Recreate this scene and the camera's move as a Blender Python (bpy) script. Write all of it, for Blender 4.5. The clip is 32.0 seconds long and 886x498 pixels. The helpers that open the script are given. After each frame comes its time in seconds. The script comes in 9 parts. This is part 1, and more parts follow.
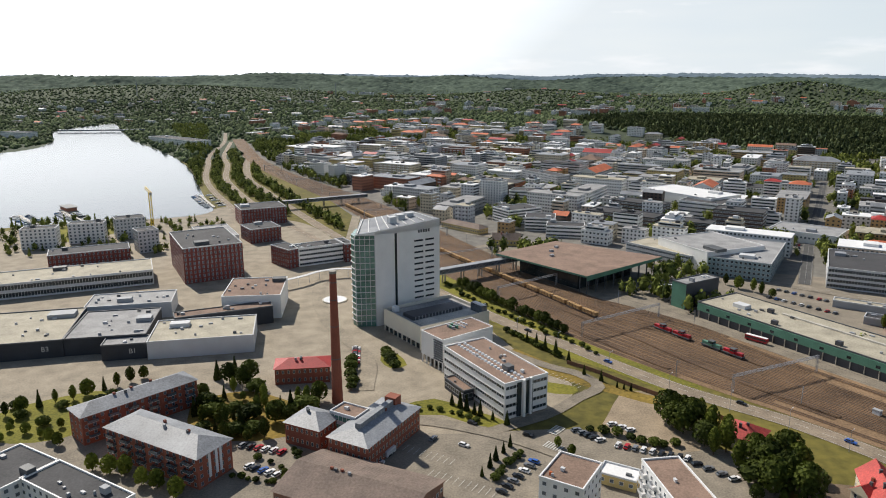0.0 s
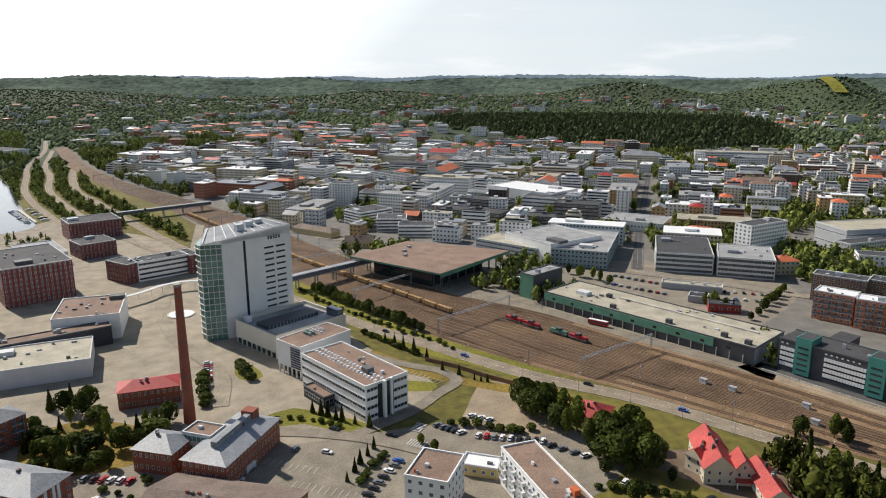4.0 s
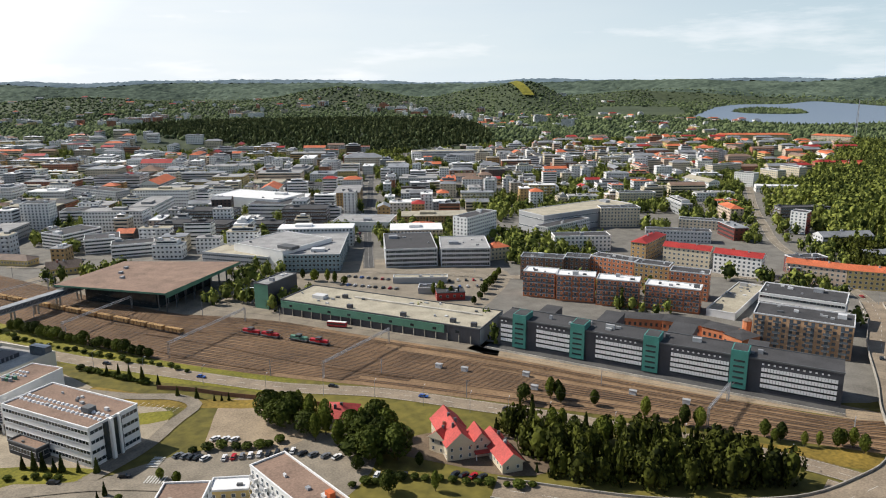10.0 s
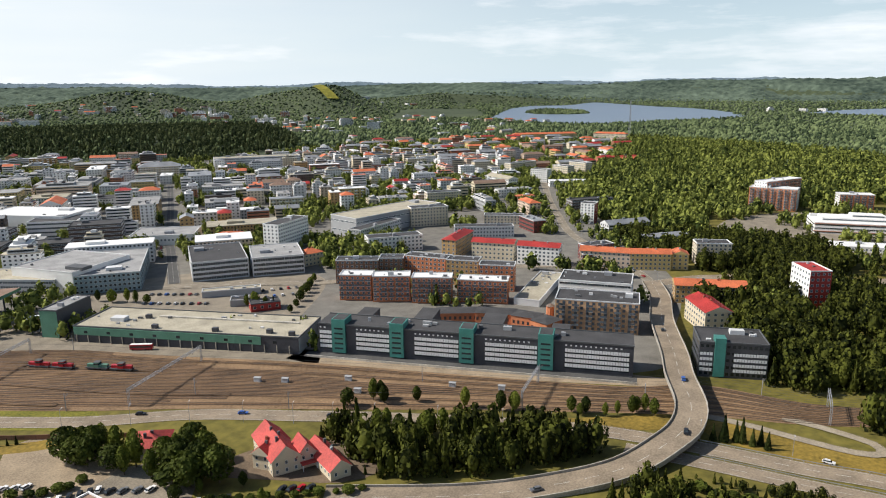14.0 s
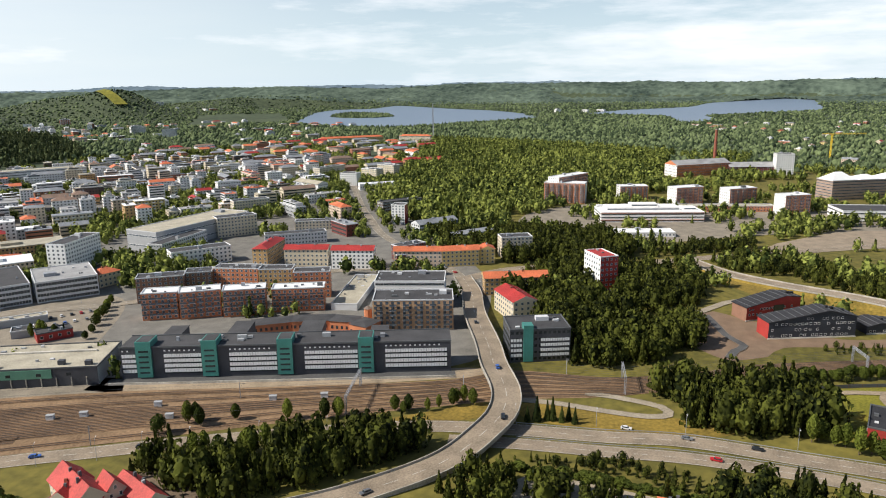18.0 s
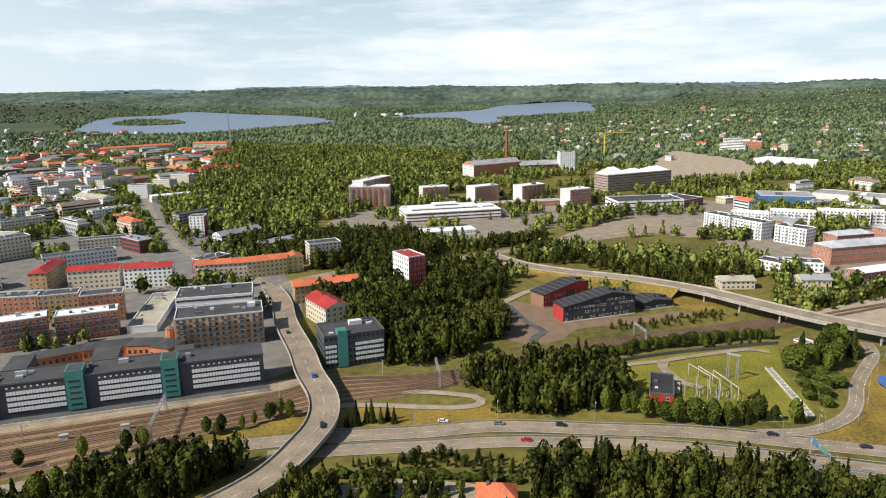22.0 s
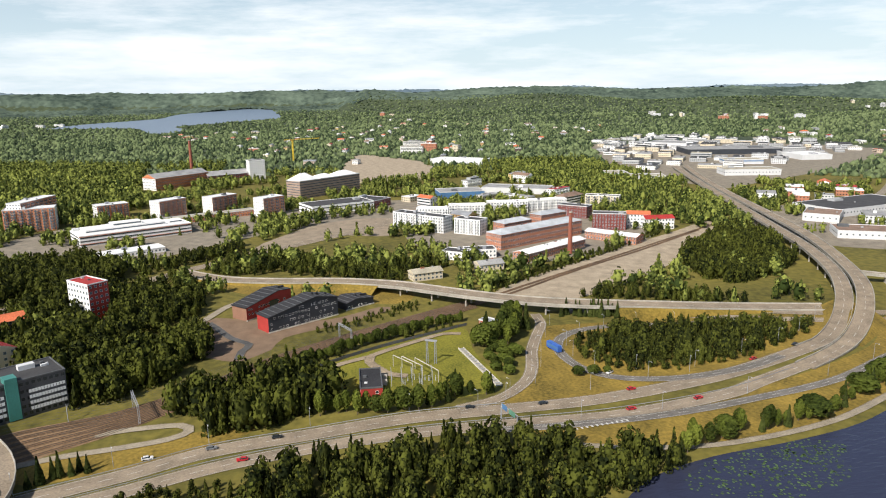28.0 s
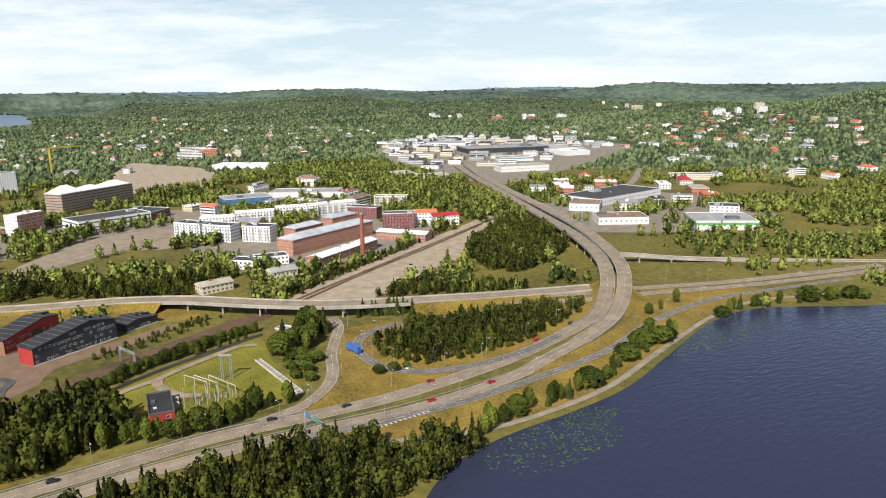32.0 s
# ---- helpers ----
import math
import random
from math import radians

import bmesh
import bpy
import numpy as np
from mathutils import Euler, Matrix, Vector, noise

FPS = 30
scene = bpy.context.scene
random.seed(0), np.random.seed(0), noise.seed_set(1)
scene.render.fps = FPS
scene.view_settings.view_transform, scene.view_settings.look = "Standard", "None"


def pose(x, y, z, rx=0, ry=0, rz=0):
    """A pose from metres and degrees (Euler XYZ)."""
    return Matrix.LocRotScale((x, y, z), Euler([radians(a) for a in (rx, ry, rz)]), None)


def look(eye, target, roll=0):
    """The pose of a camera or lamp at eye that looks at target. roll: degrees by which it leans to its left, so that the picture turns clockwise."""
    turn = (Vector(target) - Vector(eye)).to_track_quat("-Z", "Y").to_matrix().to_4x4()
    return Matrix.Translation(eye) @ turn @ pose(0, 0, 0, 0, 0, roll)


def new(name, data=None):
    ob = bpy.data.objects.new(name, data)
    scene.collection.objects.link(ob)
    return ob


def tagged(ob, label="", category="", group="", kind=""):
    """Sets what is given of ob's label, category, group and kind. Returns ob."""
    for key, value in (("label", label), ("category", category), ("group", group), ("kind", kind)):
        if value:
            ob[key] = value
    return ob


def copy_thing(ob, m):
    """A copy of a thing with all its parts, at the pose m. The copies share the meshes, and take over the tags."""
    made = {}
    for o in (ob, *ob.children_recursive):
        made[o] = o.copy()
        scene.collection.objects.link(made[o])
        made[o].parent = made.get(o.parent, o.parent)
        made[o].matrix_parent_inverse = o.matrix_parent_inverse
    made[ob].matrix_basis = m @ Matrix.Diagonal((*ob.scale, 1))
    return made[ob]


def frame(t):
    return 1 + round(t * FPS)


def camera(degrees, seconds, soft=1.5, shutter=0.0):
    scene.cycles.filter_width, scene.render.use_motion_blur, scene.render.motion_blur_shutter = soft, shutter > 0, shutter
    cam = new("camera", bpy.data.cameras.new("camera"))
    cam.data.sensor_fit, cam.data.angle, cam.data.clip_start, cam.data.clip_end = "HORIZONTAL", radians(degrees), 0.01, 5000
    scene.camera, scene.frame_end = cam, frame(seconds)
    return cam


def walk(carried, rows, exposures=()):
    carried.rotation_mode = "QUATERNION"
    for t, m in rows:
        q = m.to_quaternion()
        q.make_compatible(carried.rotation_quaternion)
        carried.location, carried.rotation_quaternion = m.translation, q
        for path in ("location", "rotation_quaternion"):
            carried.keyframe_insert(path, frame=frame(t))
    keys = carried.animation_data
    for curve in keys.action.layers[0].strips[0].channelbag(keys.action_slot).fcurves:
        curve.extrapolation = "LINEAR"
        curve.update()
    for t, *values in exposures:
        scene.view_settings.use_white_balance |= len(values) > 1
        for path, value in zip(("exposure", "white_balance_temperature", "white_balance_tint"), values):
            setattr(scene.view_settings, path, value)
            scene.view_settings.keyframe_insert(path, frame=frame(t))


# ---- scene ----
cam = camera(64.11, 32.0, soft=1.05)
PATH = [
    (0.0, pose(0, 0, 140, 76.330, 0.056, 0.000)),
    (1.0, pose(0, 0, 140, 76.343, 0.113, -2.368)),
    (2.0, pose(0, 0, 140, 76.367, 0.157, -5.473)),
    (3.0, pose(0, 0, 140, 76.399, 0.192, -8.703)),
    (3.5, pose(0, 0, 140, 76.417, 0.206, -10.439)),
    (5.5, pose(0, 0, 140, 76.499, 0.255, -17.582)),
    (6.0, pose(0, 0, 140, 76.521, 0.265, -19.343)),
    (7.0, pose(0, 0, 140, 76.566, 0.286, -22.998)),
    (8.0, pose(0, 0, 140, 76.610, 0.308, -26.712)),
    (9.0, pose(0, 0, 140, 76.654, 0.331, -30.463)),
    (10.0, pose(0, 0, 140, 76.697, 0.356, -34.277)),
    (11.0, pose(0, 0, 140, 76.739, 0.383, -38.201)),
    (12.0, pose(0, 0, 140, 76.780, 0.413, -42.012)),
    (13.0, pose(0, 0, 140, 76.819, 0.446, -45.828)),
    (14.0, pose(0, 0, 140, 76.858, 0.481, -49.674)),
    (14.5, pose(0, 0, 140, 76.877, 0.499, -51.614)),
    (16.5, pose(0, 0, 140, 76.953, 0.576, -59.260)),
    (17.0, pose(0, 0, 140, 76.972, 0.595, -61.195)),
    (18.0, pose(0, 0, 140, 77.010, 0.634, -65.078)),
    (19.0, pose(0, 0, 140, 77.049, 0.673, -68.986)),
    (20.0, pose(0, 0, 140, 77.088, 0.710, -72.932)),
    (21.0, pose(0, 0, 140, 77.127, 0.745, -76.908)),
    (22.0, pose(0, 0, 140, 77.167, 0.777, -80.915)),
    (23.0, pose(0, 0, 140, 77.206, 0.806, -84.908)),
    (24.0, pose(0, 0, 140, 77.245, 0.831, -88.986)),
    (25.0, pose(0, 0, 140, 77.281, 0.852, -93.053)),
    (25.5, pose(0, 0, 140, 77.297, 0.861, -95.085)),
    (27.5, pose(0, 0, 140, 77.351, 0.887, -103.464)),
    (28.0, pose(0, 0, 140, 77.359, 0.891, -105.584)),
    (29.0, pose(0, 0, 140, 77.368, 0.897, -109.813)),
    (30.0, pose(0, 0, 140, 77.364, 0.900, -114.069)),
    (31.0, pose(0, 0, 140, 77.343, 0.902, -118.259)),
    (32.0, pose(0, 0, 140, 77.301, 0.904, -122.642)),
]
walk(cam, PATH, ((0.0, -0.46), (6.0, -0.40), (13.0, -0.29), (19.0, -0.22), (32.0, -0.20)))

# ---------------------------------------------------------------- world and sun
SUN_AZ, SUN_EL = radians(-37.0), radians(42.0)


def make_world():
    w = bpy.data.worlds.new("sky")
    scene.world = w
    w.use_nodes = True
    nt = w.node_tree
    nt.nodes.clear()
    out = nt.nodes.new("ShaderNodeOutputWorld")
    bg = nt.nodes.new("ShaderNodeBackground")
    bg.inputs["Strength"].default_value = 0.10
    sky = nt.nodes.new("ShaderNodeTexSky")
    sky.sky_type = "NISHITA"
    sky.sun_disc = False
    sky.sun_elevation = SUN_EL
    sky.sun_rotation = SUN_AZ
    sky.air_density, sky.dust_density, sky.ozone_density = 1.0, 0.35, 1.4
    tc = nt.nodes.new("ShaderNodeTexCoord")
    mp = nt.nodes.new("ShaderNodeMapping")
    mp.inputs["Scale"].default_value = (1.0, 1.0, 6.5)
    mp.inputs["Location"].default_value = (0.35, 0.2, 0.1)
    n1 = nt.nodes.new("ShaderNodeTexNoise")
    n1.inputs["Scale"].default_value, n1.inputs["Detail"].default_value = 2.6, 8.0
    n1.inputs["Roughness"].default_value = 0.62
    ramp = nt.nodes.new("ShaderNodeValToRGB")
    ramp.color_ramp.elements[0].position, ramp.color_ramp.elements[1].position = 0.47, 0.70
    ramp.color_ramp.elements[0].color = (0.06, 0.06, 0.06, 1)
    n2 = nt.nodes.new("ShaderNodeTexNoise")
    n2.inputs["Scale"].default_value, n2.inputs["Detail"].default_value = 7.0, 6.0
    shade = nt.nodes.new("ShaderNodeValToRGB")
    shade.color_ramp.elements[0].position, shade.color_ramp.elements[1].position = 0.3, 0.7
    shade.color_ramp.elements[0].color = (12.3, 12.8, 13.4, 1)
    shade.color_ramp.elements[1].color = (13.2, 13.4, 13.6, 1)
    mix = nt.nodes.new("ShaderNodeMix")
    mix.data_type = "RGBA"
    sep = nt.nodes.new("ShaderNodeSeparateXYZ")
    nt.links.new(tc.outputs["Generated"], sep.inputs["Vector"])
    thin = nt.nodes.new("ShaderNodeMapRange")
    thin.inputs["From Min"].default_value, thin.inputs["From Max"].default_value = 0.13, 0.36
    thin.inputs["To Min"].default_value, thin.inputs["To Max"].default_value = 1.0, 0.03
    nt.links.new(sep.outputs["Z"], thin.inputs["Value"])
    cover = nt.nodes.new("ShaderNodeMath")
    cover.operation = "MULTIPLY"
    nt.links.new(ramp.outputs["Color"], cover.inputs[0])
    nt.links.new(thin.outputs["Result"], cover.inputs[1])
    nt.links.new(tc.outputs["Generated"], mp.inputs["Vector"])
    nt.links.new(mp.outputs["Vector"], n1.inputs["Vector"])
    nt.links.new(mp.outputs["Vector"], n2.inputs["Vector"])
    nt.links.new(n1.outputs["Fac"], ramp.inputs["Fac"])
    nt.links.new(n2.outputs["Fac"], shade.inputs["Fac"])
    # thin cloud shines more towards the sun
    dot = nt.nodes.new("ShaderNodeVectorMath")
    dot.operation = "DOT_PRODUCT"
    dot.inputs[1].default_value = (math.sin(SUN_AZ) * math.cos(SUN_EL), math.cos(SUN_AZ) * math.cos(SUN_EL), math.sin(SUN_EL))
    nt.links.new(tc.outputs["Generated"], dot.inputs[0])
    near_sun = nt.nodes.new("ShaderNodeMapRange")
    near_sun.inputs["From Min"].default_value, near_sun.inputs["From Max"].default_value = -0.12, 0.72
    near_sun.inputs["To Min"].default_value, near_sun.inputs["To Max"].default_value = 0.0, 0.9
    most = nt.nodes.new("ShaderNodeMath")
    most.operation = "MAXIMUM"
    nt.links.new(dot.outputs["Value"], near_sun.inputs["Value"])
    lowsun = nt.nodes.new("ShaderNodeMath")
    lowsun.operation = "MULTIPLY"
    nt.links.new(near_sun.outputs["Result"], lowsun.inputs[0])
    nt.links.new(thin.outputs["Result"], lowsun.inputs[1])
    nt.links.new(lowsun.outputs[0], most.inputs[0])
    nt.links.new(cover.outputs[0], most.inputs[1])
    nt.links.new(most.outputs[0], mix.inputs["Factor"])
    
    glow = nt.nodes.new("ShaderNodeMapRange")
    glow.inputs["From Min"].default_value, glow.inputs["From Max"].default_value = 0.55, 1.0
    glow.inputs["To Min"].default_value, glow.inputs["To Max"].default_value = 1.0, 3.2
    nt.links.new(dot.outputs["Value"], glow.inputs["Value"])
    gain = nt.nodes.new("ShaderNodeVectorMath")
    gain.operation = "SCALE"
    nt.links.new(shade.outputs["Color"], gain.inputs[0])
    nt.links.new(glow.outputs["Result"], gain.inputs["Scale"])
    # pale blue veil low over the horizon
    low = nt.nodes.new("ShaderNodeMapRange")
    low.inputs["From Min"].default_value, low.inputs["From Max"].default_value = 0.0, 0.30
    low.inputs["To Min"].default_value, low.inputs["To Max"].default_value = 0.8, 0.0
    nt.links.new(sep.outputs["Z"], low.inputs["Value"])
    veil = nt.nodes.new("ShaderNodeMix")
    veil.data_type = "RGBA"
    veil.inputs["B"].default_value = (8.6, 10.7, 12.3, 1)
    nt.links.new(low.outputs["Result"], veil.inputs["Factor"])
    nt.links.new(sky.outputs["Color"], veil.inputs["A"])
    nt.links.new(gain.outputs["Vector"], mix.inputs["B"])
    nt.links.new(veil.outputs["Result"], mix.inputs["A"])
    nt.links.new(mix.outputs["Result"], bg.inputs["Color"])
    nt.links.new(bg.outputs["Background"], out.inputs["Surface"])


make_world()
sun_dir = Vector((math.sin(SUN_AZ) * math.cos(SUN_EL), math.cos(SUN_AZ) * math.cos(SUN_EL), math.sin(SUN_EL)))
lamp = bpy.data.lights.new("sun", "SUN")
lamp.energy, lamp.angle, lamp.color = 6.8, radians(0.6), (1.0, 0.935, 0.84)
new("sun", lamp).matrix_world = look(sun_dir * 600, (0, 0, 0))

# ---------------------------------------------------------------- materials
MATS = {}


def mat(name, color, rough=0.8, metal=0.0, var=0.25, scale=0.15, fine=2.5, bump=0.0, color2=None, per_object=0.0, spec=0.4, island=0.0):
    """A surface whose colour wanders at two scales, with optional relief and a shift from object to object."""
    m = bpy.data.materials.new(name)
    m.use_nodes = True
    nt = m.node_tree
    bsdf = nt.nodes["Principled BSDF"]
    bsdf.inputs["Roughness"].default_value = rough
    bsdf.inputs["Metallic"].default_value = metal
    bsdf.inputs["Specular IOR Level"].default_value = spec
    geo = nt.nodes.new("ShaderNodeNewGeometry")
    a = nt.nodes.new("ShaderNodeTexNoise")
    a.inputs["Scale"].default_value, a.inputs["Detail"].default_value = scale, 4.0
    b = nt.nodes.new("ShaderNodeTexNoise")
    b.inputs["Scale"].default_value, b.inputs["Detail"].default_value = fine, 3.0
    nt.links.new(geo.outputs["Position"], a.inputs["Vector"])
    nt.links.new(geo.outputs["Position"], b.inputs["Vector"])
    add = nt.nodes.new("ShaderNodeMath")
    add.operation = "ADD"
    nt.links.new(a.outputs["Fac"], add.inputs[0])
    nt.links.new(b.outputs["Fac"], add.inputs[1])
    last = add.outputs[0]
    if per_object:
        info = nt.nodes.new("ShaderNodeObjectInfo")
        mul = nt.nodes.new("ShaderNodeMath")
        mul.operation = "MULTIPLY_ADD"
        mul.inputs[1].default_value, mul.inputs[2].default_value = per_object, -per_object / 2
        nt.links.new(info.outputs["Random"], mul.inputs[0])
        add2 = nt.nodes.new("ShaderNodeMath")
        add2.operation = "ADD"
        nt.links.new(last, add2.inputs[0])
        nt.links.new(mul.outputs[0], add2.inputs[1])
        last = add2.outputs[0]
    if island:
        mul = nt.nodes.new("ShaderNodeMath")
        mul.operation = "MULTIPLY_ADD"
        mul.inputs[1].default_value, mul.inputs[2].default_value = island, -island / 2
        nt.links.new(geo.outputs["Random Per Island"], mul.inputs[0])
        add3 = nt.nodes.new("ShaderNodeMath")
        add3.operation = "ADD"
        nt.links.new(last, add3.inputs[0])
        nt.links.new(mul.outputs[0], add3.inputs[1])
        last = add3.outputs[0]
    ramp = nt.nodes.new("ShaderNodeMapRange")
    ramp.inputs["From Min"].default_value, ramp.inputs["From Max"].default_value = 0.65, 1.35
    nt.links.new(last, ramp.inputs["Value"])
    mix = nt.nodes.new("ShaderNodeMix")
    mix.data_type = "RGBA"
    lo = [c * (1 - var) for c in color]
    hi = color2 if color2 else [min(1, c * (1 + var)) for c in color]
    mix.inputs["A"].default_value, mix.inputs["B"].default_value = (*lo, 1), (*hi, 1)
    nt.links.new(ramp.outputs["Result"], mix.inputs["Factor"])
    nt.links.new(mix.outputs["Result"], bsdf.inputs["Base Color"])
    if bump:
        bp = nt.nodes.new("ShaderNodeBump")
        bp.inputs["Strength"].default_value, bp.inputs["Distance"].default_value = 0.6, bump
        nt.links.new(b.outputs["Fac"], bp.inputs["Height"])
        nt.links.new(bp.outputs["Normal"], bsdf.inputs["Normal"])
    MATS[name] = m
    return m


def glass(name, color, rough=0.08):
    m = mat(name, color, rough, 0.0, 0.35, 0.05, 0.4, per_object=0.3, spec=0.7)
    return m


for row in (
    ("asphalt", (0.085, 0.084, 0.082), 0.9), ("yard_ground", (0.175, 0.165, 0.145), 0.92), ("cream_panel", (0.68, 0.63, 0.52), 0.7), ("old_asphalt", (0.235, 0.202, 0.155), 0.9), ("lane_asphalt", (0.265, 0.212, 0.153), 0.9),
    ("dark_asphalt", (0.150, 0.136, 0.120), 0.92), ("paving", (0.30, 0.255, 0.19), 0.9), ("concrete", (0.34, 0.315, 0.27), 0.85),
    ("pale_concrete", (0.52, 0.49, 0.43), 0.85), ("dirt", (0.30, 0.235, 0.16), 0.95), ("brown_dirt", (0.145, 0.105, 0.07), 0.95),
    ("white_line", (0.58, 0.57, 0.53), 0.7), ("steel", (0.30, 0.31, 0.33), 0.5), ("rust", (0.13, 0.08, 0.055), 0.8), ("dark_steel", (0.10, 0.105, 0.11), 0.6),
    ("brick_red", (0.28, 0.09, 0.055), 0.85), ("brick_dark", (0.17, 0.045, 0.038), 0.85), ("brick_orange", (0.54, 0.20, 0.095), 0.85),
    ("brick_brown", (0.25, 0.135, 0.09), 0.85), ("brick_pale", (0.41, 0.175, 0.105), 0.85), ("ochre", (0.45, 0.29, 0.13), 0.85), ("chimney_brick", (0.27, 0.088, 0.054), 0.85),
    ("white_wall", (0.82, 0.81, 0.785), 0.7), ("grey_white", (0.60, 0.605, 0.61), 0.7), ("grey_wall", (0.36, 0.37, 0.38), 0.7), ("cream_wall", (0.62, 0.54, 0.40), 0.8),
    ("yellow_wall", (0.60, 0.46, 0.20), 0.8), ("pink_wall", (0.58, 0.46, 0.36), 0.8), ("dark_wall", (0.035, 0.04, 0.05), 0.6), ("tan_brick", (0.50, 0.31, 0.18), 0.85), ("earth", (0.20, 0.135, 0.088), 0.95), ("sand_dirt", (0.37, 0.30, 0.215), 0.95), ("zinc_roof", (0.44, 0.46, 0.48), 0.55), ("slate_wall", (0.062, 0.065, 0.075), 0.6),
    ("teal_panel", (0.055, 0.22, 0.19), 0.5), ("green_panel", (0.10, 0.24, 0.17), 0.5), ("blue_wall", (0.07, 0.17, 0.33), 0.6), ("teal_wall", (0.24, 0.33, 0.36), 0.6),
    ("chocolate", (0.10, 0.072, 0.06), 0.8), ("red_wall", (0.36, 0.04, 0.033), 0.7), ("white_band", (0.70, 0.71, 0.72), 0.5),
    ("grey_roof", (0.30, 0.298, 0.295), 0.8), ("pale_roof", (0.38, 0.345, 0.265), 0.85), ("white_roof", (0.78, 0.78, 0.77), 0.6), ("dark_roof", (0.058, 0.057, 0.059), 0.85),
    ("black_roof", (0.032, 0.032, 0.036), 0.9), ("brown_roof", (0.23, 0.155, 0.115), 0.9), ("metal_roof", (0.25, 0.26, 0.275), 0.5), ("red_roof", (0.37, 0.036, 0.031), 0.6),
    ("orange_roof", (0.55, 0.15, 0.065), 0.7), ("villa_roof", (0.42, 0.055, 0.045), 0.65), ("tile_roof", (0.205, 0.155, 0.125), 0.85), ("trim_white", (0.78, 0.78, 0.77), 0.6),
    ("orange_box", (0.55, 0.13, 0.04), 0.7), ("shop_greenm", (0.10, 0.35, 0.08), 0.6), ("tyre", (0.02, 0.02, 0.02), 0.9), ("bark", (0.10, 0.075, 0.05), 0.9),
    ("log_wood", (0.40, 0.25, 0.11), 0.9), ("yellow_paint", (0.70, 0.50, 0.05), 0.5), ("scaffold_net", (0.36, 0.26, 0.205), 0.9), ("rail_steel", (0.095, 0.072, 0.056), 0.45),
):
    worn = row[0].endswith(("roof", "asphalt", "paving", "dirt", "ground", "concrete")) or row[0] in ("asphalt",)
    painted = row[0] in ("white_wall", "grey_white", "cream_panel", "trim_white", "white_roof", "white_band", "cream_wall", "pink_wall", "yellow_wall", "grey_wall")
    mat(row[0], row[1], row[2], var=0.08 if painted else 0.38 if worn else 0.25, scale=0.11 if worn else 0.15, fine=1.3 if worn else 2.5, per_object=0.12)
mat("car_red", (0.45, 0.02, 0.03), 0.3, per_object=0.3)
mat("car_white", (0.75, 0.75, 0.75), 0.3, per_object=0.2)
mat("car_grey", (0.22, 0.23, 0.25), 0.3, 0.3, per_object=0.6)
mat("car_dark", (0.025, 0.028, 0.035), 0.3, per_object=0.6)
mat("car_blue", (0.04, 0.12, 0.42), 0.3, per_object=0.3)
glass("window_glass", (0.10, 0.12, 0.14))
glass("dark_glass", (0.03, 0.04, 0.045))
glass("green_glass", (0.11, 0.23, 0.185))
mat("grass", (0.165, 0.124, 0.015), 0.95, 0, 0.5, 0.05, 0.6, 0.05, color2=(0.335, 0.225, 0.040))
mat("green_grass", (0.135, 0.145, 0.010), 0.95, 0, 0.45, 0.05, 0.8, 0.05, color2=(0.265, 0.238, 0.026))
mat("forest_floor", (0.036, 0.058, 0.030), 0.95, 0, 0.4, 0.004, 0.05, color2=(0.085, 0.108, 0.050))
mat("woodland_floor", (0.110, 0.105, 0.016), 0.95, 0, 0.5, 0.012, 0.2, 0.3, color2=(0.205, 0.170, 0.032))
mat("ballast", (0.185, 0.112, 0.058), 0.95, 0, 0.45, 0.05, 0.9, 0.05, color2=(0.350, 0.228, 0.128))
mat("track_bed", (0.120, 0.070, 0.038), 0.95, 0, 0.5, 0.04, 1.6, 0.05, color2=(0.275, 0.168, 0.092))
mat("leaf", (0.040, 0.062, 0.009), 0.8, 0, 0.5, 0.10, 0.9, color2=(0.105, 0.130, 0.020), per_object=0.6, spec=0.15)
mat("birch_leaf", (0.095, 0.130, 0.016), 0.8, 0, 0.45, 0.10, 0.9, color2=(0.19, 0.22, 0.034), per_object=0.6, spec=0.15)
mat("needle", (0.028, 0.044, 0.012), 0.85, 0, 0.4, 0.10, 0.9, color2=(0.088, 0.108, 0.026), per_object=0.5, spec=0.1)
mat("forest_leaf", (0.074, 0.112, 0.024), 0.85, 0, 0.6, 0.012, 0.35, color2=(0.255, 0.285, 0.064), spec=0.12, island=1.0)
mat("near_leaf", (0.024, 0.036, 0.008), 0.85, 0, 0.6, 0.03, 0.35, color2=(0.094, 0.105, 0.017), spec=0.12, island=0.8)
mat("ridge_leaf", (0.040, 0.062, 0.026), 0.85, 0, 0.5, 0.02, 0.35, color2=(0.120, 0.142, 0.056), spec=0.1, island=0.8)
# crowns of the distant forest, bluer because haze is put into their colour
mat("hazy_leaf", (0.064, 0.100, 0.050), 0.9, 0, 0.5, 0.0035, 0.1, color2=(0.175, 0.220, 0.100), spec=0.1, island=0.9)
# far hills and ridges: distance haze is painted into these bluish base colours
mat("hazy_forest", (0.046, 0.076, 0.066), 0.95, 0, 0.5, 0.004, 0.03, color2=(0.150, 0.195, 0.145), spec=0.05)
mat("hazy_ridge", (0.125, 0.185, 0.235), 0.95, 0, 0.25, 0.0008, 0.006, color2=(0.195, 0.250, 0.285), spec=0.05)
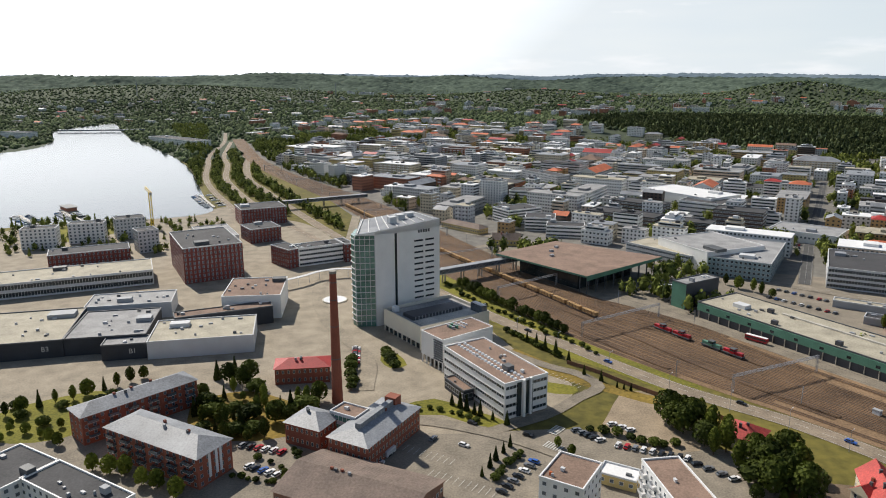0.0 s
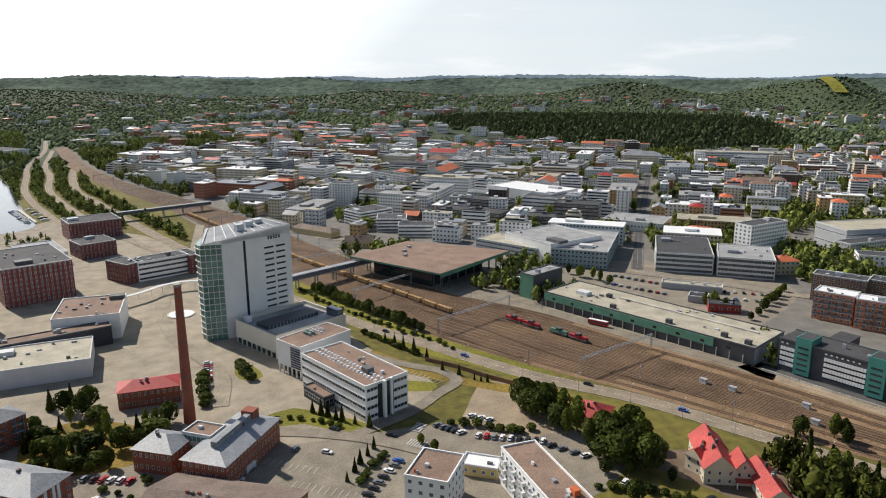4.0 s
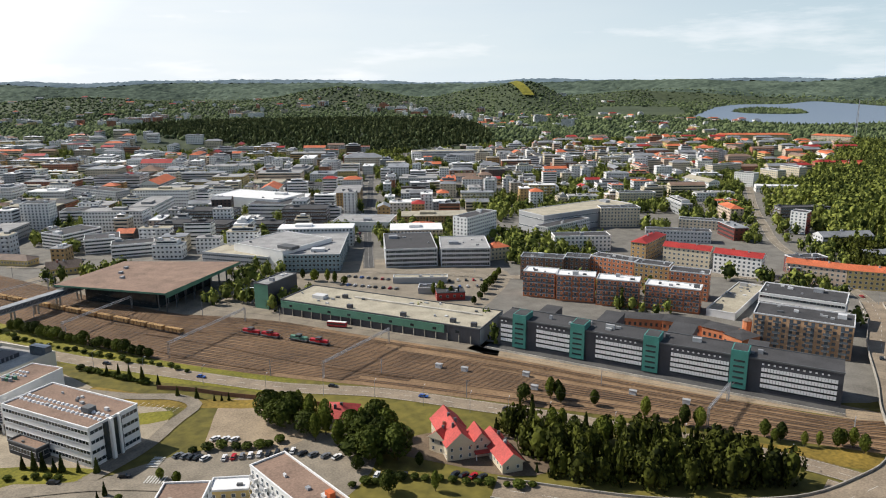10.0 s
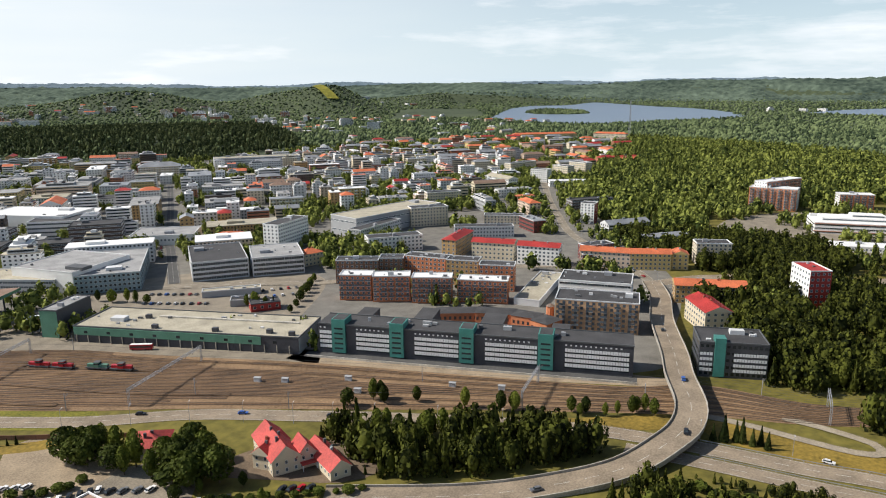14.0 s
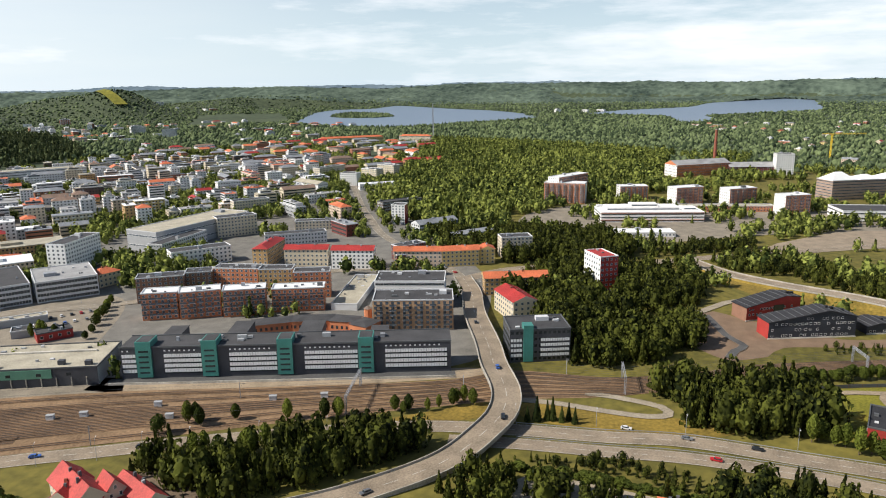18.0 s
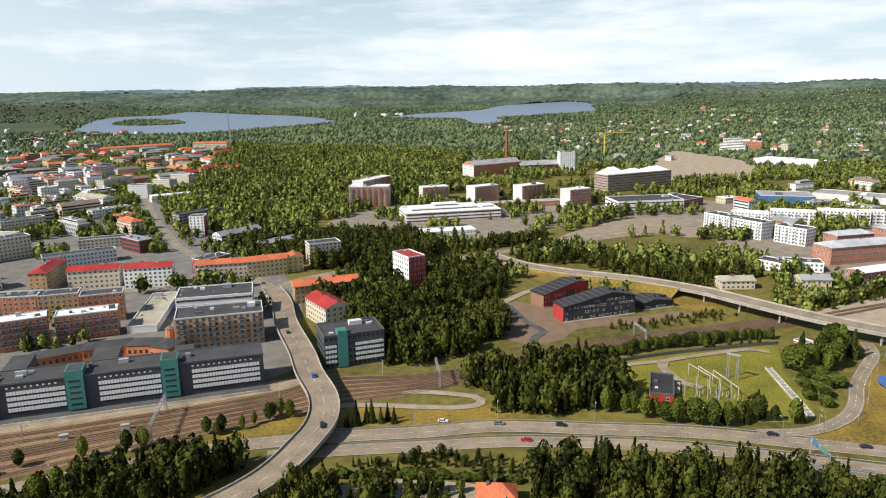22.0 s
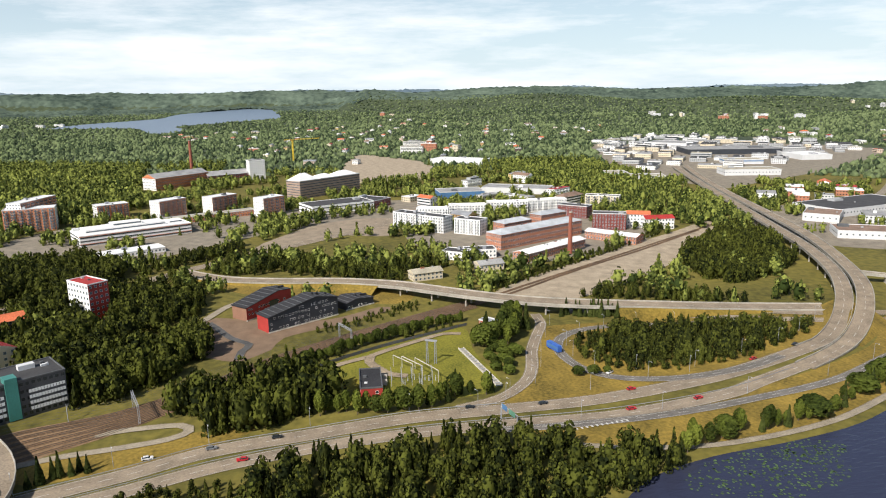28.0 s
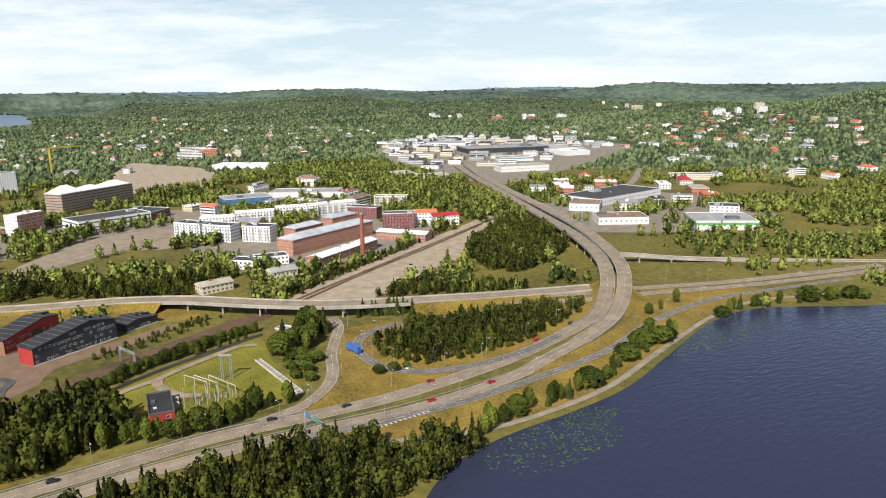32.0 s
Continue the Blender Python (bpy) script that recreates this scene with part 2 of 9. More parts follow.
for key in ("leaf", "birch_leaf", "ridge_leaf", "near_leaf", "needle", "forest_leaf", "hazy_leaf", "lily_leaf"):
    # light passes through thin leaves
    if key not in MATS:
        continue
    tree = MATS[key].node_tree
    soft = tree.nodes.new("ShaderNodeBsdfTranslucent")
    both = tree.nodes.new("ShaderNodeMixShader")
    both.inputs["Fac"].default_value = 0.1 if key in ("needle", "hazy_leaf", "forest_leaf", "near_leaf", "ridge_leaf") else 0.2
    base = tree.nodes["Principled BSDF"]
    tree.links.new(base.inputs["Base Color"].links[0].from_socket, soft.inputs["Color"])
    tree.links.new(base.outputs["BSDF"], both.inputs[1])
    tree.links.new(soft.outputs["BSDF"], both.inputs[2])
    tree.links.new(both.outputs["Shader"], tree.nodes["Material Output"].inputs["Surface"])


def water(name, color, rough, wave):
    m = bpy.data.materials.new(name)
    m.use_nodes = True
    nt = m.node_tree
    b = nt.nodes["Principled BSDF"]
    b.inputs["Base Color"].default_value = (*color, 1)
    b.inputs["Roughness"].default_value = rough
    b.inputs["IOR"].default_value = 1.33
    geo = nt.nodes.new("ShaderNodeNewGeometry")
    n = nt.nodes.new("ShaderNodeTexNoise")
    n.inputs["Scale"].default_value, n.inputs["Detail"].default_value = 0.45, 5.0
    mp = nt.nodes.new("ShaderNodeMapping")
    mp.inputs["Rotation"].default_value = (0, 0, 0.5)
    mp.inputs["Scale"].default_value = (1.0, 0.35, 1.0)
    bp = nt.nodes.new("ShaderNodeBump")
    bp.inputs["Strength"].default_value, bp.inputs["Distance"].default_value = 1.0, wave
    nt.links.new(geo.outputs["Position"], mp.inputs["Vector"])
    nt.links.new(mp.outputs["Vector"], n.inputs["Vector"])
    nt.links.new(n.outputs["Fac"], bp.inputs["Height"])
    nt.links.new(bp.outputs["Normal"], b.inputs["Normal"])
    MATS[name] = m


water("lake_water", (0.032, 0.036, 0.066), 0.16, 0.35)
water("bright_water", (0.05, 0.06, 0.07), 0.16, 0.03)
# distant lakes: the pale blue base paints in the sky they would reflect
water("sky_tinted_water", (0.16, 0.21, 0.28), 0.32, 0.25)
mat("lily_leaf", (0.07, 0.12, 0.035), 0.6, 0, 0.4, 0.1, 0.9, island=0.6)

# ---------------------------------------------------------------- mesh helpers
class Mesh:
    """Collects faces with a material slot each, then becomes one mesh."""

    def __init__(self):
        self.v, self.f, self.m = [], [], []

    def poly(self, pts, m=0):
        i = len(self.v)
        self.v.extend(pts)
        self.f.append(tuple(range(i, i + len(pts))))
        self.m.append(m)

    def box(self, x0, y0, z0, x1, y1, z1, m=0, top=None):
        i = len(self.v)
        self.v.extend([(x0, y0, z0), (x1, y0, z0), (x1, y1, z0), (x0, y1, z0), (x0, y0, z1), (x1, y0, z1), (x1, y1, z1), (x0, y1, z1)])
        for k, q in enumerate(((0, 3, 2, 1), (4, 5, 6, 7), (0, 1, 5, 4), (1, 2, 6, 5), (2, 3, 7, 6), (3, 0, 4, 7))):
            self.f.append(tuple(i + a for a in q))
            self.m.append(top if (k == 1 and top is not None) else m)

    def prism(self, pts, z0, z1, m=0, top=None):
        n = len(pts)
        tops = z1 if isinstance(z1, (list, tuple)) else [z1] * n
        i = len(self.v)
        self.v.extend([(p[0], p[1], z0) for p in pts] + [(p[0], p[1], t) for p, t in zip(pts, tops)])
        self.f.append(tuple(i + n + k for k in range(n)))
        self.m.append(m if top is None else top)
        self.f.append(tuple(i + n - 1 - k for k in range(n)))
        self.m.append(m)
        for k in range(n):
            a, b = k, (k + 1) % n
            self.f.append((i + a, i + b, i + n + b, i + n + a))
            self.m.append(m)

    def tube(self, x, y, z0, z1, r0, r1, n=8, m=0):
        i = len(self.v)
        for z, r in ((z0, r0), (z1, r1)):
            self.v.extend([(x + r * math.cos(6.28319 * k / n), y + r * math.sin(6.28319 * k / n), z) for k in range(n)])
        for k in range(n):
            b = (k + 1) % n
            self.f.append((i + k, i + b, i + n + b, i + n + k))
            self.m.append(m)
        self.f.append(tuple(i + n + k for k in range(n)))
        self.m.append(m)

    def bar(self, a, b, r, m=0):
        """A square bar from a to b."""
        a, b = Vector(a), Vector(b)
        d = (b - a).normalized()
        s = d.cross(Vector((0, 0, 1)))
        s = (s if s.length > 0.01 else Vector((1, 0, 0))).normalized() * r
        t = d.cross(s).normalized() * r
        i = len(self.v)
        for p in (a, b):
            self.v.extend([tuple(p + s + t), tuple(p - s + t), tuple(p - s - t), tuple(p + s - t)])
        for q in ((0, 1, 5, 4), (1, 2, 6, 5), (2, 3, 7, 6), (3, 0, 4, 7), (0, 3, 2, 1), (4, 5, 6, 7)):
            self.f.append(tuple(i + k for k in q))
            self.m.append(m)

    def data(self, name, *mats):
        me = bpy.data.meshes.new(name)
        me.from_pydata(self.v, [], self.f)
        for k in mats:
            me.materials.append(MATS[k])
        if len(mats) > 1:
            me.polygons.foreach_set("material_index", self.m)
        me.update()
        return me


def part(name, mesh, mats, parent, label="", kind=""):
    ob = new(name, mesh if isinstance(mesh, bpy.types.Mesh) else mesh.data(name, *(mats if isinstance(mats, (list, tuple)) else (mats,))))
    ob.parent = parent
    if label or kind:
        tagged(ob, label, kind=kind)
    return ob


def thing(name, x, y, z, rot, label, category, group="", kind=""):
    ob = new(name)
    ob.matrix_basis = pose(x, y, z, 0, 0, rot)
    ob.empty_display_size = 0.5
    return tagged(ob, label, category, group, kind)


# a map of what is taken, so that plants keep off walls, roads and water
CELL, X0, Y0 = 3.0, -1500.0, -1600.0
TAKEN = np.zeros((1500, 1450), dtype=bool)


def take(x, y, r=0.0):
    i, j = int((x - X0) / CELL), int((y - Y0) / CELL)
    k = int(math.ceil(r / CELL))
    if 0 <= i < TAKEN.shape[0] and 0 <= j < TAKEN.shape[1]:
        TAKEN[max(0, i - k):i + k + 1, max(0, j - k):j + k + 1] = True


def free(x, y):
    i, j = int((x - X0) / CELL), int((y - Y0) / CELL)
    if 0 <= i < TAKEN.shape[0] and 0 <= j < TAKEN.shape[1]:
        return not TAKEN[i, j]
    return True


def take_rect(x, y, rot, w, d, pad=2.0):
    c, s = math.cos(radians(rot)), math.sin(radians(rot))
    for a in np.arange(-pad, w + pad + 1.4, 2.4):
        for b in np.arange(-pad, d + pad + 1.4, 2.4):
            take(x + a * c - b * s, y + a * s + b * c)


def rect_free(x, y, rot, w, d):
    c, s = math.cos(radians(rot)), math.sin(radians(rot))
    return all(free(x + a * c - b * s, y + a * s + b * c) for a in np.linspace(0, w, 6) for b in np.linspace(0, d, 4))


def inside(x, y, poly):
    hit, n = False, len(poly)
    for k in range(n):
        (x1, y1), (x2, y2) = poly[k], poly[(k + 1) % n]
        if (y1 > y) != (y2 > y) and x < (x2 - x1) * (y - y1) / (y2 - y1) + x1:
            hit = not hit
    return hit


def smooth(pts, step=6.0):
    """A soft curve through points of any dimension, as evenly spaced points."""
    p = np.array(pts, float)
    q = np.vstack([2 * p[0] - p[1], p, 2 * p[-1] - p[-2]])
    out = []
    for k in range(1, len(q) - 2):
        n = max(2, int(np.linalg.norm(q[k + 1] - q[k]) / step))
        for t in np.linspace(0, 1, n, endpoint=False):
            out.append(0.5 * (2 * q[k] + (q[k + 1] - q[k - 1]) * t + (2 * q[k - 1] - 5 * q[k] + 4 * q[k + 1] - q[k + 2]) * t * t
                              + (3 * q[k] - q[k - 1] - 3 * q[k + 1] + q[k + 2]) * t ** 3))
    out.append(p[-1])
    return np.array(out)


def sides(c):
    d = np.gradient(c[:, :2], axis=0)
    d /= np.maximum(np.linalg.norm(d, axis=1), 1e-6)[:, None]
    return np.stack([-d[:, 1], d[:, 0]], 1)


def ribbon(mesh, c, a, b, z, m=0):
    """A strip along the curve c from offset a to offset b."""
    n = sides(c)
    zz = (c[:, 2] if c.shape[1] > 2 else np.zeros(len(c))) + z
    for k in range(len(c) - 1):
        p, q = c[k, :2] + n[k] * a, c[k, :2] + n[k] * b
        r, s = c[k + 1, :2] + n[k + 1] * b, c[k + 1, :2] + n[k + 1] * a
        mesh.poly([(*s, zz[k + 1]), (*r, zz[k + 1]), (*q, zz[k]), (*p, zz[k])][::-1 if a > b else 1], m)


def take_path(c, r):
    for p in c:
        take(p[0], p[1], r)


def patch(name, material, z, pts, label, category, round_off=True, block=False):
    """A flat area of ground cover with its own outline, laid on the sheet below it."""
    p = smooth([*pts, pts[0]], 8.0)[:-1] if round_off else np.array(pts, float)
    mesh = Mesh()
    mesh.poly([(a, b, z) for a, b in p])
    ob = new(name, mesh.data(name, material))
    area = sum(p[k][0] * p[(k + 1) % len(p)][1] - p[(k + 1) % len(p)][0] * p[k][1] for k in range(len(p)))
    if area < 0:
        ob.data.flip_normals()
    tagged(ob, label, category, kind="structure")
    if block:
        lo, hi = p.min(0), p.max(0)
        q = [tuple(a) for a in p[::2]]
        gx, gy = np.meshgrid(np.arange(max(lo[0], X0), min(hi[0], X0 + 4490), 3.0), np.arange(max(lo[1], Y0), min(hi[1], Y0 + 4340), 3.0), indexing="ij")
        hit = np.zeros(gx.shape, bool)
        for k in range(len(q)):
            (x1, y1), (x2, y2) = q[k], q[(k + 1) % len(q)]
            if abs(y2 - y1) > 1e-6:
                hit ^= ((y1 > gy) != (y2 > gy)) & (gx < (x2 - x1) * (gy - y1) / (y2 - y1) + x1)
        TAKEN[((gx[hit] - X0) / CELL).astype(int), ((gy[hit] - Y0) / CELL).astype(int)] = True
    return ob

# ---------------------------------------------------------------- ground
def ease(a, b, x):
    t = min(1.0, max(0.0, (x - a) / (b - a)))
    return t * t * (3 - 2 * t)


def bump(r, az, r0, az0, dr, daz):
    return math.exp(-((az - az0) / daz) ** 2 - ((r - r0) / dr) ** 2)


NEAR, EDGE, FAR = 2500.0, 4900.0, 12500.0


def true_range(r):
    """The far country is drawn nearer and smaller: the true distance of what stands at r."""
    u = max(0.0, (r - NEAR) / (EDGE - NEAR))
    return r + (FAR - EDGE) * u ** 2.2


STEPS = np.linspace(0.0, EDGE, 3000)
TRUE_STEPS = np.array([true_range(r) for r in STEPS])


def squeeze(r):
    return float(np.interp(r, TRUE_STEPS, STEPS))


def near_point(x, y):
    r = math.hypot(x, y)
    k = squeeze(r) / r
    return (x * k, y * k)


def shrink(r):
    return r / true_range(r) if r > NEAR else 1.0


def hill(r, az):
    """Height of the drawn land at a distance and an azimuth (degrees clockwise from +y)."""
    return 140 - (140 - land(true_range(r), az)) * shrink(r)


def land(r, az):
    if r < 1450:
        return 0.0
    x, y = r * math.sin(radians(az)), r * math.cos(radians(az))
    n1 = noise.noise(Vector((x / 1500, y / 1500, 3.1)))
    n2 = noise.noise(Vector((x / 520, y / 520, 7.7)))
    n3 = noise.noise(Vector((x / 2300 + 9.0, y / 2300, 1.3)))
    z = ease(1600, 3400, r) * (14 + 24 * n1 + 13 * n2)
    # the long pine esker behind the town
    z += 30 * ease(1450, 1750, r) * (1 - ease(1950, 2500, r)) * ease(4, 12, az) * (1 - ease(34, 43, az))
    # the ski hill and its neighbours
    z += 112 * bump(r, az, 4050, 41.2, 560, 2.6) + 84 * bump(r, az, 4150, 37.0, 520, 3.4) + 88 * bump(r, az, 4300, 26.5, 600, 5.0)
    z += 70 * bump(r, az, 5200, -20, 900, 11) + 55 * bump(r, az, 4700, 8, 700, 6) + 60 * bump(r, az, 5400, 52, 700, 6)
    z += 115 * bump(r, az, 6300, 99, 900, 5) + 70 * bump(r, az, 5600, 112, 900, 8) + 60 * bump(r, az, 4700, 128, 700, 9)
    z += 130 * bump(r, az, 3100, 160, 850, 12) * ease(1600, 2300, r)
    # rolling ridges out to the horizon
    z += ease(5000, 9500, r) * (104 + 62 * n3 + 34 * n1 + 10 * n2)
    for r0, r1, a0, a1 in ((2050, 5200, 51.5, 74.0), (2200, 7300, 75.0, 97.0)):
        wet = ease(r0 - 300, r0, r) * (1 - ease(r1, r1 + 500, r)) * ease(a0 - 2.5, a0, az) * (1 - ease(a1, a1 + 2.5, az))
        z *= 1 - wet
    return max(0.0, z - 0.6)


def make_ground():
    radii = [0.0, 60, 140, 240, 360, 500, 700, 900, 1100, 1300, 1450, 1560, 1700] + list(range(1850, 4901, 61))
    n = 300
    mesh = Mesh()
    for r in radii:
        for k in range(n):
            a = 360.0 * k / n
            az = a if a <= 180 else a - 360
            mesh.v.append((r * math.sin(radians(a)), r * math.cos(radians(a)), hill(r, az)))
    for i in range(len(radii) - 1):
        for k in range(n):
            b = (k + 1) % n
            mesh.f.append((i * n + k, (i + 1) * n + k, (i + 1) * n + b, i * n + b))
            mesh.m.append(0)
    mesh.m = [0 if radii[k // n] < 1250 else 1 for k in range(len(mesh.f))]
    ob = new("ground", mesh.data("ground", "woodland_floor", "forest_floor"))
    for p in ob.data.polygons:
        p.use_smooth = True
    ob.data.flip_normals()
    tagged(ob, "wide green land rising to wooded hills at the horizon", "ground", kind="structure")


make_ground()

patch("lake_near", "bright_water", 0.12, [(-430, 655), (-361, 690), (-293, 706), (-248, 746), (-294, 858), (-397, 1105), (-505, 1311), (-740, 1686), (-1000, 2190), (-1030, 2190),
      (-1030, 1900), (-860, 1560), (-860, 1330), (-1250, 1150), (-1500, 900), (-900, 600)], "bright lake reflecting the sky beside the town", "lake", block=True)
patch("lake_south", "lake_water", 0.12, [(150, -60), (188, -108), (206, -134), (213, -166), (214, -203), (219, -243), (236, -292), (256, -350), (260, -392), (246, -425),
      (216, -475), (170, -600), (-200, -700), (-500, -300), (-300, 0), (0, -20)], "dark blue lake with ripples and lily pads", "lake", block=True)
FAR_LAKE = [(2409, 1786), (3310, 2316), (3752, 2488), (4005, 2358), (4626, 2522), (4402, 2225), (4018, 1790), (3796, 1468), (3393, 1138), (2949, 944), (2597, 1096), (2266, 1194), (2202, 1368), (2285, 1600)]
BAY = [(3480, 840), (3912, 767), (4512, 486), (5128, 463), (5567, 403), (6223, 185), (6795, -58), (6240, -242), (4425, -220), (4129, -199), (3691, 80), (3386, 284), (3038, 224), (2725, 294), (2908, 355), (3290, 446), (3377, 608)]
ISLAND = [(2882, 1937), (3195, 2119), (3436, 2171), (3398, 1983), (3211, 1784), (2972, 1639), (2836, 1670), (2796, 1798)]


def far_lake(name, outline, holes, label):
    """A far lake as a fine sheet that follows the drawn land."""
    mesh = Mesh()
    outline = [tuple(p) for p in smooth([*outline, outline[0]], 60.0)[:-1]]
    holes = [[tuple(p) for p in smooth([*q, q[0]], 60.0)[:-1]] for q in holes]
    az = [math.degrees(math.atan2(*p)) for p in outline]
    rr = [squeeze(math.hypot(*p)) for p in outline]
    da, dr = 0.09, 13.0
    for i in range(int((max(az) - min(az)) / da) + 1):
        for k in range(int((max(rr) - min(rr)) / dr) + 1):
            a, r = min(az) + i * da, min(rr) + k * dr
            t = true_range(r + dr / 2)
            x, y = t * math.sin(radians(a + da / 2)), t * math.cos(radians(a + da / 2))
            if inside(x, y, outline) and not any(inside(x, y, q) for q in holes):
                mesh.poly([(p * math.sin(radians(b)), p * math.cos(radians(b)), 140 - 138.6 * shrink(p)) for b, p in ((a, r), (a + da, r), (a + da, r + dr), (a, r + dr))][::-1])
    tagged(new(name, mesh.data(name, "sky_tinted_water")), label, "lake", kind="structure")


far_lake("lake_far", FAR_LAKE, [ISLAND], "distant lake among woods, tinted with the sky's blue")
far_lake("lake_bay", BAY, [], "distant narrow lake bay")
patch("lake_sound", "sky_tinted_water", 0.8, [(1880, 1880), (2090, 1870), (2360, 1780), (2650, 2060), (2300, 2200)], "distant sound between woods", "lake")

LAKES = [[(-430, 655), (-248, 746), (-294, 858), (-397, 1105), (-505, 1311), (-740, 1686), (-1000, 2190), (-1030, 2190), (-1030, 1900), (-860, 1560), (-860, 1330), (-1500, 900)],
         [near_point(*p) for p in FAR_LAKE],
         [near_point(*p) for p in BAY],
         [(1880, 1880), (2090, 1870), (2360, 1780), (2650, 2060), (2300, 2200)], [(150, -60), (260, -392), (216, -475), (170, -600), (-200, -700)]]

# paved town ground
patch("station_platform", "old_asphalt", 0.05, [(26, 585), (90, 452), (116, 420), (146, 386), (178, 332), (217, 270), (232, 284), (225, 296), (165, 410), (150, 450), (100, 530), (60, 610)], "asphalt platforms beside the tracks", "platform", round_off=False)
patch("market_ground", "old_asphalt", 0.06, [(176, 440), (232, 330), (262, 340), (330, 400), (300, 470), (235, 500), (196, 490)], "grey asphalt parking ground in front of the market", "pavement")
patch("corner_lawn", "green_grass", 0.07, [(-196, 262), (-170, 252), (-146, 262), (-142, 296), (-160, 300), (-188, 282)], "green lawn beside the brick blocks", "lawn")
patch("court_lawn", "grass", 0.07, [(-112, 290), (-104, 264), (-84, 254), (-62, 258), (-52, 276), (-66, 288), (-90, 300)], "planted court between brick buildings", "lawn")
patch("tower_lawn", "green_grass", 0.07, [(-32, 352), (-24, 345), (-18, 330), (-26, 326), (-32, 336)], "small lawn in front of the tower", "lawn")
patch("office_lawn", "green_grass", 0.07, [(-20, 284), (-4, 292), (14, 280), (26, 270), (18, 264), (0, 276), (-14, 276)], "green planted bank in front of the office", "lawn")
patch("loop_lawn", "green_grass", 0.08, [(48, 310), (62, 304), (58, 296), (44, 300)], "small lawn inside the road bend", "lawn")
patch("town_pavement", "yard_ground", 0.03, [(-60, 640), (40, 545), (150, 410), (230, 285), (310, 140), (380, 150), (480, 190), (600, 290), (780, 430), (1050, 560), (1250, 900), (1000, 1150),
      (500, 1320), (250, 1600), (-60, 2200), (-330, 1900), (-420, 1500), (-250, 1100)], "grey streets and yards of the town centre", "pavement")
patch("fair_pavement", "paving", 0.05, [(-420, 330), (-300, 250), (-160, 262), (-100, 245), (-60, 262), (20, 262), (60, 300), (40, 345), (10, 420), (-40, 500), (-90, 600), (-160, 700), (-300, 690), (-420, 640), (-500, 500)],
      "pale paved yards between the halls", "pavement")
patch("south_yard", "old_asphalt", 0.045, [(-200, 190), (-60, 180), (60, 190), (110, 210), (120, 240), (60, 262), (20, 262), (-60, 262), (-160, 262), (-250, 240)], "grey asphalt yards and parking places", "pavement")
patch("car_park", "old_asphalt", 0.09, [(-14, 262), (-30, 232), (10, 215), (34, 235), (16, 256)], "asphalt car park in a building's shadow", "car park", round_off=False)
patch("quay", "paving", 0.055, [(-330, 690), (-262, 742), (-240, 775), (-215, 745), (-200, 690), (-240, 660), (-290, 655)], "bare gravel quay and parking by the lake", "quay")
patch("lakeside_lawn", "green_grass", 0.075, [(-372, 640), (-345, 600), (-322, 612), (-338, 660), (-362, 676)], "green lawn between lakeside blocks", "lawn")
patch("lakeside_lawn_second", "green_grass", 0.075, [(-336, 655), (-322, 628), (-300, 640), (-310, 680), (-330, 690)], "green lawn beside a lakeside block", "lawn")
patch("gravel_yard", "dirt", 0.06, [(66, 268), (84, 300), (104, 292), (112, 262), (98, 246), (74, 248)], "bare gravel parking yard", "yard")
patch("verge_north", "green_grass", 0.07, [(-20, 500), (0, 494), (74, 372), (120, 304), (108, 292), (88, 316), (60, 345), (28, 395), (-6, 450)], "green verge with trees along the railway", "lawn")
patch("verge_south", "grass", 0.07, [(38, 352), (66, 318), (92, 296), (104, 290), (96, 284), (78, 296), (50, 318), (30, 340)], "sunny lawn beside the office road", "lawn")
patch("villa_yard", "brown_dirt", 0.06, [(118, 224), (140, 192), (150, 178), (166, 172), (176, 188), (168, 206), (146, 222)], "bare earth yard round the red roofed villas", "yard")
patch("garden_yard", "paving", 0.055, [(204, 78), (226, 72), (229, 22), (218, 10), (204, 20)], "sandy garden yard behind the hedge", "yard")
patch("yard_edge", "dirt", 0.05, [(212, 290), (226, 294), (306, 142), (320, 110), (302, 122), (254, 200), (217, 268)], "bare gravel strip between the tracks and the office wall", "yard", round_off=False)
patch("bridge_slope", "grass", 0.06, [(228, 160), (262, 124), (276, 112), (268, 98), (250, 120), (232, 140)], "dry grass slope beside the bridge ramp", "verge")
patch("ramp_meadow", "grass", 0.06, [(280, 98), (286, 84), (290, 56), (296, 20), (300, 0), (286, 8), (274, 40), (268, 86)], "dry grass meadow below the ramp", "verge")
patch("school_yard", "earth", 0.06, [(372, 12), (384, 28), (408, 38), (440, 34), (456, 26), (446, 8), (442, -10), (430, -42), (446, -78), (438, -84), (420, -52), (404, -14), (386, -6)], "brown earth yard round the timber halls", "yard")
patch("substation_lawn", "green_grass", 0.07, [(300, -24), (322, -20), (346, -28), (356, -38), (371, -68), (384, -100), (390, -118), (372, -118), (352, -113), (302, -112), (294, -90), (294, -50)], "green lawn of the substation", "lawn")
patch("viaduct_slope", "grass", 0.05, [(470, -110), (510, -60), (540, -10), (560, 20), (548, 34), (520, 20), (486, -20), (450, -90)], "dry grass slope below the viaduct", "verge")
patch("loop_meadow", "grass", 0.05, [(282, -90), (300, -118), (330, -138), (372, -160), (372, -200), (356, -290), (346, -340), (330, -352), (300, -300), (284, -230), (276, -160)], "dry grass inside the road loop", "verge")
patch("shore_meadow", "grass", 0.04, [(262, -100), (246, -112), (232, -135), (222, -175), (224, -240), (246, -300), (266, -360), (270, -410), (250, -440), (290, -440), (330, -380), (290, -320), (264, -230), (258, -150)], "dry grass between the road and the shore", "verge")
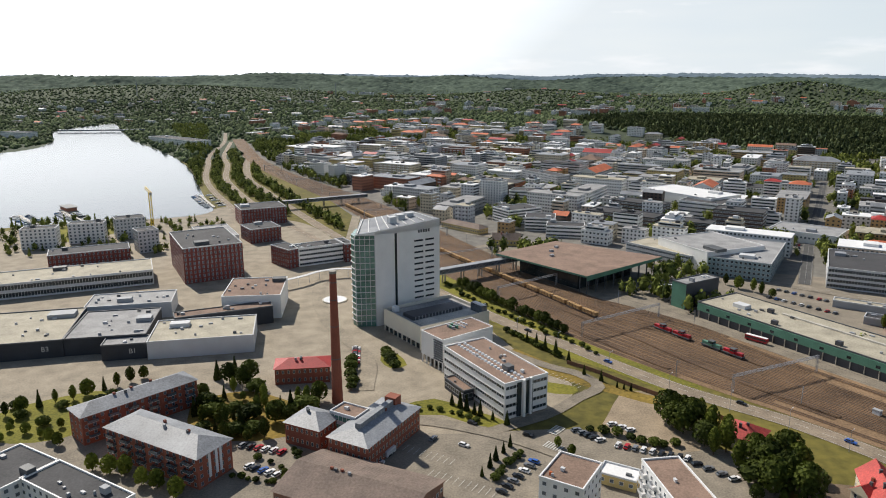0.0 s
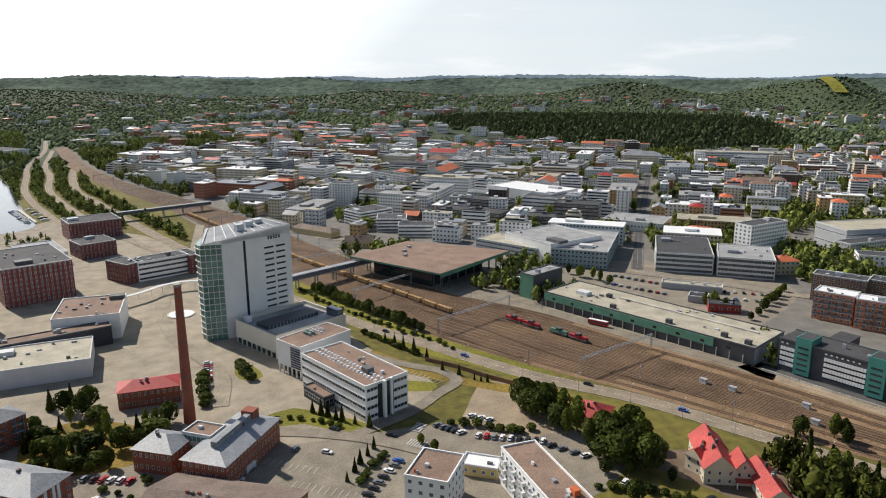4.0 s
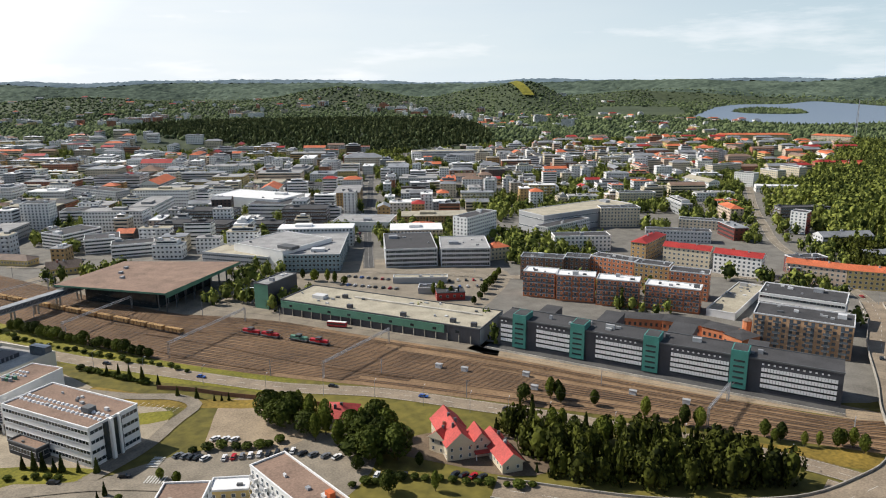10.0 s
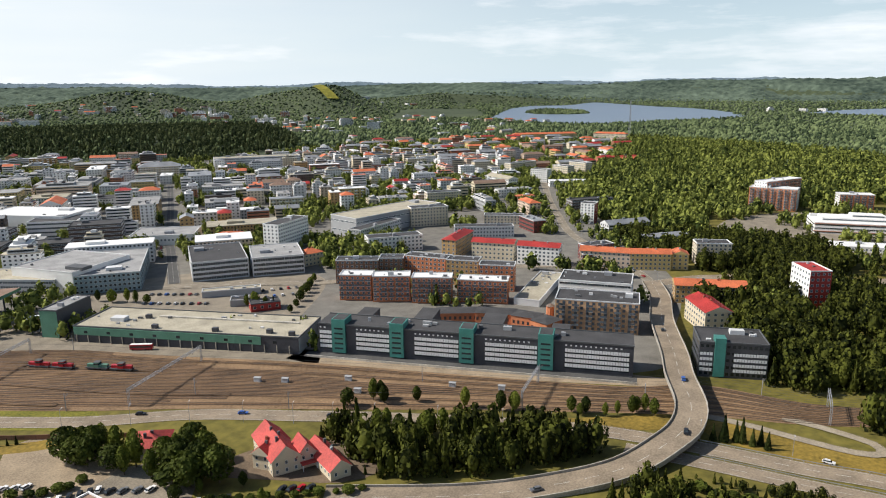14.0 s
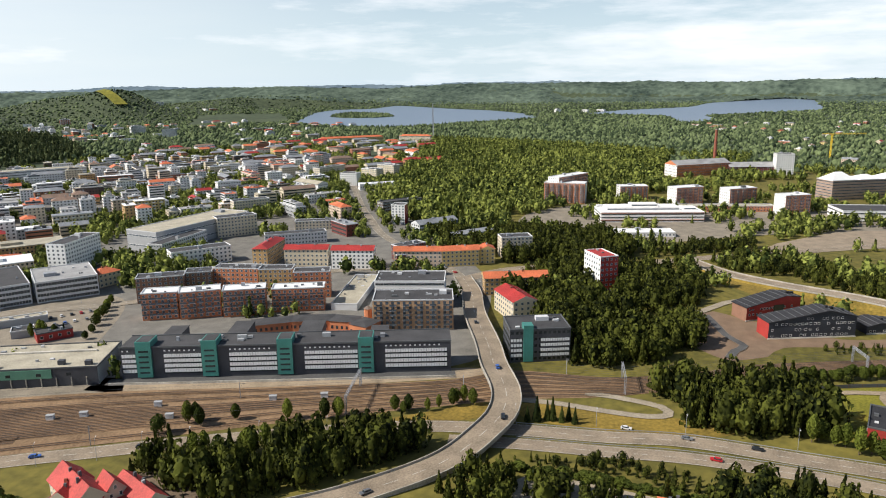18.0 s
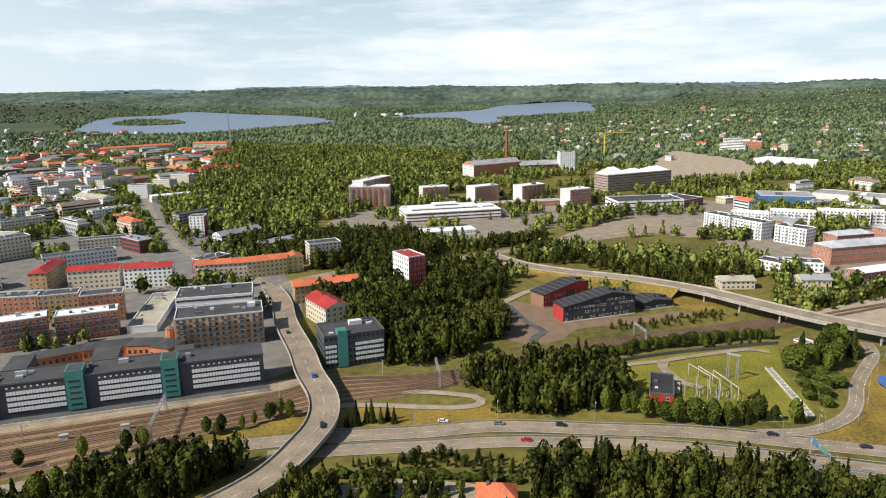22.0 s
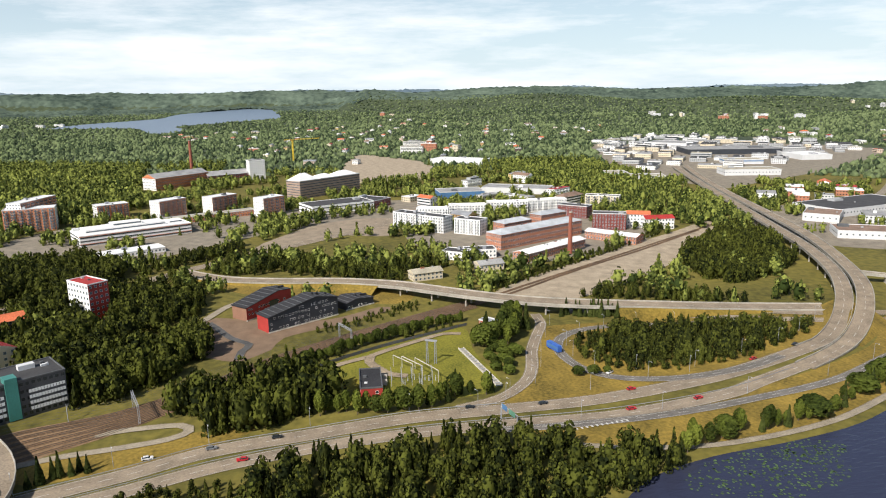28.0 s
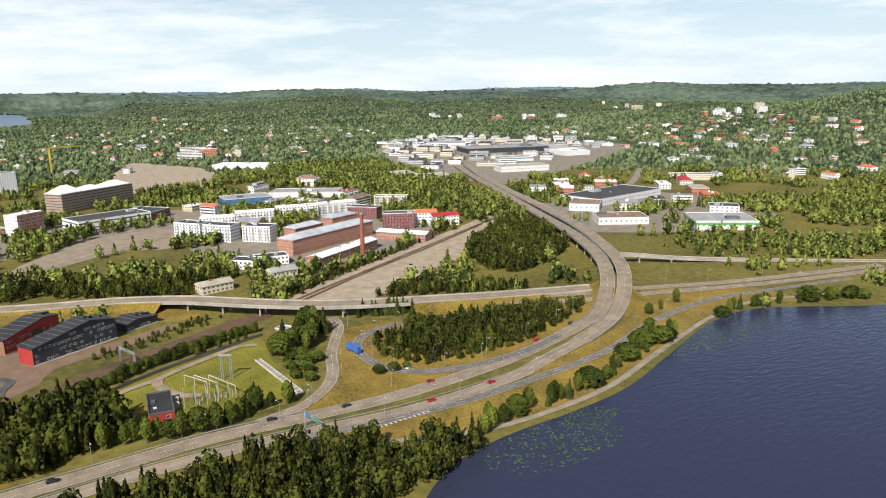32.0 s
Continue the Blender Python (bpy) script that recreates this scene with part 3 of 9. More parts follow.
patch("freight_yard", "sand_dirt", 0.05, [(440, -150), (470, -180), (520, -260), (600, -400), (640, -470), (600, -480), (540, -400), (470, -300), (430, -230), (420, -180)], "bare gravel freight yard with old sidings", "yard")
patch("hospital_ground", "old_asphalt", 0.04, [(560, 160), (640, 90), (740, -40), (720, -140), (800, -230), (900, -200), (900, 0), (860, 160), (760, 240), (640, 220)], "asphalt streets and parking round the school", "pavement")
patch("junction_ground", "lane_asphalt", 0.05, [(682, -9), (755, -62), (783, -118), (763, -155), (680, -134), (696, -80), (658, -40), (618, 11)], "wide pale asphalt junction and parking", "pavement", block=True)
patch("mill_ground", "sand_dirt", 0.04, [(1080, -175), (1203, -150), (1420, -190), (1600, -255), (1400, -340), (1252, -330), (1115, -280)], "bare building ground by the mill", "yard")
patch("retail_ground", "old_asphalt", 0.04, [(840, -640), (1096, -610), (1412, -740), (1760, -900), (1840, -1150), (1600, -1420), (1233, -1380), (1000, -1000)], "pale asphalt round the retail halls", "pavement")
patch("works_ground", "old_asphalt", 0.04, [(420, -600), (520, -480), (640, -500), (700, -640), (640, -760), (520, -760), (430, -700)], "asphalt yards round the warehouses", "pavement")
patch("factory_ground", "old_asphalt", 0.04, [(520, -180), (600, -150), (700, -160), (780, -300), (700, -400), (600, -380), (540, -290)], "yards round the brick factory", "pavement")

# ---------------------------------------------------------------- roads
ROADS = [0]


def road(name, pts, width, label, material="lane_asphalt", z=0.1, lines=True, category="road"):
    ROADS[0] += 1
    z += 0.012 * ROADS[0]
    c = smooth(pts, 5.0)
    mesh = Mesh()
    ribbon(mesh, c, -width / 2, width / 2, z)
    ob = tagged(new(name, mesh.data(name, material)), label, category, kind="structure")
    kerb = Mesh()
    for s in (-1, 1):
        ribbon(kerb, c, s * (width / 2 + 0.08) - 0.08, s * (width / 2 + 0.08) + 0.08, z + 0.12)
    part("kerb", kerb, "old_asphalt", ob)
    if lines:
        dash = Mesh()
        for k in range(1, len(c) - 1, 2):
            ribbon(dash, c[k:k + 2], -0.08, 0.08, z + 0.02)
        for s in (-1, 1):
            ribbon(dash, c, s * (width / 2 - 0.5) - 0.06, s * (width / 2 - 0.5) + 0.06, z + 0.02)
        part("lane_marking", dash, "white_line", ob, kind="stuff")
    take_path(c, width / 2 + 1.0)
    return ob


road("parkway", [(-440, 1560), (-356, 1280), (-279, 1009), (-228, 894), (-130, 690), (-30, 500), (29, 404), (66, 356), (108, 303), (146, 268), (174, 232), (195, 204), (225, 159), (244, 126), (257, 88), (266, 52),
     (275, 22), (278, -22), (280, -62), (276, -105), (273, -150), (278, -208), (286, -245), (297, -282), (303, -300)], 10.0, "pale asphalt parkway beside the railway")
road("parkway_second", [(238, 110), (246, 84), (254, 50), (262, 18), (266, -22), (266, -62), (262, -100), (256, -150), (260, -205), (268, -232), (277, -262), (285, -287)], 9.0, "second carriageway of the parkway")
road("shore_ramp", [(258, -96), (253, -130), (250, -170), (252, -212), (259, -269), (279, -330), (287, -390), (281, -434), (262, -520)], 5.5, "dark asphalt ramp along the shore", "dark_asphalt")
road("shore_path", [(236, -122), (227, -143), (220, -180), (224, -234), (242, -291), (264, -365), (268, -415), (250, -470)], 3.5, "gravel shore path", "paving", lines=False)
road("loop_ramp", [(345, -300), (356, -240), (364, -196), (358, -172), (344, -160), (326, -156), (306, -159), (291, -172), (283, -200), (285, -238), (293, -266)], 6.0, "dark asphalt loop ramp", "dark_asphalt")
road("slip_road", [(400, -170), (381, -166), (360, -154), (340, -143), (318, -134), (302, -124), (288, -106), (283, -84)], 6.5, "curving slip road")
road("highway_low", [(420, -190), (385, -262), (352, -326), (335, -375), (312, -430), (296, -480), (270, -580)], 9.0, "straight highway carriageway")
road("highway_low_second", [(400, -190), (366, -260), (336, -326), (320, -375), (300, -430), (284, -480), (258, -580)], 8.0, "second highway carriageway")
road("main_street", [(461, 196), (500, 236), (574, 328), (650, 390), (723, 446), (840, 528), (1000, 640)], 8.5, "town street climbing between houses", "old_asphalt")
road("hill_road", [(466, 200), (500, 182), (528, 150), (542, 115), (568, 82), (602, 43), (636, -3), (678, -58), (722, -118), (760, -150), (830, -190)], 13.0, "wide pale asphalt road below the wooded hill", "lane_asphalt")
road("side_ramp", [(284, 101), (288, 80), (289, 57), (291, 40), (296, 32), (303, 36), (305, 55), (304, 70)], 4.5, "curling foot and cycle ramp", "paving", lines=False)
road("office_road", [(20, 262), (44, 276), (60, 292), (72, 304), (66, 318), (50, 330), (30, 352), (8, 385)], 6.0, "access road round the office", "old_asphalt", lines=False)
road("yard_road", [(-60, 262), (-20, 272), (16, 262), (44, 244), (60, 225)], 7.0, "yard road with crossing", "old_asphalt", lines=False)
road("street_one", [(-90, 720), (-80, 560), (-85, 470), (-70, 400), (-40, 340), (-36, 300)], 8.0, "pale paved street between offices", "paving", lines=False)
road("station_street", [(20, 640), (150, 540), (270, 440), (330, 380), (420, 330), (500, 240)], 9.5, "wide street in front of the station", "old_asphalt")
road("cross_street", [(250, 470), (330, 620), (420, 780), (520, 960)], 8.5, "street running into the town", "asphalt")
road("lake_drive", [(-560, 1840), (-480, 1560), (-426, 1296), (-384, 1156), (-340, 1009), (-294, 894), (-256, 815), (-222, 745), (-196, 690), (-176, 640)], 8.0, "lakeside drive", "lane_asphalt")
road("parkway_west", [(-470, 1580), (-400, 1296), (-352, 1155), (-311, 1009), (-264, 894), (-214, 790), (-160, 690), (-86, 570), (-46, 500), (-8, 440)], 8.0, "second carriageway of the lakeside parkway")
road("industrial_road", [(560, -470), (640, -620), (720, -780), (860, -960)], 10.0, "road through the works area", "old_asphalt")
road("school_drive", [(404, 80), (426, 57), (446, 37), (462, 28), (480, 18), (498, -2)], 5.5, "gravel drive to the timber halls", "paving", lines=False)
road("school_path", [(376, 12), (388, 10), (398, 6), (412, 16), (432, 24), (446, 30)], 4.5, "asphalt path across the earth yard", "asphalt", lines=False)
road("substation_drive", [(346, -30), (353, -42), (358, -56), (364, -66), (374, -87), (381, -104), (378, -114)], 4.0, "gravel drive along the substation fence", "dirt", lines=False)
road("substation_yard", [(358, -57), (350, -55), (340, -58), (331, -62), (326, -70)], 5.0, "gravel yard of the substation", "dirt", lines=False)


def viaduct(name, pts, width, label, thick=1.4, piers=True):
    """A raised road: deck with edge beams, railings and piers."""
    c = smooth(pts, 5.0)
    top = thing(name, 0, 0, 0, 0, label, "bridge", kind="structure")
    deck, n = Mesh(), sides(c)
    h = width / 2
    prev = None
    for k, p in enumerate(c):
        z = p[2]
        low = max(0.0, z - thick)
        a, b = p[:2] - n[k] * h, p[:2] + n[k] * h
        cur = [(*a, z), (*b, z), (*b, low), (*a, low)]
        if prev:
            for i in range(4):
                j = (i + 1) % 4
                deck.poly([prev[i], cur[i], cur[j], prev[j]], 0 if i == 0 else 1)
        prev = cur
    part("deck", deck, ("lane_asphalt", "concrete"), top)
    for s in (-1, 1):
        rail = Mesh()
        ribbon(rail, c, s * h - 0.2, s * h + 0.2, 0.9)
        for w in (-0.2, 0.2):
            for k in range(len(c) - 1):
                p, q = c[k, :2] + n[k] * (s * h + w), c[k + 1, :2] + n[k + 1] * (s * h + w)
                rail.poly([(*p, c[k, 2]), (*q, c[k + 1, 2]), (*q, c[k + 1, 2] + 0.9), (*p, c[k, 2] + 0.9)])
        part("parapet", rail, "concrete", top)
    dash = Mesh()
    for k in range(1, len(c) - 1, 2):
        ribbon(dash, c[k:k + 2], -0.08, 0.08, 0.03)
    part("lane_marking", dash, "white_line", top, kind="stuff")
    if piers:
        for k in range(3, len(c) - 2, 5):
            if c[k, 2] > 3.2:
                for s in (-0.3, 0.3):
                    m = Mesh()
                    m.tube(*(c[k, :2] + n[k] * width * s), 0, c[k, 2] - thick, 0.6, 0.6, 10)
                    part("pier", m, "concrete", top)
    take_path(c, width / 2 + 2)
    return top


viaduct("town_bridge", [(470, 204, 0.4), (430, 180, 2.5), (380, 157, 5.5), (330, 129, 7.5), (305, 116, 7.5), (281, 101, 6.5), (262, 95, 5.5), (245, 96, 4.2), (221, 102, 2.2), (197, 117, 0.9), (172, 138, 0.3), (140, 175, 0.2)], 13.0, "concrete road bridge over the railway with curving ramp")
viaduct("cross_viaduct", [(590, 60, 0.6), (553, 26, 1.0), (531, -12, 1.6), (507, -60, 3.6), (476, -96, 6.2), (451, -118, 7.2), (432, -136, 7.6), (415, -156, 7.6), (400, -178, 7.6), (388, -206, 7.0), (381, -236, 5.4), (373, -274, 3.0), (364, -315, 1.0), (353, -352, 0.4)], 14.0, "long concrete viaduct over the railway")
viaduct("highway_bridge", [(297, -284, 0.24), (306, -307, 0.6), (328, -338, 2.6), (360, -371, 6.5), (404, -405, 8), (476, -446, 8), (571, -489, 7.5), (722, -556, 6.5), (900, -636, 5), (1100, -730, 3)], 10.0, "curving highway bridge")
viaduct("highway_bridge", [(277, -266, 0.22), (285, -288, 0.5), (296, -312, 1.2), (312, -336, 3), (334, -362, 6), (368, -394, 8), (415, -427, 8), (505, -478, 8), (610, -525, 7.5), (767, -590, 6.5), (930, -665, 5), (1100, -752, 3)], 10.0, "curving highway bridge, second carriageway")
viaduct("exit_ramp", [(398, -420, 7.2), (388, -436, 6.0), (369, -463, 3.4), (338, -512, 0.8), (300, -560, 0.4), (262, -610, 0.3)], 6.0, "narrow ramp leaving the highway bridge")


def embankment(pts, width, slope, label):
    """Grass banks that carry a raised road where it nears the ground."""
    c = smooth(pts, 6.0)
    n = sides(c)
    mesh = Mesh()
    for s in (-1, 1):
        row = [(c[k, :2] + n[k] * s * (width / 2 + 0.25), c[k, :2] + n[k] * s * (width / 2 + 0.4 + c[k, 2] * slope), c[k, 2] - 0.1) for k in range(len(c))]
        for a, b in zip(row, row[1:]):
            mesh.poly([(*a[0], a[2]), (*a[1], 0.06), (*b[1], 0.06), (*b[0], b[2])][::s])
    tagged(new("road_bank", mesh.data("road_bank", "grass")), label, "bank", kind="structure")


embankment([(590, 60, 0.6), (553, 26, 1.0), (531, -12, 1.6), (507, -60, 3.6), (484, -88, 5.6)], 14, 2.0, "grass bank carrying the viaduct's approach")
embankment([(385, -218, 6.2), (381, -236, 5.4), (373, -274, 3.0), (364, -315, 1.0)], 14, 1.6, "grass bank at the viaduct's far end")
embankment([(306, -307, 0.6), (328, -338, 2.6), (350, -361, 5.2)], 10, 1.4, "grass bank below the highway")
embankment([(296, -312, 1.2), (312, -336, 3), (330, -357, 5.4)], 10, 1.4, "grass bank below the highway")

# ---------------------------------------------------------------- railway
S_EDGE = smooth([(-486, 1643), (-312, 1160), (-120, 790), (0, 500), (62, 384), (106, 322), (150, 272), (190, 222), (224, 180), (254, 140), (284, 98), (304, 60), (330, 24), (360, -16), (396, -80), (424, -140)], 8.0)
N_EDGE = smooth([(-462, 1653), (-284, 1170), (-70, 790), (26, 585), (90, 456), (116, 424), (146, 390), (178, 336), (217, 274), (254, 204), (292, 136), (316, 110), (326, 66), (346, 30), (376, -8), (412, -76), (440, -136)], 8.0)
N_EDGE = N_EDGE[np.linspace(0, len(N_EDGE) - 1, len(S_EDGE)).round().astype(int)]
m = Mesh()
for k in range(len(S_EDGE) - 1):
    m.poly([(*S_EDGE[k], 0.14), (*S_EDGE[k + 1], 0.14), (*N_EDGE[k + 1], 0.14), (*N_EDGE[k], 0.14)])
tagged(new("rail_yard", m.data("rail_yard", "ballast")), "wide brown gravel bed of the railway yard", "railway yard", kind="structure")
for k in range(len(S_EDGE)):
    for t in np.linspace(0, 1, 16):
        take(*(S_EDGE[k] * (1 - t) + N_EDGE[k] * t), 1.5)


def track(c, label, lift=0.0):
    """One railway track: darker bed, sleepers and two rails."""
    ob = thing("railway_track", 0, 0, 0, 0, label, "railway track", "railway tracks", kind="structure")
    bed = Mesh()
    ribbon(bed, c, -1.6, 1.6, 0.2 + lift)
    part("track_bed", bed, "track_bed", ob)
    for s in (-0.78, 0.78):
        r = Mesh()
        ribbon(r, c, s - 0.11, s + 0.11, 0.36 + lift)
        for w in (-0.11, 0.11):
            n = sides(c)
            for k in range(len(c) - 1):
                p, q = c[k] + n[k] * (s + w), c[k + 1] + n[k + 1] * (s + w)
                r.poly([(*p, 0.2 + lift), (*q, 0.2 + lift), (*q, 0.36 + lift), (*p, 0.36 + lift)])
        part("rail", r, "rail_steel", ob)


for k, t in enumerate(np.linspace(0.03, 0.97, 18)):
    u = np.linspace(0, 1, len(S_EDGE))
    if k % 3 == 1:
        end = 0.1 + 0.16 * (k // 3)
        g = np.clip(np.maximum((0.34 - u) / 0.12, (u - 0.74) / 0.12), 0, 1)[:, None]
        g = g * g * (3 - 2 * g)
        w = t * (1 - g) + end * g
        track(S_EDGE * (1 - w) + N_EDGE * w, "rusty railway track on brown ballast", 0.012 * k)
    else:
        lo, hi = int(len(S_EDGE) * (0.27 + 0.012 * abs(k - 8))), int(len(S_EDGE) * (0.83 - 0.012 * abs(k - 8)))
        track((S_EDGE * (1 - t) + N_EDGE * t)[lo:hi], "rusty railway track on brown ballast", 0.005 * k)
LANES = np.linspace(0.03, 0.97, 18)
for lane, (a, b, u0, u1) in enumerate(((1, 3, 0.36, 0.43), (4, 7, 0.38, 0.47), (8, 6, 0.42, 0.49), (10, 13, 0.36, 0.46), (15, 13, 0.47, 0.54), (2, 5, 0.52, 0.62), (6, 9, 0.58, 0.67), (12, 10, 0.56, 0.64), (14, 16, 0.6, 0.67), (9, 12, 0.66, 0.74), (3, 1, 0.66, 0.73), (7, 4, 0.68, 0.77))):
    # crossovers between neighbouring tracks
    i0, i1 = int(len(S_EDGE) * u0), int(len(S_EDGE) * u1)
    g = np.linspace(0, 1, i1 - i0)[:, None]
    w = LANES[a] + (LANES[b] - LANES[a]) * g * g * (3 - 2 * g)
    track(S_EDGE[i0:i1] * (1 - w) + N_EDGE[i0:i1] * w, "rusty crossover between railway tracks", 0.24 + 0.012 * lane)
track(smooth([(428, -136), (450, -175), (490, -240), (540, -330), (600, -430)], 8.0), "siding in the freight yard")
track(smooth([(434, -140), (462, -185), (506, -262), (560, -356), (620, -460)], 8.0), "siding in the freight yard")

# ---------------------------------------------------------------- buildings
def style(wall, end="", glazing="window_glass", frame_m="trim_white", ww=1.5, wh=1.5, gap=3.2, band=False, roofm="dark_roof", base=""):
    return dict(wall=wall, end=end or wall, glazing=glazing, frame_m=frame_m, ww=ww, wh=wh, gap=gap, band=band, roofm=roofm, base=base)


APT_BRICK = style("brick_red", roofm="metal_roof", gap=3.2, ww=1.2, frame_m="grey_wall")
APT_WHITE = style("white_wall")
APT_GREY = style("grey_white", "grey_wall", gap=2.8)
APT_DARKRED = style("brick_dark", wh=1.8, ww=1.0, gap=2.9, frame_m="grey_white")
APT_ORANGE = style("brick_orange")
APT_BROWN = style("brick_brown")
APT_OCHRE = style("ochre")
APT_CREAM = style("cream_wall")
APT_PINK = style("pink_wall")
APT_YELLOW = style("yellow_wall")
APT_REDWHITE = style("white_wall", "red_wall")
APT_REDWHITE2 = style("brick_orange", "white_wall")
YELLOW_SHED = style("grey_wall")
APT_BROWNGLASS = style("tan_brick", frame_m="dark_steel")
APT_BRICKPALE = style("brick_pale", ww=1.3, wh=2.0, gap=2.8)
APT_CHOCOLATE = style("chocolate", band=True, wh=1.4)
OFF_BRICK = style("brick_red", frame_m="cream_wall", ww=1.0, wh=1.7, gap=2.3, roofm="metal_roof")
OFF_GLASS = style("grey_white", glazing="green_glass", band=True, wh=2.6, roofm="brown_roof")
OFF_WHITE = style("white_wall", glazing="dark_glass", band=True, wh=1.5, frame_m="grey_white")
OFF_DARK = style("dark_wall", glazing="dark_glass", band=True, wh=2.0, frame_m="grey_wall")
OFF_GREY = style("slate_wall", glazing="dark_glass", frame_m="dark_steel", band=False, gap=2.4)
OFF_GREY2 = style("grey_white", glazing="window_glass", band=True, wh=1.6)
OFF_TEAL = style("teal_wall", glazing="dark_glass", ww=1.6, gap=3.0)
TILE_LOW = style("brick_brown", roofm="tile_roof")
# dark glass bands stand in for the shaded openings of a colonnade
GALLERY = style("grey_white", glazing="dark_glass", band=True, wh=3.4, roofm="pale_roof")
PODIUM = style("cream_panel", roofm="grey_roof")
HALL_DARK = style("dark_wall", roofm="pale_roof")
HALL_LIGHT = style("grey_white", roofm="pale_roof")
HALL_WHITE = style("white_wall", roofm="pale_roof")
HALL_GREY = style("grey_wall", roofm="pale_roof", band=True)
TERM_TOWER = style("green_panel", "slate_wall", glazing="dark_glass", roofm="grey_roof")
# the slate front wall stands in for the shade of an open ground floor
TERMINAL = style("slate_wall", "grey_wall", glazing="dark_glass", band=True, wh=2.5, roofm="pale_roof")
# dark glass bands stand in for the shade inside open parking decks
PARKING = style("grey_white", glazing="dark_glass", band=True, wh=2.2, roofm="dark_roof")
RED_SHED = style("red_wall", glazing="dark_glass", gap=4.0)
SHOP_BLUE = style("white_wall", "blue_wall")
SHOP_BLUEM = style("blue_wall")
SHOP_WHITE = style("grey_white", roofm="pale_roof", gap=5.0)
SHOP_DARK = style("dark_wall")
SCAFFOLD = style("scaffold_net", frame_m="steel", glazing="dark_glass", band=True, wh=1.0)
VILLA = style("cream_wall", roofm="villa_roof", gap=2.8, ww=1.1)
WOOD_YELLOW = style("yellow_wall", roofm="tile_roof", gap=2.6, ww=1.1)
WINDOW_MESH = {}


def window_mesh(ww, wh, frame_m, glazing):
    key = (round(ww, 2), round(wh, 2), frame_m, glazing)
    if key not in WINDOW_MESH:
        m = Mesh()
        a, b, t = ww / 2, wh / 2, 0.09
        for x0, z0, x1, z1 in ((-a, -b, a, -b + t), (-a, b - t, a, b), (-a, -b, -a + t, b), (a - t, -b, a, b)):
            m.box(x0, -0.08, z0, x1, 0.02, z1, 0)
        m.poly([(-a + t, -0.03, -b + t), (a - t, -0.03, -b + t), (a - t, -0.03, b - t), (-a + t, -0.03, b - t)], 1)
        WINDOW_MESH[key] = m.data("window", frame_m, glazing)
    return WINDOW_MESH[key]


def pitched(m, w, d, h, pitch, kind, over=0.7):
    """A hip or gable roof over a w x d plan whose eaves lie at h."""
    x0, x1, y0, y1 = -over, w + over, -over, d + over
    along = w >= d
    half = ((y1 - y0) if along else (x1 - x0)) / 2
    top = h + half * pitch
    hip = half * 0.95 if kind == "hip" else 0.0
    if along:
        r0, r1 = (x0 + hip, (y0 + y1) / 2, top), (x1 - hip, (y0 + y1) / 2, top)
    else:
        r0, r1 = ((x0 + x1) / 2, y0 + hip, top), ((x0 + x1) / 2, y1 - hip, top)
    a, b, c, e = (x0, y0, h), (x1, y0, h), (x1, y1, h), (x0, y1, h)
    if along:
        faces = [[a, b, r1, r0], [c, e, r0, r1], [b, c, r1], [e, a, r0]]
    else:
        faces = [[b, c, r1, r0], [e, a, r0, r1], [a, b, r0], [c, e, r1]]
    for k, f in enumerate(faces):
        m.poly(f, 1 if (k > 1 and kind == "gable") else 0)
    m.poly([e, c, b, a], 0)
    return top


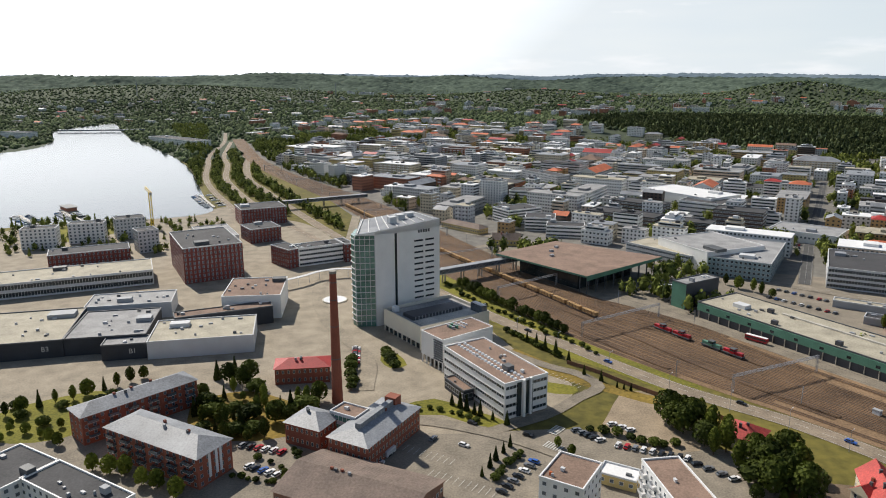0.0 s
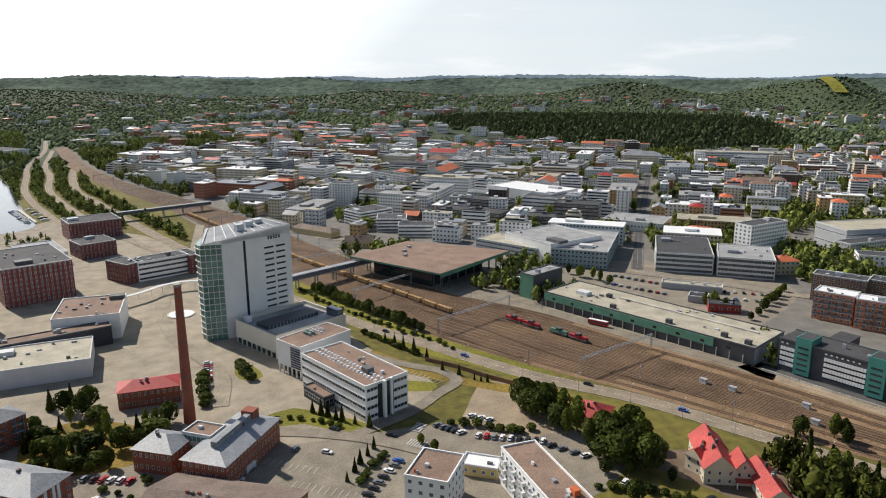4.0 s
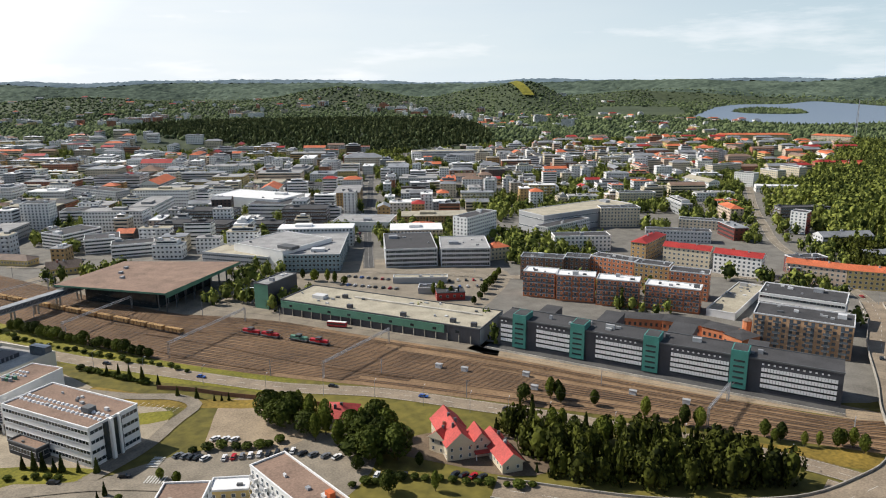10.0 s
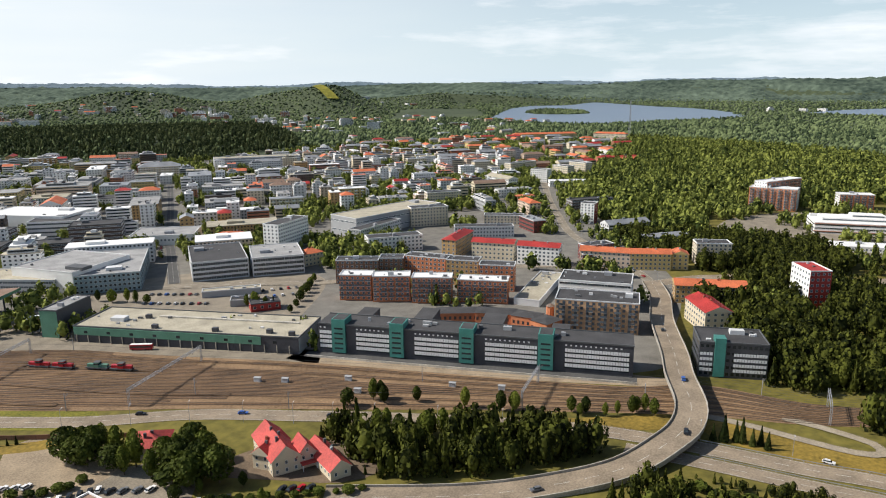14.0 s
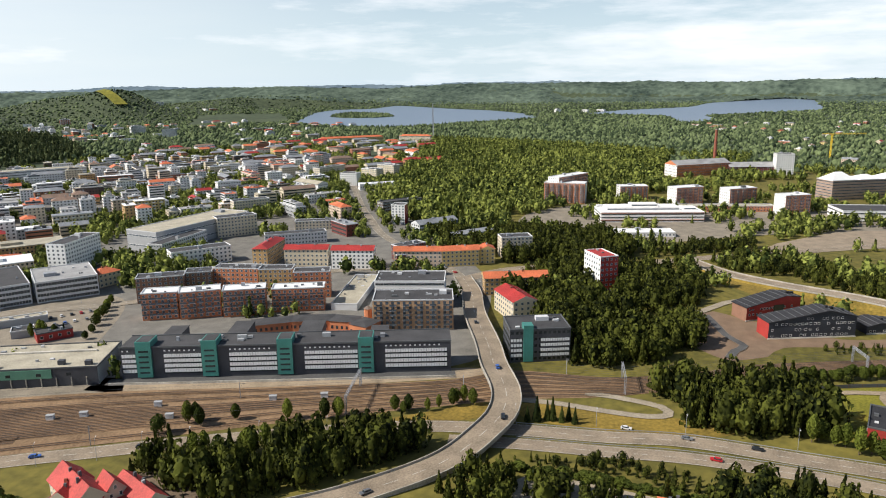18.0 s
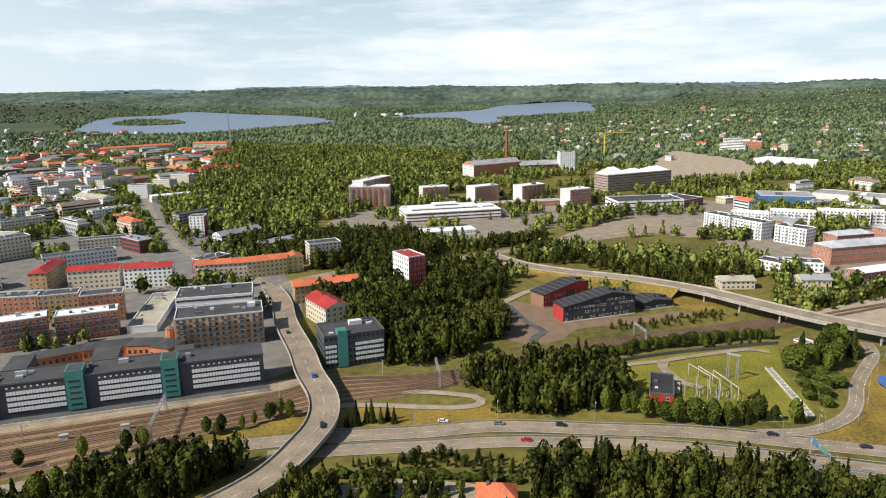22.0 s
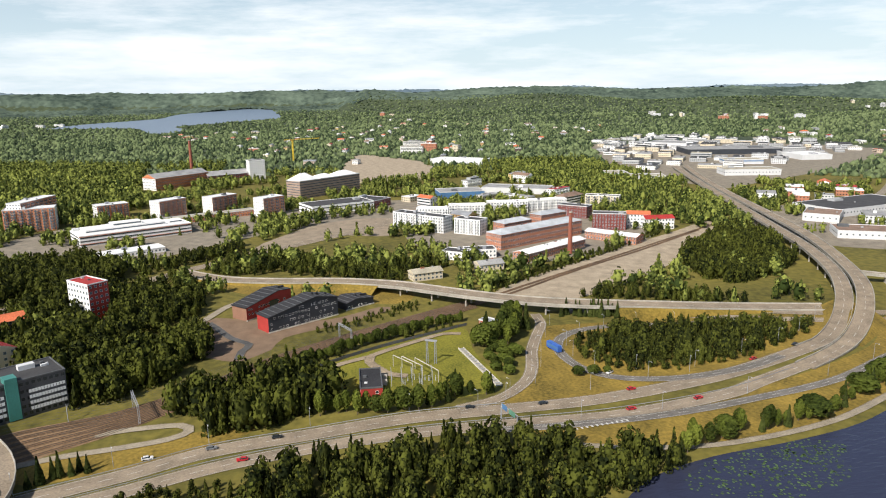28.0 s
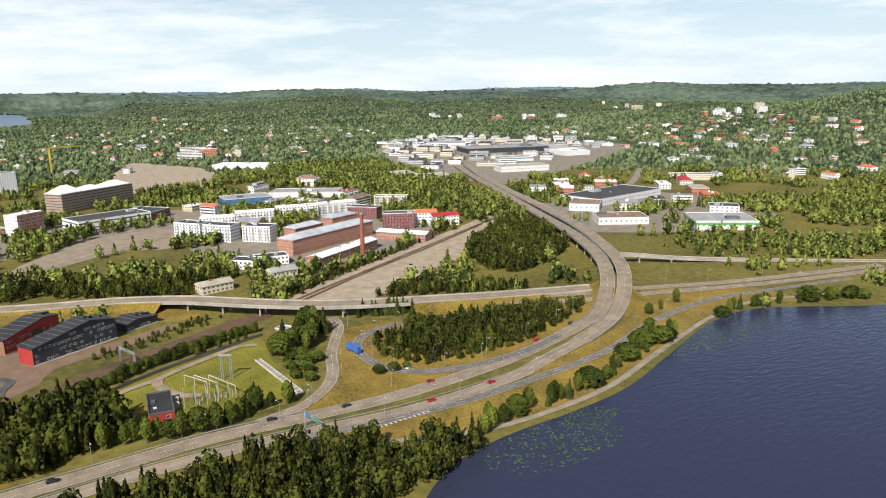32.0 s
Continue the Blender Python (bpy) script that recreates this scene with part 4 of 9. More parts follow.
def building(name, x, y, rot, w, d, h, st, floors=3, roof="flat", roofm="", pitch=0.4, label="", category="building", balc=0, teal=(), bands=0, roofbox="", stripe="", domes=0, lantern=0, strips=0):
    rng = random.Random(int(abs(x) * 13 + abs(y) * 7))
    top = thing(name, x, y, 0, rot, label, category)
    take_rect(x, y, rot, w, d)
    roofm = roofm or st["roofm"]
    dist = math.hypot(x, y)
    m = Mesh()
    m.box(0, 0, 0, w, d, h)
    for k in (3, 5):
        m.m[k] = 1
    part("wall", m, (st["wall"], st["end"]), top)
    r = Mesh()
    if roof == "flat":
        t, up = 0.35, 0.7
        r.box(-0.1, -0.1, h, w + 0.1, d + 0.1, h + 0.12, 0)
        part("roof", r, roofm, top)
        rim = Mesh()
        for a in ((-0.15, -0.15, w + 0.15, t), (-0.15, d - t, w + 0.15, d + 0.15), (-0.15, t, t, d - t), (w - t, t, w + 0.15, d - t)):
            rim.box(a[0], a[1], h + 0.002, a[2], a[3], h + up)
        part("parapet", rim, "trim_white" if st["wall"] in ("white_wall", "cream_wall") else ("dark_steel" if st["wall"] in ("slate_wall", "dark_wall", "chocolate", "red_wall", "green_panel") else "grey_white"), top)
        n = int(min(13 if st["roofm"] == "pale_roof" else 8, 2 + w * d / 130)) if dist < 560 else 2
        for k in range(0 if w * d > 320 else 1, n):
            s = rng.uniform(0.6, 1.6) if k else min(w, d) * 0.16
            a, b = rng.uniform(1.5, max(1.6, w - 4)), rng.uniform(1.5, max(1.6, d - 4))
            v = Mesh()
            v.box(a, b, h + 0.12, a + s * rng.uniform(1, 2), b + s, h + 0.12 + (rng.uniform(0.6, 1.3) if k else 2.2))
            part("roof_vent" if k else "plant_room", v, roofbox if (roofbox and k < 2) else rng.choice(("steel", "grey_white", "grey_wall", "dark_steel")), top)
    else:
        topz = pitched(r, w, d, h, pitch, roof)
        part("roof", r, (roofm, st["wall"]), top)
        if dist < 650:
            ridge = Mesh()
            n = int((w if w >= d else d) / 1.2)
            along = w >= d
            span, half = (w, d / 2) if along else (d, w / 2)
            if roof == "gable":
                for k in range(n + 1):
                    u = span * k / n
                    for s in (-1, 1):
                        p = (u, half, topz + 0.02) if along else (half, u, topz + 0.02)
                        q = (u, half + s * (half + 0.6), h + 0.02) if along else (half + s * (half + 0.6), u, h + 0.02)
                        ridge.bar(p, q, 0.05)
                part("roof_seam", ridge, roofm, top, kind="stuff")
            for k in range(2 + int(span / 18)):
                v = Mesh()
                u = span * rng.uniform(0.25, 0.75)
                a, b = (u, half + rng.uniform(-1.5, 1.5)) if along else (half + rng.uniform(-1.5, 1.5), u)
                v.box(a - 0.5, b - 0.4, h, a + 0.5, b + 0.4, topz + 0.7)
                part("flue", v, rng.choice(("brick_red", "dark_steel", "grey_wall")), top)
    if domes:
        n = int(w / 2.6)
        for row in range(domes):
            for k in range(n):
                b = Mesh()
                a, e = 2 + k * 2.5, d * 0.32 + row * 3.4
                b.tube(a, e, h + 0.12, h + 0.75, 0.95, 0.6, 8)
                part("skylight_dome", b, "white_band", top)
    if lantern:
        b = Mesh()
        b.box(w / 2 - 1.2, d * 0.18, h + 2.2, w / 2 + 1.2, d * 0.86, h + 4.4)
        part("roof_lantern", b, "metal_roof", top)
        b = Mesh()
        b.box(w / 2 - 3, d * 0.8, h + 1, w / 2 + 2, d * 0.92, h + 5.2)
        part("lift_house", b, "brick_red", top)
    if strips:
        for u in (0.3, 0.5, 0.62):
            b = Mesh()
            b.box(w - 0.05, d * u, 2.5, w + 0.25, d * u + 1.1, h - 0.4)
            part("stair_window", b, "white_band", top)
    if stripe:
        m = Mesh()
        if stripe == "terminal":
            m.box(0.5, -0.6, h * 0.5, w * 0.84, 0.0, h * 0.98)
            for k in range(int(w / 7)):
                c = Mesh()
                c.tube(k * 7 + 2, -0.4, 0, h * 0.5, 0.3, 0.3, 8)
                part("column", c, "concrete", top)
                if k % 2:
                    c = Mesh()
                    c.box(k * 7, -0.64, h * 0.62, k * 7 + 2.2, -0.58, h * 0.78)
                    part("facade_slot", c, "dark_glass", top)
            for a, b in ((0.35, 0.3), (0.62, 0.3), (0.85, 0.35), (0.25, 0.75), (0.95, 0.3)):
                c = Mesh()
                c.box(w * a, d * b - 8, h, w * a + 3, d * b - 5.5, h + 2.4)
                part("stair_head", c, "slate_wall", top)
            c = Mesh()
            c.box(w * 0.3, d * 0.62, h + 0.12, w * 0.94, d * 0.66, h + 1.0)
            part("roof_parapet", c, "pale_concrete", top)
        else:
            m.box(-0.12, -0.12, h * 0.6, w + 0.12, d + 0.12, h * 0.85)
        part("sign_band", m, "green_panel" if stripe == "terminal" else "shop_greenm" if stripe == "shop_green" else "blue_wall", top)
    if floors:
        fh = h / floors
        runs = ((0, w, lambda u: (u, 0.0), 0), (90, d, lambda u: (w, u), 1), (180, w, lambda u: (w - u, d), 2), (270, d, lambda u: (0.0, d - u), 3))
        wh = min(st["wh"], fh * 0.62)
        for f in range(floors):
            z = fh * (f + 0.55)
            if st["band"]:
                for ang, length, at, side in runs:
                    if length < 3:
                        continue
                    if dist > 560 and side == 2:
                        continue
                    b = Mesh()
                    n = max(1, int(length / 1.8))
                    o = 0.5
                    c, s = math.cos(radians(ang)), math.sin(radians(ang))
                    px, py = at(0)
                    def go(u, v):
                        return (px + u * c - v * s, py + u * s + v * c)
                    p, q = go(o, -0.04), go(length - o, -0.04)
                    b.poly([(*p, z - wh / 2), (*q, z - wh / 2), (*q, z + wh / 2), (*p, z + wh / 2)], 1)
                    for k in range(n + 1):
                        u = o + (length - 2 * o) * k / n
                        b.bar((*go(u, -0.07), z - wh / 2), (*go(u, -0.07), z + wh / 2), 0.07, 0)
                    for zz in (z - wh / 2, z + wh / 2):
                        b.bar((*go(o, -0.07), zz), (*go(length - o, -0.07), zz), 0.07, 0)
                    part("ribbon_window", b, (st["frame_m"], st["glazing"]), top)
            elif dist < 330:
                me = window_mesh(st["ww"], wh, st["frame_m"], st["glazing"])
                for ang, length, at, side in runs:
                    n = int(length / st["gap"])
                    for k in range(n):
                        u = length * (k + 0.5) / n
                        px, py = at(u)
                        ob = part("window", me, "", top)
                        ob.matrix_basis = pose(px, py, z, 0, 0, ang)
            else:
                b = Mesh()
                for ang, length, at, side in runs:
                    n = int(length / st["gap"])
                    c, s = math.cos(radians(ang)), math.sin(radians(ang))
                    for k in range(n):
                        px, py = at(length * (k + 0.5) / n)
                        for grow, out, mm in ((0.1, 0.03, 0), (0.0, 0.06, 1)):
                            a, e = st["ww"] / 2 + grow, wh / 2 + grow
                            p = (px - a * c + out * s, py - a * s - out * c)
                            q = (px + a * c + out * s, py + a * s - out * c)
                            b.poly([(*p, z - e), (*q, z - e), (*q, z + e), (*p, z + e)], mm)
                part("glazing", b, (st["frame_m"], st["glazing"]), top, kind="stuff")
        if balc:
            n = max(2, int(w / (7 if balc == 1 else 4.3)))
            for f in range(1, floors):
                for k in range(n):
                    u = w * (k + 0.5) / n
                    b = Mesh()
                    z = fh * f
                    b.box(u - 1.9, -1.5, z, u + 1.9, -0.1, z + 0.18, 0)
                    b.box(u - 1.9, -1.55, z + 0.18, u + 1.9, -1.47, z + 1.25, 1)
                    for s in (-1.9, 1.84):
                        b.box(u + s, -1.5, z + 0.18, u + s + 0.06, -0.1, z + 1.25, 1)
                    part("balcony", b, ("grey_white", "window_glass" if st["wall"] != "white_wall" else "grey_white"), top)
    if teal:
        t = Mesh()
        a = w * teal[0]
        t.box(a, -0.9, 0.6, a + 5.0, 5.0, h + 2.6)
        part("stair_tower", t, "teal_panel", top, "teal clad stair tower")
    if bands:
        for a, b in ((0.4, w * teal[0] - 0.6), (w * teal[0] + 9, w - 0.5)):
            for k in range(4):
                z = 3.2 + k * 2.7
                v = Mesh()
                n = int((b - a) / 1.25)
                for j in range(n):
                    u = a + (b - a) * j / n
                    v.box(u, -0.42, z, u + (b - a) / n * 0.86, -0.3, z + 1.5)
                part("louvre_band", v, "white_band", top, "white sunshade panels", kind="stuff")
    return top

# the office tower
def office_tower():
    top = thing("office_tower", -38.2, 386.4, 0, 33.0, "tall white wedge shaped office tower with a green glass side", "office tower")
    take_rect(-50, 380, 33, 56, 46)
    h = 55.0
    m = Mesh()
    plan = [(0, 0), (43, 0), (39, 26), (6, 30)]
    m.prism(plan, 0, [h, h + 3, h + 4, h + 1])
    part("wall", m, "white_wall", top)
    g = Mesh()
    gp = [(-0.2, 0.4), (-0.2, 24), (-9.6, 11), (-9.6, 5.5)]
    g.prism(gp[::-1], 0, h - 1.5)
    part("glass_wing", g, "green_glass", top, "green glazed side wing with horizontal fins")
    for k in range(15):
        f = Mesh()
        z = 3.2 + k * 3.45
        f.prism([(-10.3, 5.0), (-9.8, 12), (-0.1, 25), (-0.1, 0.2)][::-1], z, z + 0.35)
        part("fin", f, "grey_white", top)
    for k in range(5):
        t = k / 4
        f = Mesh()
        f.bar((-0.3 - 9.9 * t, 0.1 + 5.1 * t, 1), (-0.3 - 9.9 * t, 0.1 + 5.1 * t, h - 1.4), 0.12)
        part("mullion", f, "grey_white", top)
    crown = Mesh()
    crown.prism([(-9.8, 5.0), (0, 0), (43, 0), (39, 26), (6, 30)], h - 1.2, [h - 0.6, h + 1.0, h + 4.0, h + 5, h + 2], 0)
    crown.m[0] = 1
    part("roof_crown", crown, ("white_wall", "metal_roof"), top)
    for k in range(9):
        t = k / 8
        f = Mesh()
        f.bar((-8.6 + 47 * t, 4.6 - 4.2 * min(1, t * 4), h + 0.2 + 4.2 * t), (7 + 31 * t, 28.6 - 3.6 * t, h + 2.6 + 2.2 * t), 0.22)
        part("roof_rib", f, "white_wall", top)
    for a, b in ((14, 8), (22, 12), (29, 14)):
        f = Mesh()
        f.box(a, b, h + 2.5, a + 4.5, b + 3.5, h + 6.2)
        part("plant_room", f, "grey_white", top)
    # dark strip laid on the flat wall, painting the shade of a slot
    slot = Mesh()
    slot.box(12.5, -0.1, 3, 14.0, 0.05, h - 1.5)
    part("shadow_slot", slot, "dark_glass", top)
    for f in range(12):
        for a, b in ((25.5, 31.5), (33.0, 39.0)):
            w = Mesh()
            z = 9 + f * 3.45
            w.box(a, -0.12, z, b, 0.02, z + 1.0, 1)
            w.box(a - 0.1, -0.14, z - 0.12, b + 0.1, 0.02, z, 0)
            part("window", w, ("grey_white", "dark_glass"), top)
    sign = Mesh()
    for k in range(5):
        sign.box(28.0 + k * 1.7, -0.15, h - 3.0, 29.2 + k * 1.7, -0.02, h - 1.2)
    part("sign_bars", sign, "dark_steel", top)


office_tower()


def brick_chimney(x, y, h, r0, r1, label):
    top = thing("chimney", x, y, 0, 0, label, "chimney")
    m = Mesh()
    m.tube(0, 0, 0, h, r0, r1, 18)
    part("shaft", m, "chimney_brick", top)
    c = Mesh()
    c.tube(0, 0, h - 0.2, h + 0.9, r1 * 1.12, r1 * 1.12, 16)
    part("cap", c, "concrete", top)
    for z in (0.35, 0.6, 0.8, 0.93):
        b = Mesh()
        rr = r0 + (r1 - r0) * z + 0.06
        b.tube(0, 0, h * z, h * z + 0.3, rr, rr, 16)
        part("iron_band", b, "dark_steel", top)
    take(x, y, 3)


brick_chimney(-46.8, 288.5, 59.5, 2.5, 1.45, "tall round red brick factory chimney")
brick_chimney(548, -265, 36, 2.2, 1.4, "orange brick chimney beside the factory")
brick_chimney(1346, 95, 60, 3.2, 2.2, "distant red brick mill chimney")


def station():
    top = thing("station_hall", 93.7, 444, 0, 38.4, "station hall under a wide brown roof with green edge", "station")
    take_rect(93.7, 444, 38.4, 83, 86)
    q = [(0, 0), (82.8, 0.2), (60, 83), (-4, 83)]
    m = Mesh()
    lo, hi = 12.4, 13.6
    m.prism([(a, b) for a, b in q], lo, hi, 1, 0)
    part("roof", m, ("brown_roof", "green_panel"), top)
    w = Mesh()
    w.box(8, 14, 0, 66, 70, 12.4)
    part("glass_wall", w, "dark_glass", top)
    for k in range(9):
        for b in (3, 9):
            c = Mesh()
            c.tube(4 + k * 9.2, b, 0, 12.4, 0.35, 0.35, 8)
            part("column", c, "dark_steel", top)
    e = Mesh()
    e.poly([(0, -0.05, 10.2), (82.8, 0.15, 12.0), (82.8, 0.15, 13.65), (0, -0.05, 13.65)])
    part("fascia", e, "green_panel", top)
    for a, b in ((30, 60), (42, 66), (20, 50)):
        v = Mesh()
        v.box(a, b, 13.6, a + 3, b + 2, 15)
        part("roof_vent", v, "steel", top)


station()


def skywalk(a, b, z, width, label, roofm="steel"):
    a, b = Vector((*a, z)), Vector((*b, z))
    n = int((b - a).length / 5)
    rot = math.degrees(math.atan2(b.y - a.y, b.x - a.x))
    top = thing("footbridge", a.x, a.y, 0, rot, label, "footbridge")
    ln = (b - a).length
    d = Mesh()
    d.box(0, -width / 2, z, ln, width / 2, z + 0.6)
    part("deck", d, "grey_wall", top)
    r = Mesh()
    r.box(0, -width / 2 - 0.2, z + 3.3, ln, width / 2 + 0.2, z + 3.7)
    part("roof", r, roofm, top)
    for s in (-width / 2, width / 2):
        g = Mesh()
        g.box(0, s - 0.04, z + 0.6, ln, s + 0.04, z + 3.3)
        part("glazing", g, "window_glass", top)
        t = Mesh()
        for k in range(n):
            t.bar((ln * k / n, s, z + 0.3), (ln * (k + 1) / n, s, z + 3.5), 0.12)
            t.bar((ln * k / n, s, z + 0.3), (ln * k / n, s, z + 3.5), 0.12)
        part("truss", t, "steel", top)
    for k in range(1, n, max(2, n // 4)):
        for s in (-width / 3, width / 3):
            p = Mesh()
            p.box(ln * k / n - 0.4, s - 0.4, 0, ln * k / n + 0.4, s + 0.4, z)
            part("pier", p, "concrete", top)


skywalk((-4, 472), (62, 515), 7, 5, "glazed footbridge over the tracks")
skywalk((-174, 757), (-88, 806), 6, 5, "pale footbridge across the railway")
skywalk((-1006, 1870), (-790, 1900), 3, 6, "distant low bridge over the lake narrows", "white_roof")


def long_office():
    """The dark office range beside the tracks, with white louvre bands and teal stair towers."""
    x, y, rot, w, d, h = 229.5, 283.5, -63.1, 163.0, 17.0, 16.0
    top = thing("railway_office", x, y, 0, rot, "long dark grey office range with white bands and teal towers", "office building")
    take_rect(x, y, rot, w, d)
    m = Mesh()
    m.box(0, 0, 0, w, d, h)
    part("wall", m, "slate_wall", top)
    r = Mesh()
    r.box(-0.2, -0.2, h, w + 0.2, d + 0.2, h + 0.25)
    part("roof", r, "dark_roof", top)
    rim = Mesh()
    for a in ((-0.3, -0.3, w + 0.3, 0.1), (-0.3, d - 0.1, w + 0.3, d + 0.3)):
        rim.box(a[0], a[1], h, a[2], a[3], h + 0.8)
    part("parapet", rim, "dark_steel", top)
    towers = (8.0, 40.0, 77.0, 117.0)
    edges = [-1.0] + [t + 8.5 for t in towers] + [w - 3.0]
    for t in towers:
        q = Mesh()
        q.box(t, -1.2, 1.0, t + 7.5, 9.0, h + 3.4)
        tw = part("stair_tower", q, "teal_panel", top, "teal clad stair tower")
        c = Mesh()
        c.box(t + 0.6, -0.6, h + 3.4, t + 6.9, 8.4, h + 3.5)
        part("tower_roof", c, "dark_roof", tw)
        for k in range(5):
            b = Mesh()
            b.box(t + 1.4, -1.28, 3.0 + k * 2.75, t + 6.2, -1.18, 3.9 + k * 2.75)
            part("slot_window", b, "dark_glass", tw)
    for i in range(5):
        a, b = (edges[i] + 1.8, (towers + (w - 1.5,))[i] - 0.4)
        if i:
            a += 3.0
        for k in range(4):
            z = 3.2 + k * 2.6
            g = Mesh()
            g.box(a, -0.06, z - 0.85, b, 0.02, z)
            part("ribbon_window", g, "dark_glass", top)
            n = int((b - a) / 1.25)
            v = Mesh()
            for j in range(n):
                u = a + (b - a) * j / n
                v.box(u, -0.42, z, u + (b - a) / n * 0.9, -0.3, z + 1.72)
            part("louvre_band", v, "white_band", top, "white sunshade panels", kind="stuff")
        g = Mesh()
        n = int((b - a) / 2.4)
        for j in range(n):
            g.box(a + j * 2.4, -0.05, 14.0, a + j * 2.4 + 0.9, 0.02, 14.7)
        part("glazing", g, "white_band", top, kind="stuff")
    rng = random.Random(5)
    for k in range(16):
        v = Mesh()
        a, b = rng.uniform(4, w - 8), rng.uniform(3, d - 5)
        v.box(a, b, h + 0.25, a + rng.uniform(1, 5), b + rng.uniform(1, 2.4), h + rng.uniform(1, 2.6))
        part("roof_vent", v, rng.choice(("steel", "dark_steel", "grey_wall")), top)
    for a, b, ww, dd in ((14, 17, 9, 18), (47, 17, 10, 24), (84, 17, 12, 22), (122, 17, 9, 12)):
        q = Mesh()
        q.box(a, b, 0, a + ww, b + dd, h - 1)
        wing = part("rear_wing", q, "slate_wall", top)
        q = Mesh()
        q.box(a - 0.2, b + 0.31, h - 1, a + ww + 0.2, b + dd + 0.2, h - 0.7)
        part("wing_roof", q, "dark_roof", wing)
    take_rect(x, y, rot, w, d + 24, 0)
    f = Mesh()
    f.box(-6, -7.6, 0.02, w + 2, 0, 0.17)
    lane = tagged(new("service_lane", f.data("service_lane", "asphalt")), "dark asphalt service lane in front of the office", "lane", kind="structure")
    lane.matrix_basis = pose(x, y, 0, 0, 0, rot)
    s = Mesh()
    s.box(-4, -7.9, 0, w + 2, -7.6, 1.2)
    wall = tagged(new("retaining_wall", s.data("retaining_wall", "pale_concrete")), "pale concrete wall beside the tracks", "wall", kind="structure")
    wall.matrix_basis = pose(x, y, 0, 0, 0, rot)


long_office()


def brick_court():
    """The low curved brick hall behind the office range."""
    top = thing("brick_hall", 300, 262, 0, -62, "low orange brick hall with faceted dark roofs", "hall")
    take_rect(300, 262, -62, 70, 24)
    for k, (a, b, ww, dd, h, r) in enumerate(((0, 6, 24, 12, 6, 14), (22, 10, 24, 12, 6.6, 0), (44, 8, 16, 12, 7.0, -16), (56, 0, 12, 14, 7.5, -35))):
        m = Mesh()
        m.box(0, 0, 0, ww, dd, h)
        q = part("wall", m, "brick_orange", top)
        q.matrix_basis = pose(a, b, 0, 0, 0, r)
        m = Mesh()
        pitched(m, ww, dd, h + 0.02 + k * 0.03, 0.16, "hip", 0.5)
        e = part("roof", m, "dark_roof", top)
        e.matrix_basis = pose(a, b, 0, 0, 0, r)
        for j in range(int(ww / 3)):
            o = part("window", window_mesh(1.4, 2.0, "brick_dark", "dark_glass"), "", top)
            o.matrix_basis = pose(a, b, 0, 0, 0, r) @ pose(1.5 + j * 3, 0, h * 0.5)
    m = Mesh()
    m.tube(66, 18, 0, 11, 2.4, 2.4, 8)
    part("turret", m, "brick_orange", top)
    m = Mesh()
    m.tube(66, 18, 11, 12.6, 2.8, 0.3, 8)
    part("turret_roof", m, "tile_roof", top)


brick_court()
building("apartment_block", 31.0, 205.0, -31.0, 14.9, 18.3, 14, APT_WHITE, floors=4, roofm="brown_roof", roofbox="orange_box", label="white apartment block with brown felt roof and orange plant room", category="apartment block")
building("workshop", -56.8, 210.1, -24.9, 49.0, 29.3, 6, TILE_LOW, roof="gable", floors=1, pitch=0.25, label="low building with brown tiled roof and skylights", category="workshop")
building("apartment_block", 67.0, 215.4, -82.0, 43.0, 13.2, 14, APT_WHITE, floors=4, roofm="brown_roof", roofbox="orange_box", balc=1, label="white apartment block with brown felt roof, orange plant rooms and balconies", category="apartment block")
building("low_shed", 54.6, 224.3, -28.9, 13.5, 8.4, 4, APT_YELLOW, floors=1, roofm="white_roof", label="low yellow shed with white roof", category="shed")
building("villa", 148.5, 180.8, -16.0, 8.1, 22.0, 4, VILLA, roof="gable", roofm="villa_roof", floors=1, pitch=0.8, label="yellow villa with steep red roof", category="villa")
building("villa", 136.9, 199.5, -18.9, 10.7, 24.0, 6, VILLA, roof="gable", roofm="villa_roof", floors=2, pitch=0.9, label="cream villa with steep red roof", category="villa")
building("brick_office", -43.0, 239.3, -28.5, 17.8, 37.1, 10, OFF_BRICK, roof="hip", floors=3, pitch=0.3, lantern=1, label="old red brick office with grey metal roof", category="office building")
building("apartment_block", -136.7, 204.1, -30.8, 39.9, 13.3, 14, APT_WHITE, floors=5, label="white apartment block with flat tarred roof and vents", category="apartment block")
building("villa", 136.2, 210.7, -68.2, 7.3, 14.0, 6, VILLA, roof="gable", roofm="villa_roof", floors=2, pitch=0.8, label="cream villa wing with steep red roof", category="villa")
building("brick_office", -62.0, 252.8, -26.4, 16.4, 15.0, 9, OFF_BRICK, roof="hip", floors=2, label="two storey red brick wing with grey hip roof", category="office building")
building("glass_link", -45.0, 257.4, -29.9, 12.5, 9.2, 11, OFF_GLASS, floors=3, label="glazed link block with white roof rim", category="link building")
building("apartment_block", -158.9, 209.2, -29.9, 22.8, 19.6, 14, APT_WHITE, floors=5, label="white apartment block with dark flat roof", category="apartment block")
building("villa", 108.8, 251.7, -43.2, 13.1, 14.0, 5, VILLA, roof="hip", roofm="villa_roof", floors=1, pitch=0.5, label="yellow house with red metal roof under trees", category="villa")
building("apartment_block", -127.6, 243.1, -28.6, 48.4, 16.2, 12, APT_BRICK, roof="hip", floors=4, balc=1, strips=1, label="red brick apartment block with grey metal hip roof", category="apartment block")
